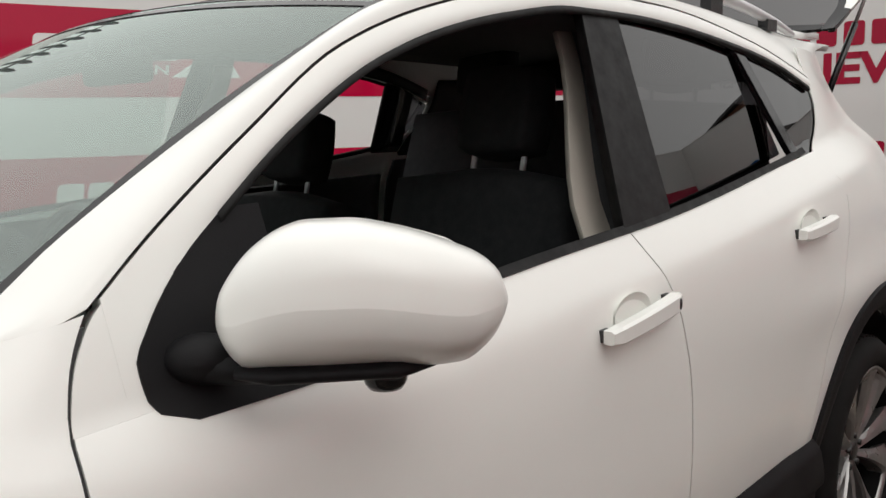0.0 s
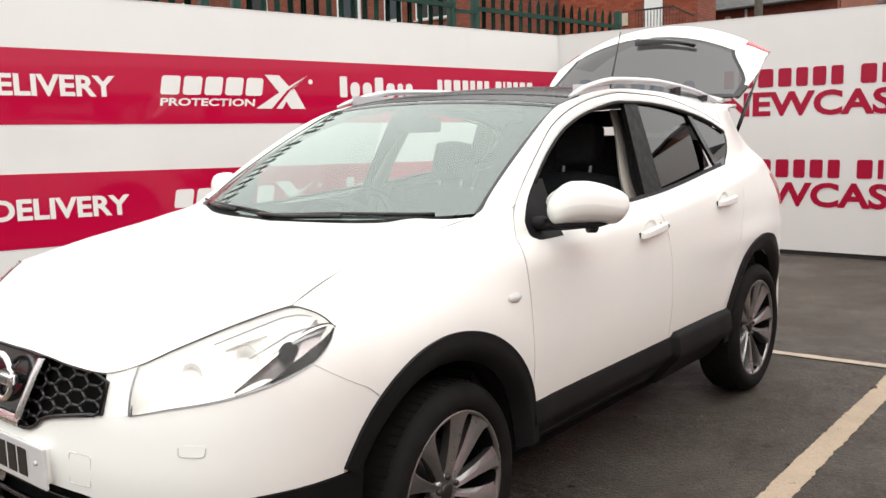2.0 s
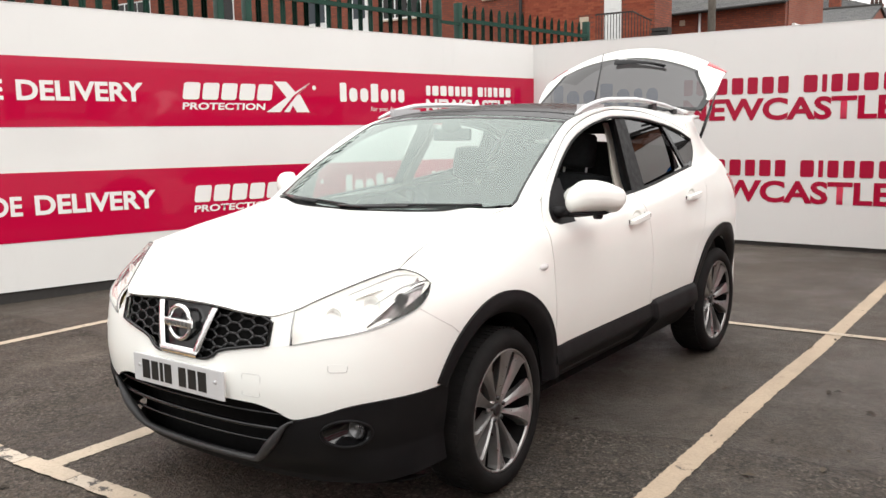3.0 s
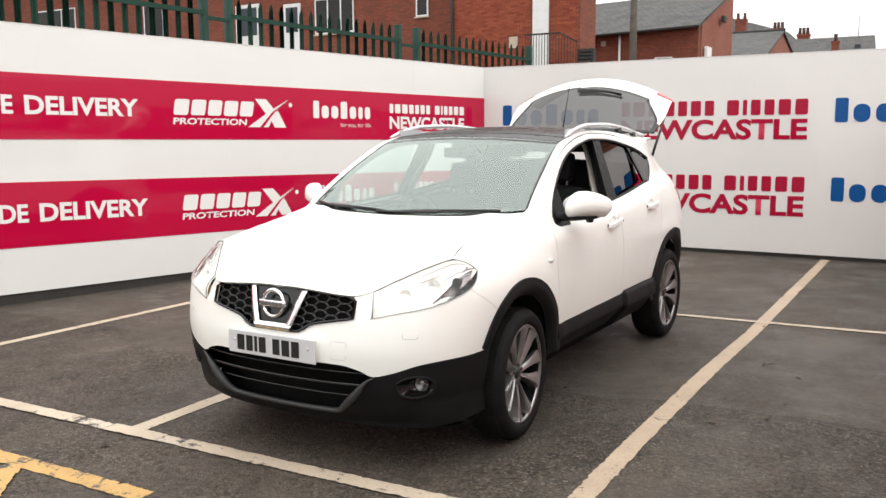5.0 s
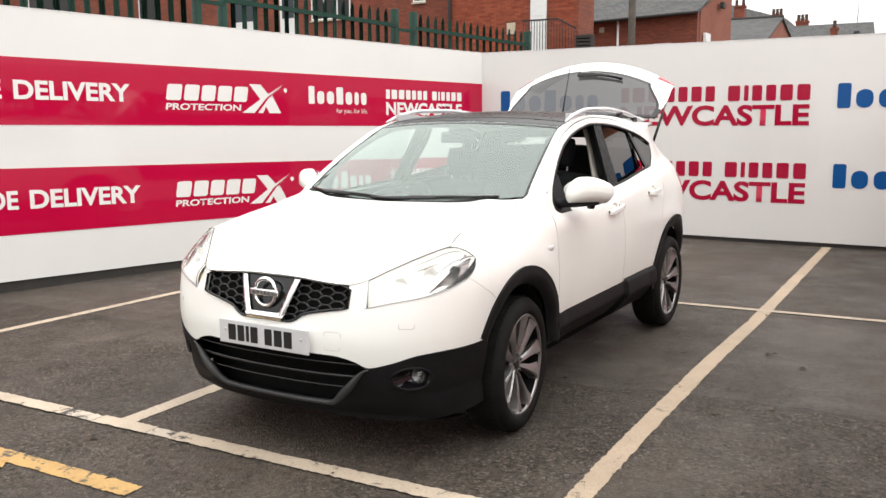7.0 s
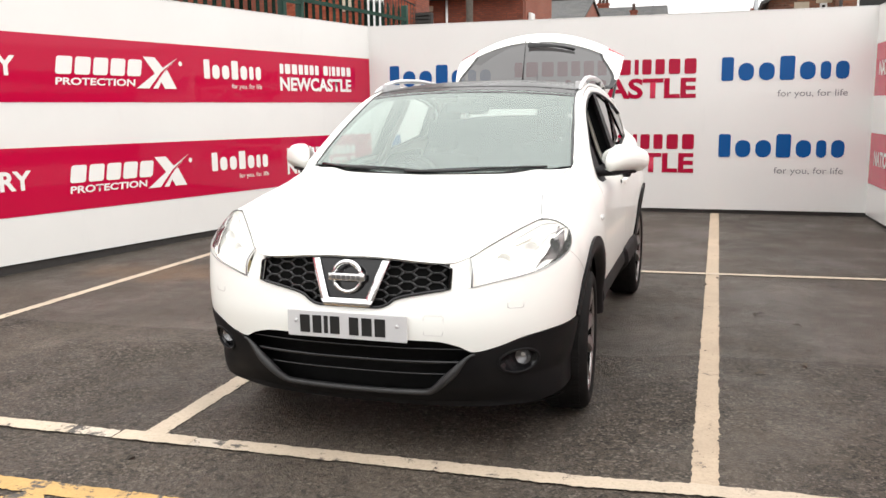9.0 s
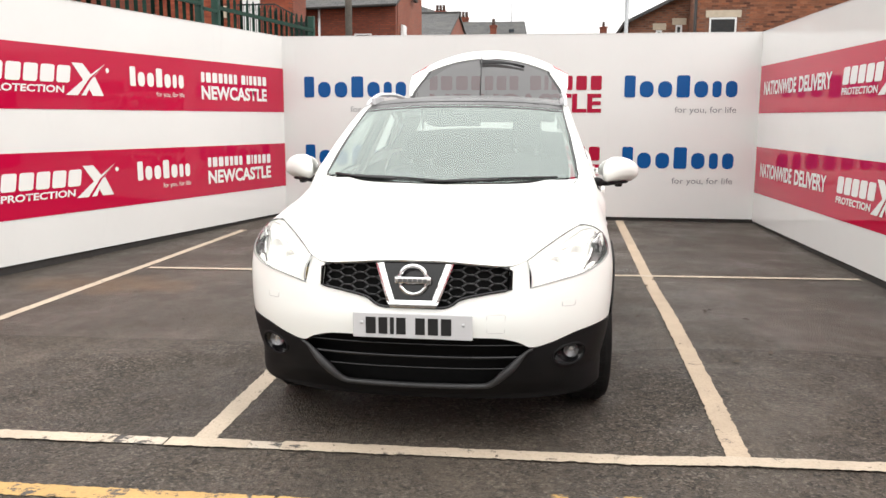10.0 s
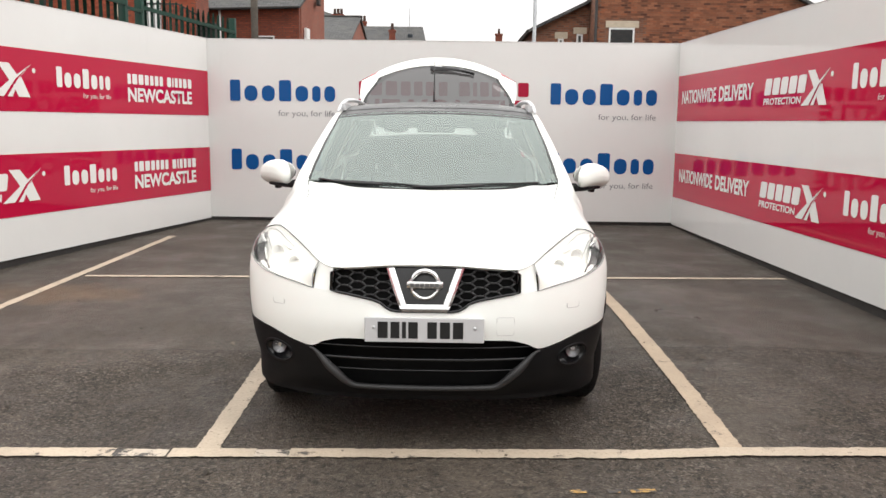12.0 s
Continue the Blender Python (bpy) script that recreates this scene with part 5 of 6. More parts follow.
    mirror_low = curve((-1, -0.030), (-0.97, -0.045), (-0.90, -0.062), (-0.82, -0.072), (-0.55, -0.075), (0.1, -0.075), (0.45, -0.079), (0.66, -0.077), (0.84, -0.061), (0.96, -0.036), (1, -0.014))

    def cap(u, v):
        k = -math.cos(u * math.pi)
        e = lambda c, p: math.copysign(abs(c) ** p, c)
        up, dn = mirror_top(k), mirror_low(k)
        c, s_ = math.cos(v * math.tau), math.sin(v * math.tau)
        full = max(0.0, 1 - abs(k) ** 2.6) ** 0.5
        z = lerp(dn, up, 0.5 + 0.5 * e(s_, 0.80))
        d = 0.078 * full * e(c, 0.62)
        if d < 0:
            d *= 0.45
        else:
            d *= 1 - 0.45 * smooth(-0.25, -1.0, s_) ** 1.0
        return mc + m_long * (0.144 * k + 0.004) + m_out * d + Vector((0, 0, z))
    mirror = part("door_mirror", patch(cap, 44, 22, 0.0, -side), PAINT, car, "white door mirror cap")
    part("mirror_glass", patch(lambda u, v: mc + m_long * (0.130 * u * math.cos(v * math.tau)) + m_out * -0.046 + Vector((0, 0, 0.058 * u * math.sin(v * math.tau))), 3, 24, 0.004, side), CHROME, mirror, "mirror glass")
    bm = bmesh.new()
    tube(bm, [Vector((x * side, y, z)) for x, y, z in ((0.790, 0.520, 1.108), (0.830, 0.532, 1.106), (0.862, 0.548, 1.103), (0.90, 0.582, 1.099), (0.945, 0.635, 1.102), (0.978, 0.675, 1.107))],
         lambda t: 0.038 - 0.019 * min(1, t * 1.9), 14, 0.72)
    part("mirror_arm", bm, PLASTIC, mirror, "black mirror arm")
    part("mirror_pivot", patch(lambda u, v: Vector((0.835, 0.530, 1.112)) + m_long * (0.042 * math.cos(u * math.tau) * math.sin(v * math.pi)) + Vector((0, 0, 0.026 * math.sin(u * math.tau) * math.sin(v * math.pi))) + m_out * (0.030 * math.cos(v * math.pi)), 20, 10, 0.0, -side), PLASTIC, mirror, "black mirror pivot")
    bm = bmesh.new()
    tube(bm, [Vector(((mc + m_long * (0.144 * k) + m_out * 0.008).x * side, (mc + m_long * (0.144 * k) + m_out * 0.008).y, mc.z - 0.0755)) for k in np.linspace(-0.86, 0.50, 12)], lambda t: 0.034 * min(1, 0.45 + 3 * t, 0.30 + 4 * (1 - t)), 14, 0.34)
    part("mirror_base", bm, PLASTIC, mirror, "black mirror underside")
    bm = bmesh.new()
    tube(bm, [(0.965 * side, 0.66, 1.100), (0.965 * side, 0.66, 1.080), (0.965 * side, 0.66, 1.074)], lambda t: 0.026 - 0.008 * t, 16)
    part("puddle_lamp", bm, GLOSS_BLACK, mirror)

    # roof rail with dark gaps at its feet
    bm = bmesh.new()
    rail_z = curve((1.06, 1.548), (1.2, 1.588), (1.45, 1.622), (1.8, 1.627), (2.2, 1.608), (2.55, 1.573), (2.72, 1.546))
    tube(bm, [Vector(((edge_x(y) + 0.014) * side, y, rail_z(y))) for y in np.linspace(1.06, 2.72, 40)], lambda t: 0.008 + 0.010 * math.sin(min(1, max(0, t)) * math.pi) ** 0.4, 12, 0.85)
    rr = part("roof_rail", bm, SATIN, car, "satin silver roof rail")
    for y in (1.28, 2.12, 2.50):
        bm = bmesh.new()
        w = 0.13 if y < 1.5 else 0.032
        xo = edge_x(y) - 0.004 if y < 1.5 else edge_x(y) + 0.016
        box(bm, (xo * side - 0.014, y - w, edge_z(y) - 0.012), (xo * side + 0.014, y + w, rail_z(y) - 0.004))
        part("rail_foot", bm, SATIN if y < 1.5 else GLOSS_BLACK, rr, "", True)

    # head lamp
    def lamp_pt(u, v, off=0.0):
        a = lerp(LAMP_IN, LAMP_OUT, u)
        lo = nose_at(a, lamp_low(a))
        if u < 0.74:
            up = bonnet_point(lerp(0.495, 0.735, u / 0.74) / 0.735, 0.0) + Vector((0.001, 0, -0.0015))
        else:
            k = (u - 0.74) / 0.26
            z = lerp(0.994, 0.947, k * k * (2 - k) ** 0.5)
            up = flank(wing_front(z) - 0.003, z)
        p = lerp(lo, up, v)
        out = Vector((0.55, -0.75, 0.35)).normalized()
        return p + out * (0.020 * math.sin(v * math.pi) * math.sin(lerp(0.35, 1, u) * math.pi) + 0.002 + off)
    lampo = part("headlight", patch(lambda u, v: lamp_pt(u, v), 40, 12, 0.0, side), HAZY_LENS, car, "large clear swept-back headlight")
    part("housing", patch(lambda u, v: lamp_pt(lerp(0.01, 0.99, u), lerp(0.02, 0.98, v), -0.010 - 0.034 * math.sin(v * math.pi) * math.sin(u * math.pi)), 24, 10, 0.0, side), LAMP_WHITE, lampo, "pale inner housing")
    part("dark_corner", patch(lambda u, v: lamp_pt(lerp(0.44, 0.985, u), lerp(0.03, 0.06 + 0.84 * u, v), -0.010 - 0.012 * math.sin(v * math.pi)), 14, 5, 0.004, side), BEZEL_DARK, lampo, "smoked chrome inner bezel")
    part("smoked_side", patch(lambda u, v: lamp_pt(lerp(0.70 + 0.16 * v, 0.975, u), lerp(0.10, 0.95 - 0.12 * (1 - u), v), -0.0135 - 0.008 * math.sin(u * math.pi)), 10, 10, 0.003, side), SMOKED, lampo, "smoky lilac-grey outer bezel")
    part("dark_edge", patch(lambda u, v: lamp_pt(lerp(0.60, 0.985, u), lerp(0.03, 0.05 + 0.36 * u, v), -0.004), 12, 3, 0.003, side), LINER, lampo, "dark bezel edge")
    part("dark_bowl", patch(lambda u, v: lamp_pt(0.70 + 0.045 * u * math.cos(v * math.tau), 0.33 + 0.15 * u * math.sin(v * math.tau), -0.0045), 3, 18, 0.0, side), LINER, lampo, "dark lamp bowl")
    part("bezel_fin", patch(lambda u, v: lamp_pt(lerp(0.52, 0.95, u), lerp(0.22, 0.74, u) + lerp(-0.022, 0.022, v), -0.006), 10, 2, 0.003, side), REFLECTOR, lampo, "bright reflector fin")
    for (uu, vv, r) in ((0.27, 0.52, 0.030), (0.52, 0.50, 0.033)):
        cpt = lamp_pt(uu, vv, -0.055)
        ax = Vector((0.35, -0.93, 0.1)).normalized()
        e1 = ax.cross(Vector((0, 0, 1))).normalized()
        e2 = e1.cross(ax)
        part("reflector", patch(lambda u, v: cpt + (e1 * math.cos(v * math.tau) + e2 * math.sin(v * math.tau)) * (r * math.sin(u * 1.45)) + ax * (0.035 - 0.6 * r * math.cos(u * 1.45)), 8, 24, 0.0, side), REFLECTOR, lampo, "bright reflector bowl")
    part("indicator", patch(lambda u, v: lamp_pt(lerp(0.03, 0.13, u), lerp(0.10, 0.50, v), -0.026), 4, 4, 0.01, side), AMBER, lampo, "pale amber indicator")
    for u0, u1, v0, v1 in ((0.40, 0.60, 0.70, 0.90),):
        part("reflector_facet", patch(lambda u, v: lamp_pt(lerp(u0, u1, u), lerp(v0, v1, v), -0.030 + 0.014 * math.sin(u * math.pi)), 8, 4, 0.006, side), LAMP_WHITE, lampo, "bright reflector facet")
    for ua, va, ub, vb, w in ((0.52, 0.44, 0.86, 0.68, 0.012), (0.62, 0.38, 0.93, 0.56, 0.022), (0.36, 0.82, 0.84, 0.88, 0.008)):
        part("bezel_line", patch(lambda u, v: lamp_pt(lerp(ua, ub, u), lerp(va, vb, u) + w * (2 * v - 1) * math.sin(0.3 + 2.5 * u), -0.006), 10, 1, 0.003, side), BEZEL_GREY, lampo, "grey bezel line")
    part("lamp_seal", patch(lambda u, v: lamp_pt(u, 0.987 + 0.014 * v, 0.002), 40, 1, 0.004, side), LAMP_LINE, lampo, "dark seal line")
    part("lamp_seal", patch(lambda u, v: lamp_pt(u, -0.008 + 0.014 * v, 0.002), 40, 1, 0.004, side), BEZEL_GREY, lampo, "dark seal line")
    part("lamp_seal", patch(lambda u, v: lamp_pt(0.006 * u, v, 0.002), 1, 12, 0.004, side), BEZEL_GREY, lampo, "dark seal line")

    # joint between wing and bumper, from the lamp to the arch
    bm = bmesh.new()
    tube(bm, [Vector((p.x * side, p.y, p.z)) for p in [nose_at(a, z, 0.0006) for a, z in ((0.855, 0.868), (0.90, 0.845), (0.95, 0.818), (0.985, 0.797))] + [flank(y, z, 0.0006) for y, z in ((JOINT + 0.02, 0.775), (-0.335, 0.744))]], 0.0011, 6)
    part("panel_seam", bm, JOINT_GREY, car, "fine grey panel seam")

    # fog lamp at the bottom of its dark pocket
    floor_at = fog_edge(0.0, 0.0, 0.0) + Vector((0.004, 0.055, 0.006))

    def fog_disc(r, a, fwd=0.0):
        return floor_at + Vector((r * math.cos(a), -fwd, r * math.sin(a)))
    pk = part("fog_pocket", patch(lambda u, v: lerp(fog_edge(1.0, v * math.tau, 0.003), fog_disc(0.040, v * math.tau), u) if u < 0.75 else fog_disc(lerp(0.040, 0.0, (u - 0.75) * 4), v * math.tau), 8, 36, 0.0, side), GLOSS_BLACK, car, "deep dark fog lamp pocket")
    bm = bmesh.new()
    tube(bm, [Vector((p.x * side, p.y, p.z)) for p in (fog_edge(1.0, a, 0.003) for a in np.linspace(0, math.tau, 37))], 0.006, 8, caps=False)
    part("pocket_rim", bm, PLASTIC, pk)
    part("fog_reflector", patch(lambda u, v: fog_disc(0.033 * u, v * math.tau, 0.002 + 0.012 * u * u), 5, 24, 0.0, side), FOG_BOWL, pk, "lamp bowl")
    part("fog_ring", patch(lambda u, v: fog_disc(lerp(0.032, 0.040, u), v * math.tau, 0.016 * math.sin(u * math.pi)), 5, 28, 0.0, side), EDGE_BLACK, pk)
    part("fog_lamp", patch(lambda u, v: fog_disc(0.032 * math.sin(u * math.pi / 2), v * math.tau, 0.014 + 0.010 * math.cos(u * math.pi / 2)), 8, 24, 0.0, side), LENS, pk, "round clear fog lamp")
    part("bulb", patch(lambda u, v: fog_disc(0.010 * u, v * math.tau, 0.010) + Vector((0, 0, 0.006)), 3, 12, 0.002, side), CHROME, pk)

    # washer jet cover and tail lamp
    jb = nose_share(0.678, 0.685)
    part("washer_cover", patch(lambda u, v: nose_at(lerp(jb - 0.035, jb + 0.035, u), lerp(0.668, 0.696, v), 0.0012), 4, 2, 0.005, side), PAINT, car, "headlight washer cover")
    bm = bmesh.new()
    tube(bm, [Vector((p.x * side, p.y, p.z)) for p in (nose_at(jb + da, z, 0.0012) for da, z in ((-0.036, 0.690), (-0.034, 0.672), (-0.026, 0.668), (0.026, 0.668), (0.034, 0.672), (0.036, 0.690)))], 0.0016, 6)
    part("cover_joint", bm, JOINT_GREY, car)
    part("tail_lamp", patch(lambda u, v: flank(lerp(3.06 - 0.05 * v, rear_y(lerp(0.97, 1.14, v)) + 0.005, u), lerp(0.97, 1.14, v), 0.004) - Vector((taper(3.06, lerp(0.97, 1.14, v)), 0, 0)), 8, 8, 0.01, side), RED_LENS, car, "red tail lamp")

# bonnet
def bonnet(u, v):
    p = bonnet_point(abs(2 * u - 1), v)
    return Vector((math.copysign(p.x, 2 * u - 1), p.y, p.z))


part("bonnet", patch(bonnet, 80, 40, 0.012), PAINT, car, "smooth white bonnet")
for side in (1, -1):
    part("shut_line", patch(lambda u, v: bonnet_point(1.0, lerp(0.0, 0.99, v)) + Vector((lerp(-0.003, 0.005, u), 0, -0.010)), 1, 30, 0.004, side), SHUT, car)

# upper bumper, white
bump_top = curve((0.0, 0.664), (0.13, 0.664), (0.165, 0.674), (0.205, 0.703), (0.30, 0.725), (0.43, 0.744), (0.50, 0.752), (0.55, 0.764))
bump_low = curve((0.0, 0.540), (0.36, 0.536), (0.46, 0.516), (0.525, 0.489), (0.60, 0.506), (0.72, 0.549), (0.80, 0.563), (0.88, 0.570))


def lamp_top(u):
    x = nose_at(u, 0.75).x
    if u < LAMP_IN:
        return bump_top(x)
    return lamp_low(u)


def bumper_low_at(u):
    return bump_low(nose_at(u, 0.54).x)


def both(f):
    """A sheet drawn on one half of the car, carried over the middle in one piece."""
    def g(u, v):
        p = f(abs(2 * u - 1), v)
        return Vector((math.copysign(p.x, 2 * u - 1), p.y, p.z))
    return g


white_bumper = patch(both(lambda u, v: nose_at(u, lerp(bumper_low_at(u), lamp_top(u), v))), 120, 16, 0.012)
bumper_ob = part("front_bumper", white_bumper, PAINT, car, "white upper front bumper")
# strip of bodywork between grille and bonnet, and beside the grille
for side in (1, -1):
    def filler(u, v):
        x = lerp(0.425, 0.506, u)
        b = bonnet_point(x / 0.735, 0.0)
        a = nose_at(nose_share(x, 0.75), bump_top(x))
        return lerp(a, b + Vector((0, 0.004, -0.004)), v)
    part("bumper_bridge", patch(filler, 3, 10, 0.01, side), PAINT, bumper_ob)
part("tow_eye_cover", patch(lambda u, v: nose(lerp(0.323, 0.403, u), lerp(0.560, 0.642, v), 0.0009), 4, 4, 0.004), PAINT, bumper_ob, "square white towing eye cover")
bm = bmesh.new()
tube(bm, [nose(x, z, 0.0010) for x, z in ((0.325, 0.564), (0.323, 0.634), (0.329, 0.641), (0.397, 0.641), (0.403, 0.634), (0.401, 0.564), (0.394, 0.560), (0.332, 0.560), (0.325, 0.564))], 0.0012, 6)
part("cover_joint", bm, JOINT_GREY, bumper_ob)

# black lower bumper, with a wide dark intake
lip_x0, lip_x1 = 0.31, 0.525
intake_low = curve((0.0, 0.300), (lip_x0, 0.305), (0.42, 0.388), (lip_x1, 0.486), (0.6, 0.488))
def fascia(u, v):
    x = nose_at(u, 0.45).x
    top = intake_low(x) if x < lip_x1 else bumper_low_at(u) - 0.003
    bottom = curve((0.0, 0.215), (0.5, 0.215), (0.75, 0.235), (0.88, 0.262))(x)
    z = lerp(bottom, top, v)
    return nose_at(u, z, 0.004) + Vector((0, 0.03 * (1 - v) ** 2 - 0.035 * smooth(0.40, 0.70, u) * (1 - smooth(0.85, 1.0, u)) * (1 - smooth(0.0, 0.45, v)), 0))


black = patch(both(fascia), 260, 26, 0.012)
# open the bumper over the fog lamp pockets, and draw the cut edge round
gone = []
for w in black.verts:
    if w.co.z < 0.53 and abs(w.co.x) > 0.45:
        da, dz = nose_share(abs(w.co.x), w.co.z) - FOG, w.co.z - 0.440
        r, a = math.hypot(da / 0.100, dz / 0.052), math.atan2(dz / 0.052, da / 0.100)
        if r < 0.84:
            gone.append(w)
        elif r < 1.08:
            q = fog_edge(1.02, a, 0.0) - fog_edge(r, a, 0.0)
            w.co += Vector((math.copysign(1, w.co.x) * q.x, q.y, q.z))
bmesh.ops.delete(black, geom=gone, context="VERTS")
part("undertray", patch(both(lambda u, v: lerp(nose_at(u * 0.9, 0.224) + Vector((0, 0.03, 0)), Vector((nose_at(u * 0.9, 0.224).x * 0.9, -0.54, 0.226)), v)), 40, 3, 0.006), LINER, car, "dark engine undertray")
low_b = part("lower_bumper", black, PLASTIC, car, "black grained plastic lower bumper")
lip = bmesh.new()
xs = np.linspace(-lip_x1, lip_x1, 60)
tube(lip, [nose(float(x), intake_low(abs(float(x))) - 0.004, 0.010) for x in xs], lambda t: 0.012 + 0.008 * smooth(0.28, 0.40, abs(t - 0.5)) - 0.016 * smooth(0.40, 0.5, abs(t - 0.5)), 10)
part("bumper_lip", lip, LIP_GREY, low_b, "grey-black swept lip")
intake = bmesh.new()
for side in (1, -1):
    patch(lambda u, v: nose(lerp(0, lip_x1 + 0.08, u), lerp(0.255, 0.555 - 0.06 * smooth(0.38, 0.53, lerp(0, lip_x1, u)), v), -0.055 - 0.07 * math.sin(v * math.pi)), 20, 8, 0.01, side, intake)
it = part("lower_grille", intake, LINER, car, "wide black lower air intake")
for z in (0.385, 0.440, 0.498):
    w = lerp(0.335, 0.515, (z - 0.310) / 0.16)
    bm = bmesh.new()
    tube(bm, [nose(float(x), z, -0.018) for x in np.linspace(-min(w, 0.505), min(w, 0.505), 30)], 0.0055 if z != 0.44 else 0.010, 8, 0.8)
    part("slat", bm, GLOSS_BLACK, it)
# radiator grille: black frame, mesh of hexagons, bright V and plain ring emblem
g_top = curve((0.0, 0.860), (0.25, 0.858), (0.38, 0.846), (0.425, 0.826))
g_low = curve((0.0, 0.668), (0.13, 0.668), (0.165, 0.678), (0.205, 0.706), (0.30, 0.728), (0.425, 0.749))
grille_bm = bmesh.new()
for side in (1, -1):
    patch(lambda u, v: nose(lerp(0, 0.425, u), lerp(g_low(0.425 * u), g_top(0.425 * u), v), -0.030), 24, 6, 0.01, side, grille_bm)
grille = part("grille", grille_bm, LINER, car, "black hexagonal mesh grille with a bright V")
fr_pts = [(x, g_top(x)) for x in np.linspace(0, 0.425, 16)] + [(x, g_low(x)) for x in np.linspace(0.425, 0, 18)]
for side in (1, -1):
    bm = bmesh.new()
    tube(bm, [nose(x * side, z, 0.004) for x, z in fr_pts], 0.007, 8)
    part("grille_frame", bm, GLOSS_BLACK, grille)
    # long hexagon cells: each cell gives its upper half, so that shared edges are drawn once
    bm = bmesh.new()
    cell_w, cell_h = 0.082, 0.037
    for col in range(16):
        for row in range(8):
            cx, cz = 0.07 + col * cell_w * 0.72, 0.66 + row * cell_h + (cell_h / 2 if col % 2 else 0)
            ring_ = [(cx - cell_w / 2, cz), (cx - cell_w * 0.22, cz + cell_h / 2), (cx + cell_w * 0.22, cz + cell_h / 2), (cx + cell_w / 2, cz)]
            for (xa, za), (xb, zb) in zip(ring_, ring_[1:]):
                xm, zm = (xa + xb) / 2, (za + zb) / 2
                if 0.09 < xm < 0.418 and g_low(xm) - 0.002 < zm < g_top(xm) + 0.002:
                    tube(bm, [nose(xa * side, za, -0.010), nose(xb * side, zb, -0.010)], 0.0042, 6)
    part("grille_mesh", bm, MESH_GREY, grille, "black hexagonal mesh")
    part("chrome_arm", patch(lambda u, v: nose(lerp(lerp(0.080, 0.116, u), lerp(0.140, 0.174, u), v), lerp(0.692, 0.856, v), 0.016 + 0.008 * math.sin(u * math.pi)), 4, 10, 0.02, side), CHROME, grille, "bright chrome V arm")
part("chrome_base", patch(lambda u, v: nose(lerp(-0.117, 0.117, u) * lerp(0.86, 1.0, v), lerp(0.668, 0.700, v), 0.016 + 0.006 * math.sin(v * math.pi)), 14, 4, 0.02), CHROME, grille, "bright chrome V base")
part("centre_panel", patch(lambda u, v: nose(lerp(-1, 1, u) * lerp(0.09, 0.150, v), lerp(0.695, 0.858, v), 0.006), 10, 6, 0.015), GLOSS_BLACK, grille, "gloss black centre panel")
ec = nose(0, 0.789, 0.030)
bm = bmesh.new()
ring = [(ec.x + 0.062 * math.cos(a), ec.y + 0.004 * math.sin(a), ec.z + 0.062 * math.sin(a)) for a in np.linspace(0, math.tau, 41)]
tube(bm, ring, 0.0095, 10, caps=False)
emblem = part("emblem_ring", bm, CHROME, grille, "chrome ring emblem with a plain bar")
part("emblem_bar", boxes(((-0.080, ec.y - 0.014, ec.z - 0.015), (0.080, ec.y + 0.010, ec.z + 0.015)), bevel=0.004), CHROME, emblem)
for k in range(6):
    part("bar_block", boxes(((-0.064 + k * 0.022, ec.y - 0.0152, ec.z - 0.0075), (-0.048 + k * 0.022, ec.y - 0.0142, ec.z + 0.0075)), bevel=0.0003), LAMP_LINE, emblem, "plain dark block", True)

# number plate: plain bars for its signs
pl = part("number_plate", boxes(((-0.266, -0.936, 0.532), (0.266, -0.926, 0.645)), bevel=0.004), PLATE_WHITE, car, "white front number plate with plain black bars", True)
for x, w in ((-0.185, 0.045), (-0.130, 0.040), (-0.090, 0.018), (-0.050, 0.042), (0.035, 0.042), (0.092, 0.045), (0.150, 0.046)):
    part("plate_bar", boxes(((x - w / 2, -0.9385, 0.551), (x + w / 2, -0.9365, 0.626)), bevel=0.0005), INK, pl, "", True)
for x in (-0.225, 0.225):
    part("plate_screw", tube(bmesh.new(), [(x, -0.936, 0.600), (x, -0.941, 0.600)], 0.007, 10), PLATE_WHITE, pl)
part("plate_plinth", boxes(((-0.245, -0.925, 0.54), (0.245, -0.88, 0.638)), bevel=0.004), PAINT, car, "", True)

# scuttle, windscreen, wipers
def screen(u, v, off=0.0):
    s = 2 * u - 1
    k = abs(s)
    lo = Vector((0.729 * s, screen_base(0.67 * k), lerp(1.128, 1.158, k * k)))
    hi = Vector((0.634 * s, lerp(0.925, 1.0, k ** 2.2), lerp(1.552, 1.518, k ** 2.2)))
    p = lerp(lo, hi, v)
    bow = 0.030 * math.sin(v * math.pi) * (1 - 0.35 * k)
    return p + Vector((0, -0.75, 0.66)) * (bow + off)


part("windscreen", patch(lambda u, v: screen(u, v), 30, 20, 0.0), SCREEN, car, "clear greenish windscreen")
for a, b in ((0.0, 0.010), (0.990, 1.0)):
    part("screen_seal", patch(lambda u, v: screen(lerp(a, b, u), v, 0.002), 2, 20, 0.004), GLOSS_BLACK, car)
part("screen_seal", patch(lambda u, v: screen(u, lerp(0.962, 0.985, v), 0.002), 30, 2, 0.004), GLOSS_BLACK, car)
part("scuttle", patch(lambda u, v: (lambda s: Vector((0.655 * s, screen_base(0.63 * abs(s)) + lerp(-0.045, 0.03, v), lerp(1.105, 1.140, v) + 0.03 * s * s)))(2 * u - 1), 30, 3, 0.01), PLASTIC, car, "black scuttle panel")
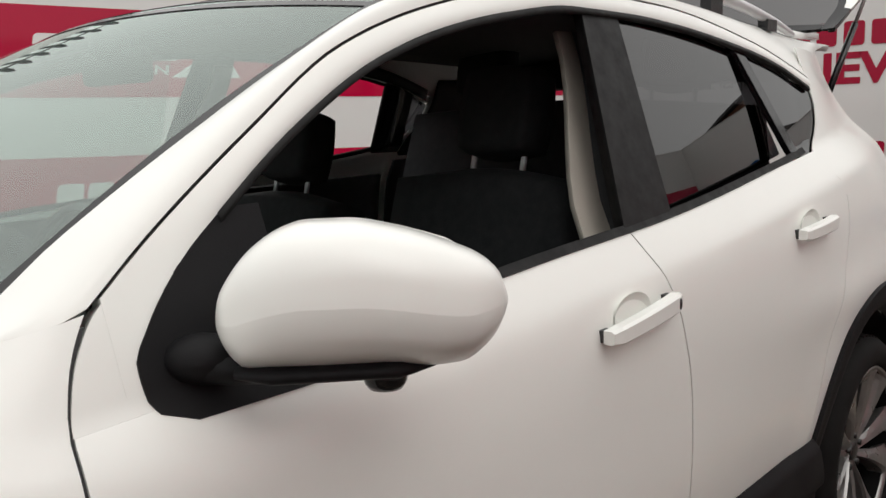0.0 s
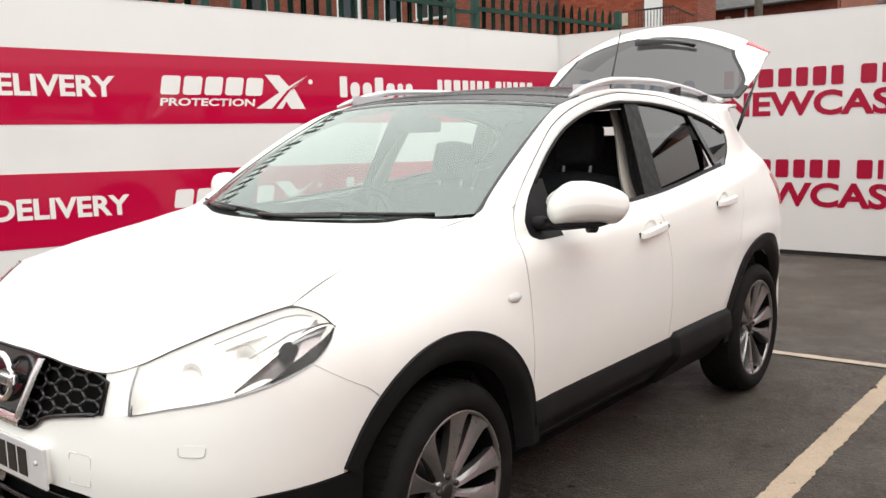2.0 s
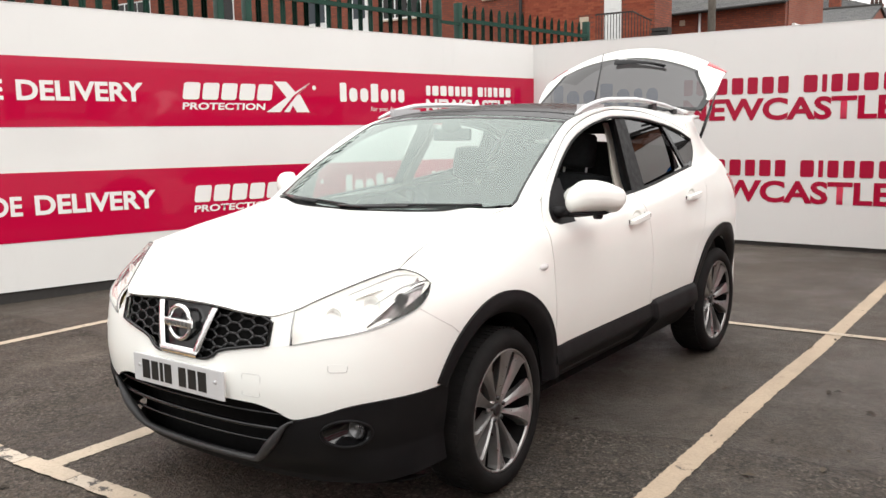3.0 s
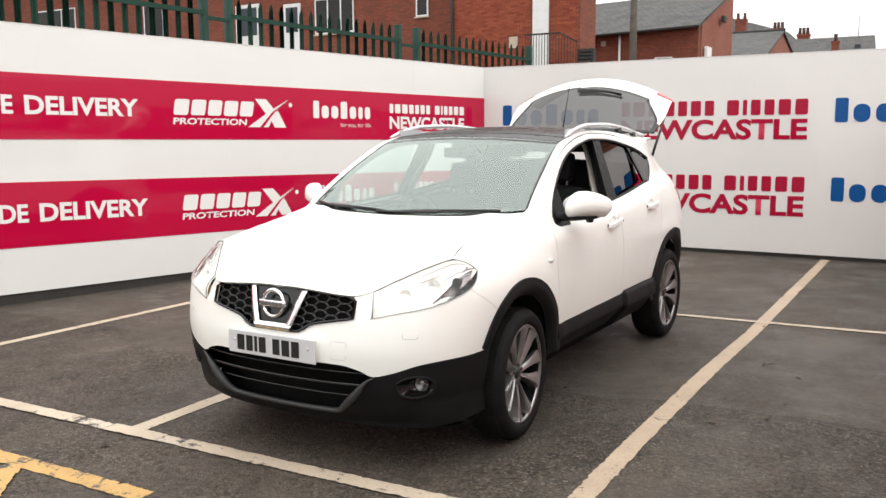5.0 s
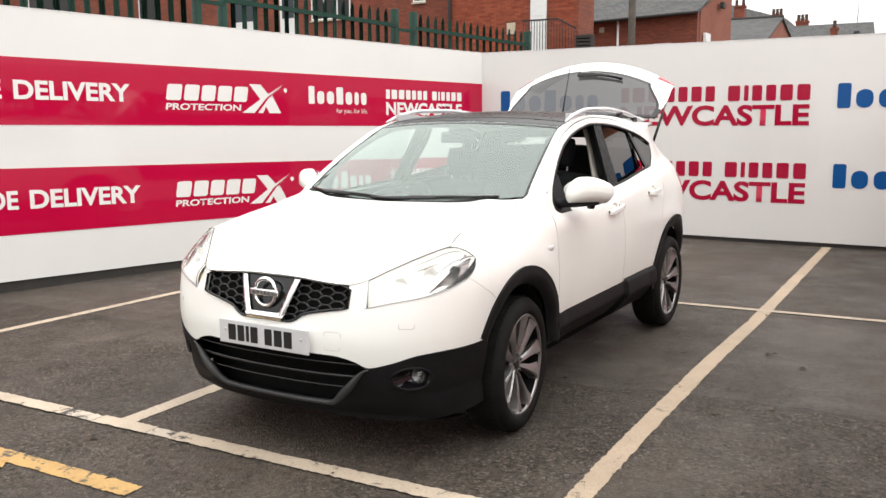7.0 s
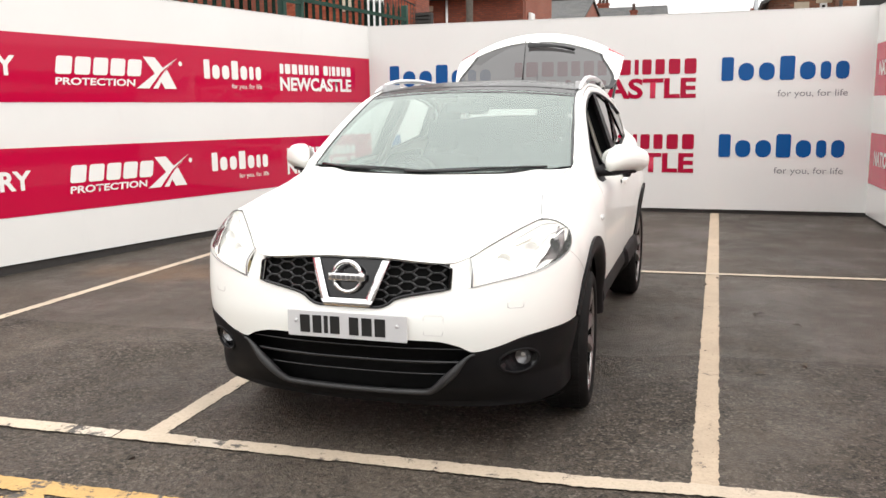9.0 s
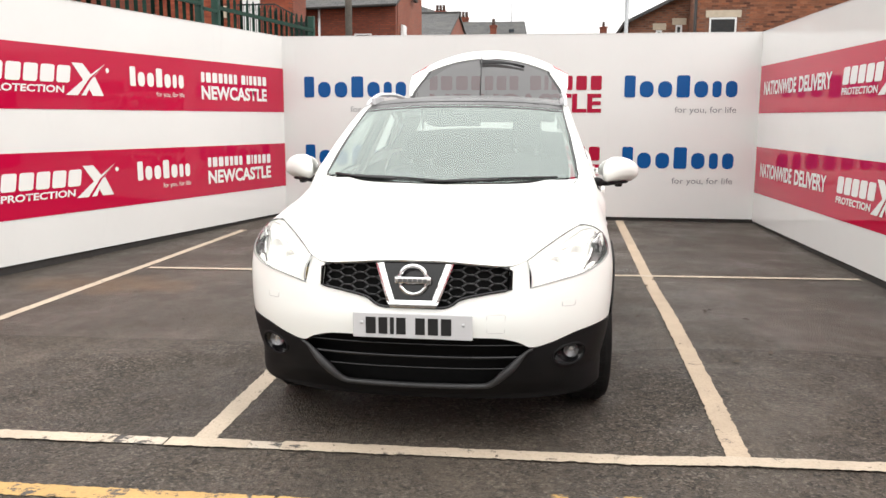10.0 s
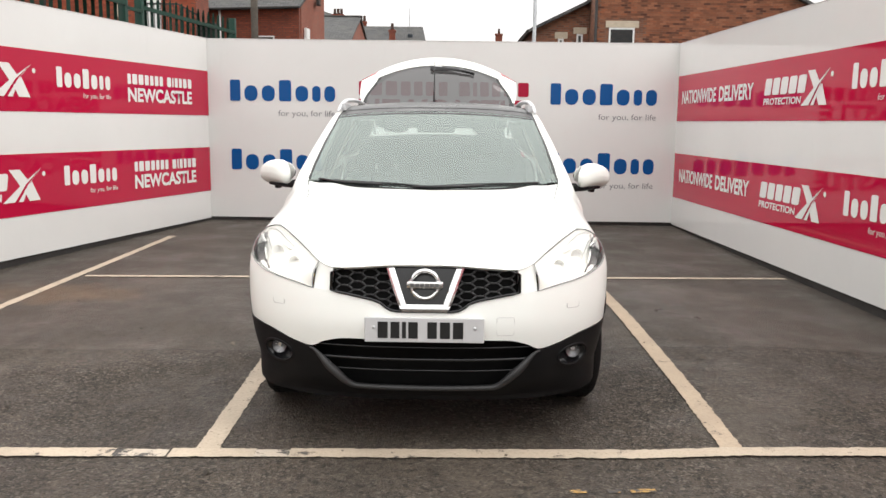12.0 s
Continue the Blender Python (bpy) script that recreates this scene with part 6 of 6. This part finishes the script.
part("mirror_pod", patch(lambda u, v: screen(0.5, 0.90) + Vector((0.06 * math.cos(u * math.tau) * math.sin(v * math.pi), 0.05 + 0.03 * math.cos(v * math.pi), 0.035 * math.sin(u * math.tau) * math.sin(v * math.pi) - 0.02)), 20, 10), DASH, car, "inner mirror sensor pod")
part("rear_view_mirror", boxes(((-0.12, 0.88, 1.42), (0.12, 0.91, 1.485)), bevel=0.012), DASH, car, "dark rear view mirror")
for x0, x1, v0 in ((-0.10, 0.56, 0.006), (-0.60, 0.02, 0.006)):
    bm = bmesh.new()
    tube(bm, [screen(0.5 + lerp(x0, x1, t) / 1.344, v0 + 0.028 * math.sin(t * 3.0), 0.008) for t in np.linspace(0, 1, 14)], 0.006, 8)
    wp = part("wiper", bm, GLOSS_BLACK, car, "black windscreen wiper")
    bm = bmesh.new()
    tube(bm, [screen(0.5 + lerp(x0, x1, t) / 1.344, v0 - 0.005 + 0.02 * t, 0.014) for t in (0.0, 0.25, 0.55)], 0.008, 8)
    part("wiper_arm", bm, GLOSS_BLACK, wp)

# black glass roof
roof_c = curve((0.925, 1.552), (1.2, 1.596), (1.6, 1.618), (2.2, 1.612), (2.7, 1.590), (3.0, 1.572))
def roof(u, v):
    s = 2 * u - 1
    yf = lerp(0.93, 1.005, abs(s) ** 2.2)
    y = lerp(yf, 2.97, v)
    z = lerp(roof_c(y), edge_z(y), abs(s) ** 2.4) + 0.002
    return Vector((edge_x(y) * s * 0.998, y, z))
part("roof", patch(roof, 30, 36, 0.012), ROOF_GLASS, car, "gloss black panoramic roof")
part("roof_divider", patch(lambda u, v: roof(u, lerp(0.055, 0.062, v)) + Vector((0, 0, 0.002)), 30, 1, 0.003), SHUT, car)
part("headliner", patch(lambda u, v: roof(lerp(0.03, 0.97, u), lerp(0.03, 0.98, v)) - Vector((0, 0, 0.045)), 12, 12, 0.006), HEADLINER, car, "dark grey headliner")
part("rear_header_trim", boxes(((-0.56, 2.74, 1.418), (0.56, 2.90, 1.515)), bevel=0.02), DASH, car, "dark trim over the tail opening", True)
bm = bmesh.new()
tube(bm, [(-0.06, 2.70, 1.585), (-0.06, 2.755, 1.73), (-0.06, 2.815, 1.88), (-0.06, 2.85, 1.975)], lambda t: 0.007 - 0.004 * t, 8)
ant = part("aerial", bm, GLOSS_BLACK, car, "thin black whip aerial")
part("aerial_base", patch(lambda u, v: Vector((-0.06 + 0.022 * u * math.cos(v * math.tau), 2.695 + 0.045 * u * math.sin(v * math.tau), 1.588 + 0.022 * (1 - u * u))), 5, 16), GLOSS_BLACK, ant)

# raised tailgate
gate_y = curve((0.0, 2.945), (0.22, 3.06), (0.45, 3.165), (0.62, 3.255), (0.8, 3.375), (1.0, 3.50))
gate_z = curve((0.0, 1.575), (0.22, 1.775), (0.45, 1.932), (0.62, 2.010), (0.8, 2.042), (1.0, 2.015))
gate_w = curve((0.0, 0.675), (0.22, 0.705), (0.45, 0.722), (0.65, 0.722), (0.85, 0.69), (1.0, 0.61))
def gate(s, t, off=0.0):
    w = gate_w(t) * 0.965
    drop = 0.20 * math.sin(min(1, t / 0.55) * math.pi / 2) * abs(s) ** 2.1
    n = Vector((0, -0.75, 0.66))
    return Vector((w * s - 0.035, gate_y(t) + 0.02 * abs(s) ** 2, gate_z(t) - drop)) + n * off
gl_t0, gl_t1 = 0.035, 0.51
tg = part("tailgate", patch(lambda u, v: gate(2 * u - 1, lerp(gl_t1, 1.0, v)), 40, 20, 0.03), PAINT, car, "white tailgate raised above the roof")
def glass_edge(t):
    """Where the rear window ends to the side; its upper corners are rounded."""
    return 0.972 - 0.20 * smooth(0.10, 0.52, t) ** 1.5


for sgn in (1, -1):
    part("tailgate_side", patch(lambda u, v: (lambda t: gate(sgn * lerp(glass_edge(t), 1.0, u), t, 0.001))(lerp(0.16, gl_t1, v)), 6, 18, 0.016 * sgn), PAINT, tg, "white tailgate frame side")
    part("tailgate_side", patch(lambda u, v: (lambda t: gate(sgn * lerp(glass_edge(t), 1.0, u), t, 0.001))(lerp(0.0, 0.159, v)), 4, 8, 0.016 * sgn), EDGE_BLACK, tg, "dark tailgate frame foot")
    part("glass_border", patch(lambda u, v: (lambda t: gate(sgn * lerp(glass_edge(t) - 0.035, glass_edge(t) + 0.002, u), t, -0.002))(lerp(0.0, gl_t1, v)), 3, 20, 0.008 * sgn), EDGE_BLACK, tg, "dark printed glass edge")
part("tailgate_head", patch(lambda u, v: gate(lerp(-0.935, 0.935, u), lerp(0.0, gl_t0, v)), 30, 2, 0.012), EDGE_BLACK, tg, "dark printed glass edge")
part("rear_window", patch(lambda u, v: gate(lerp(-0.935, 0.935, u), lerp(gl_t0, gl_t1, v), -0.004), 30, 16), GATE_GLASS, tg, "dark tinted rear window")
def wiper_pt(t, v, off):
    s = lerp(-0.10, 0.46, t)
    hw = lerp(0.040, 0.012, t)
    tt = lerp(0.440, 0.415, t)
    return gate(s, tt + lerp(-hw, hw, v), off)
part("rear_wiper", patch(lambda u, v: wiper_pt(u, v, 0.022 + 0.012 * math.sin(v * math.pi)), 16, 4, 0.022), GLOSS_BLACK, tg, "black rear wiper")
part("wiper_badge", patch(lambda u, v: wiper_pt(lerp(0.08, 0.26, u), lerp(0.55, 0.72, v), 0.038), 3, 1, 0.002), PLATE_WHITE, tg, "small pale bar")
for sgn in (1, -1):
    part("tail_lamp_gate", patch(lambda u, v: gate(sgn * lerp(0.82, 1.005, u), lerp(0.70, 1.0, v) - 0.05 * (1 - u), 0.006), 5, 8, 0.03 * sgn, 1), RED_LENS, tg, "red lamp on the tailgate")
    bm = bmesh.new()
    a, b = Vector((0.585 * sgn, 3.02, 1.36)), gate(sgn * 0.97, 0.60, -0.035)
    tube(bm, [a, lerp(a, b, 0.55)], 0.011, 8)
    st = part("gas_strut", bm, GLOSS_BLACK, car, "black gas strut")
    bm = bmesh.new()
    tube(bm, [lerp(a, b, 0.55), b], 0.006, 8)
    part("strut_rod", bm, ALLOY, st)
    # fixed fin at the roof's rear corner
    part("roof_fin", patch(lambda u, v: Vector((sgn * lerp(lerp(0.40, 0.53, v), lerp(0.47, 0.50, v), u), lerp(2.93, 3.17, u), lerp(lerp(1.583, 1.545, v), 1.556, u))), 8, 4, 0.02, 1), PAINT, car, "white spoiler fin")

# rear end
part("rear_bumper", patch(lambda u, v: (lambda a, z: Vector((0.80 * math.copysign(abs(math.cos(a)) ** 0.6, math.cos(a)), 2.95 + 0.50 * math.sin(a) ** 0.6, z)))(lerp(0.001, math.pi - 0.001, u), lerp(0.30, 0.78, v)), 36, 8, -0.02), PAINT, car, "white rear bumper")
part("boot_floor", boxes(((-0.55, 2.4, 0.62), (0.55, 3.25, 0.66))), DASH, car, "dark boot floor", True)

# cabin
part("cabin_floor", boxes(((-0.80, 0.30, 0.345), (0.80, 2.35, 0.38))), DASH, car, "dark cabin floor", True)
part("firewall", boxes(((-0.76, 0.24, 0.39), (0.76, 0.30, 1.06))), DASH, car, "", True)
dash = part("dashboard", patch(lambda u, v: (lambda s, c: Vector((0.735 * s, lerp(0.30, 0.80, min(1, v / 0.7)) + 0.04 * math.cos(s * 1.5) - (0.10 * (v - 0.7) / 0.3 if v > 0.7 else 0),
                                                               1.06 + 0.015 * math.sin(v * 4) - (0.45 * (v - 0.7) / 0.3 if v > 0.7 else 0) - 0.03 * abs(s) ** 2)))(2 * u - 1, v), 24, 20, 0.02), DASH, car, "dark dashboard")
part("binnacle", patch(lambda u, v: Vector((-0.37 + 0.17 * math.cos(u * math.pi), 0.70 + 0.10 * v, 1.05 + 0.075 * math.sin(u * math.pi))), 14, 3, 0.01), DASH, dash, "instrument binnacle")
part("infotainment_screen", boxes(((-0.09, 0.79, 0.86), (0.09, 0.815, 0.98)), bevel=0.006), GLOSS_BLACK, dash, "dark centre screen", True)
bm = bmesh.new()
wc, e2 = Vector((-0.37, 0.90, 0.985)), Vector((0, 0.40, 0.916)).normalized()
tube(bm, [wc + Vector((0.185 * math.cos(a), 0, 0)) + e2 * (0.185 * math.sin(a)) for a in np.linspace(0, math.tau, 33)], 0.016, 10, caps=False)
sw = part("steering_wheel", bm, GLOSS_BLACK, car, "dark steering wheel with bright trim")
part("wheel_hub", patch(lambda u, v: wc + Vector((0.075 * u * math.cos(v * math.tau), 0.03 * (1 - u * u), 0)) + e2 * (0.06 * u * math.sin(v * math.tau)) + Vector((0, -0.02, 0)), 6, 20, 0.02), DASH, sw)
for a in (0.0, math.pi, -math.pi / 2):
    bm = bmesh.new()
    d = Vector((math.cos(a), 0, 0)) + e2 * math.sin(a)
    tube(bm, [wc + d * 0.05, wc + d * 0.18], 0.013, 8, 0.6)
    part("wheel_spoke", bm, SATIN, sw, "bright wheel spoke")
part("centre_console", boxes(((-0.12, 0.72, 0.39), (0.12, 1.75, 0.66)), bevel=0.03), DASH, car, "dark centre console")


def cushion(bm, lo, hi, bulge, m=None):
    """A soft block with swollen faces and round edges."""
    n = 8
    grid = {}
    for ax in range(3):
        for s in (0, 1):
            for i in range(n + 1):
                for j in range(n + 1):
                    p = [0, 0, 0]
                    p[ax], p[(ax + 1) % 3], p[(ax + 2) % 3] = s, i / n, j / n
                    key = tuple(round(q * n) for q in p)
                    if key not in grid:
                        q = Vector([2 * t - 1 for t in p])
                        sph = q.normalized() * 1.25
                        q = lerp(q, sph, bulge)
                        w = Vector([lerp(lo[k], hi[k], (q[k] + 1) / 2) for k in range(3)])
                        grid[key] = bm.verts.new(m @ w if m is not None else w)
    for ax in range(3):
        for s in (0, 1):
            for i in range(n):
                for j in range(n):
                    ks = []
                    for di, dj in ((0, 0), (1, 0), (1, 1), (0, 1)):
                        p = [0, 0, 0]
                        p[ax], p[(ax + 1) % 3], p[(ax + 2) % 3] = s * n, i + di, j + dj
                        ks.append(grid[tuple(p)])
                    bm.faces.new(ks if s else ks[::-1])
    return bm


def seat(x, y, wide, name, label, heads, back_h=0.595, rise=0.0):
    lean = Matrix.Translation((x, y, 0.62 + rise)) @ Matrix.Rotation(radians(-14), 4, "X")
    st = part(name, cushion(bmesh.new(), (x - wide, y - 0.48, 0.44 + rise), (x + wide, y + 0.06, 0.68 + rise), 0.22), CLOTH, car, label)
    part("seat_base", boxes(((x - wide * 0.8, y - 0.40, 0.381), (x + wide * 0.8, y, 0.47 + rise))), DASH, st, "", True)
    part("backrest", cushion(bmesh.new(), (-wide, -0.075, -0.04), (wide, 0.085, back_h), 0.25, lean), CLOTH, st, "dark padded backrest")
    for hx in heads:
        part("headrest", cushion(bmesh.new(), (hx - 0.098, -0.05, back_h + 0.045), (hx + 0.098, 0.06, back_h + 0.240), 0.42, lean), CLOTH, st, "dark padded headrest")
        for dx in (-0.07, 0.07):
            bm = bmesh.new()
            tube(bm, [lean @ Vector((hx + dx, 0, back_h - 0.03)), lean @ Vector((hx + dx, 0, back_h + 0.12))], 0.007, 8)
            part("headrest_post", bm, SATIN, st, "bright headrest post")
    return st


for x, rise in ((0.378, 0.008), (-0.37, -0.072)):
    seat(x, 1.425, 0.255, "front_seat", "charcoal front seat with headrest", (0.0,), rise=rise)
seat(0.0, 2.22, 0.65, "rear_seat", "charcoal rear bench with two headrests", (-0.36, 0.36), 0.755)
for side in (1, -1):
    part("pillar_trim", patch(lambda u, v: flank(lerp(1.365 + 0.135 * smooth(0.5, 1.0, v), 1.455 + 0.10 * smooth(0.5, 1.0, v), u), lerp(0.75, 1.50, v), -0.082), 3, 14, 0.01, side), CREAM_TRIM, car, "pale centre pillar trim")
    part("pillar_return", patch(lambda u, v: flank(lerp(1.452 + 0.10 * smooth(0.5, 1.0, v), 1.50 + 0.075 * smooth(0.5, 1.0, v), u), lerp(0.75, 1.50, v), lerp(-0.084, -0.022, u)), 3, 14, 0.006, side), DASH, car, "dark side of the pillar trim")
    part("door_trim", patch(lambda u, v: flank(lerp(0.45, 1.42, u), lerp(0.55, 1.10, v), -0.075), 12, 8, 0.012, side), DASH, car, "dark door trim")
    part("door_trim", patch(lambda u, v: flank(lerp(1.56, 2.30, u), lerp(0.55, 1.13, v), -0.075), 12, 8, 0.012, side), DASH, car, "dark door trim")
    part("pillar_inner", patch(lambda u, v: flank(lerp(0.45, 2.45, u), lerp(window_z(lerp(0.455, 2.45, u)), frame_z(lerp(0.45, 2.45, u)), v), -0.035), 40, 2, 0.01, side), DASH, car, "dark inner roof rail trim")
    part("boot_trim", patch(lambda u, v: (lambda y, z: flank(y, z, -0.10 - taper(y, z)))(lerp(2.32, 2.95, u), lerp(0.62, 1.18, v)), 8, 8, 0.012, side), DASH, car, "dark boot side trim")
    part("rear_pillar_trim", patch(lambda u, v: (lambda y, z: flank(y, z, -0.03 - taper(y, z)))(max(lerp(2.40, 2.86 - 0.03 * v, u), quarter_glass(lerp(1.21, 1.44, v)) + 0.004), lerp(1.2, 1.47, v)), 8, 8, 0.012, side), DASH, car, "dark rear pillar trim")

# wheels
TYRE = [(0.250, 0.070), (0.257, 0.098), (0.275, 0.108), (0.300, 0.109), (0.321, 0.100), (0.334, 0.082), (0.339, 0.060), (0.340, 0.0),
        (0.339, -0.060), (0.334, -0.082), (0.322, -0.100), (0.270, -0.105), (0.238, -0.09)]


def wheel(x, y, side, steer=0.0):
    c = (x * side, y, 0.3425)
    tyre = lathe(bmesh.new(), TYRE, c, side, 72)
    if side < 0:
        bmesh.ops.reverse_faces(tyre, faces=tyre.faces)
    wh = part("wheel", lathe(bmesh.new(), [(0.258, 0.088), (0.254, 0.098), (0.247, 0.097), (0.243, 0.086)], c, side, 72), ALLOY, car, "ten-spoke alloy wheel")
    part("rim_barrel", lathe(bmesh.new(), [(0.2425, 0.085), (0.236, 0.03), (0.230, -0.08)], c, side, 60), LINER, wh, "dark inner rim")
    part("tyre", tyre, RUBBER, wh, "black tyre")
    tread = bmesh.new()
    for k in range(72):
        a = k * math.tau / 72
        for s0, s1 in ((-0.072, -0.03), (0.03, 0.072)):
            m = Matrix.Translation(c) @ Matrix.Rotation(a + (0.02 if s0 > 0 else 0), 4, "X")
            box(tread, (s0, -0.010, 0.334), (s1, 0.010, 0.342), m)
    tagged(part("tread", tread, RUBBER, wh, "", True), kind="stuff")
    part("brake_disc", lathe(bmesh.new(), [(0.02, 0.0), (0.150, 0.0), (0.150, -0.02), (0.02, -0.02)], c, side, 40), ALLOY_DARK, wh, "dark brake disc")
    part("rim_back", lathe(bmesh.new(), [(0.0, -0.05), (0.234, -0.05)], c, side, 40), LINER, wh)
    for k in range(10):
        a = k * math.tau / 10 + (0.05 if k % 2 else -0.05) + 0.157
        wide = 0.036 if k % 2 else 0.033
        sp = bmesh.new()
        rows = []
        for r, w, o in ((0.040, 0.012, 0.060), (0.085, 0.0125, 0.070), (0.14, 0.0175, 0.079), (0.195, wide * 0.78, 0.086), (0.225, wide, 0.090), (0.238, wide * 1.25, 0.092), (0.246, wide * 1.75, 0.092)):
            ring_ = []
            for q, dz in ((-w, -0.004), (-w * 0.72, 0.004), (w * 0.25, -0.002), (w, -0.012)):
                skew = 0.012 * (r - 0.04) / 0.19
                yy = r * math.cos(a) - (q + skew) * math.sin(a)
                zz = r * math.sin(a) + (q + skew) * math.cos(a)
                ring_.append(sp.verts.new((c[0] + side * (o + dz), c[1] + yy, c[2] + zz)))
            for q in (w * 0.9, -w * 0.9):
                yy = r * math.cos(a) - q * math.sin(a)
                zz = r * math.sin(a) + q * math.cos(a)
                ring_.append(sp.verts.new((c[0] + side * (o - 0.045), c[1] + yy, c[2] + zz)))
            rows.append(ring_)
        for p, q in zip(rows, rows[1:]):
            for i in range(6):
                f = (p[i], p[(i + 1) % 6], q[(i + 1) % 6], q[i])
                sp.faces.new(f if side > 0 else f[::-1])
        bmesh.ops.recalc_face_normals(sp, faces=sp.faces)
        part("spoke", sp, ALLOY, wh, "", True)
    part("hub", lathe(bmesh.new(), [(0.060, 0.040), (0.056, 0.058), (0.046, 0.062), (0.028, 0.058)], c, side, 30), ALLOY, wh)
    part("hub_cap", lathe(bmesh.new(), [(0.028, 0.058), (0.026, 0.064), (0.016, 0.066), (0.0, 0.067)], c, side, 24), ALLOY_DARK, wh, "dark hub cap")
    for k in range(5):
        a = k * math.tau / 5 + 0.3
        part("wheel_nut", tube(bmesh.new(), [(c[0] + side * 0.045, c[1] + 0.048 * math.cos(a), c[2] + 0.048 * math.sin(a)), (c[0] + side * 0.069, c[1] + 0.048 * math.cos(a), c[2] + 0.048 * math.sin(a))], 0.009, 6), ALLOY_DARK, wh)


    turn = Matrix.Translation(c) @ Matrix.Rotation(radians(steer), 4, "Z") @ Matrix.Translation(-Vector(c))
    for ob in (wh, *wh.children):
        ob.data.transform(turn)


for side in (1, -1):
    wheel(0.774, 0.0, side, 3.5)
    wheel(0.772, 2.625, side)
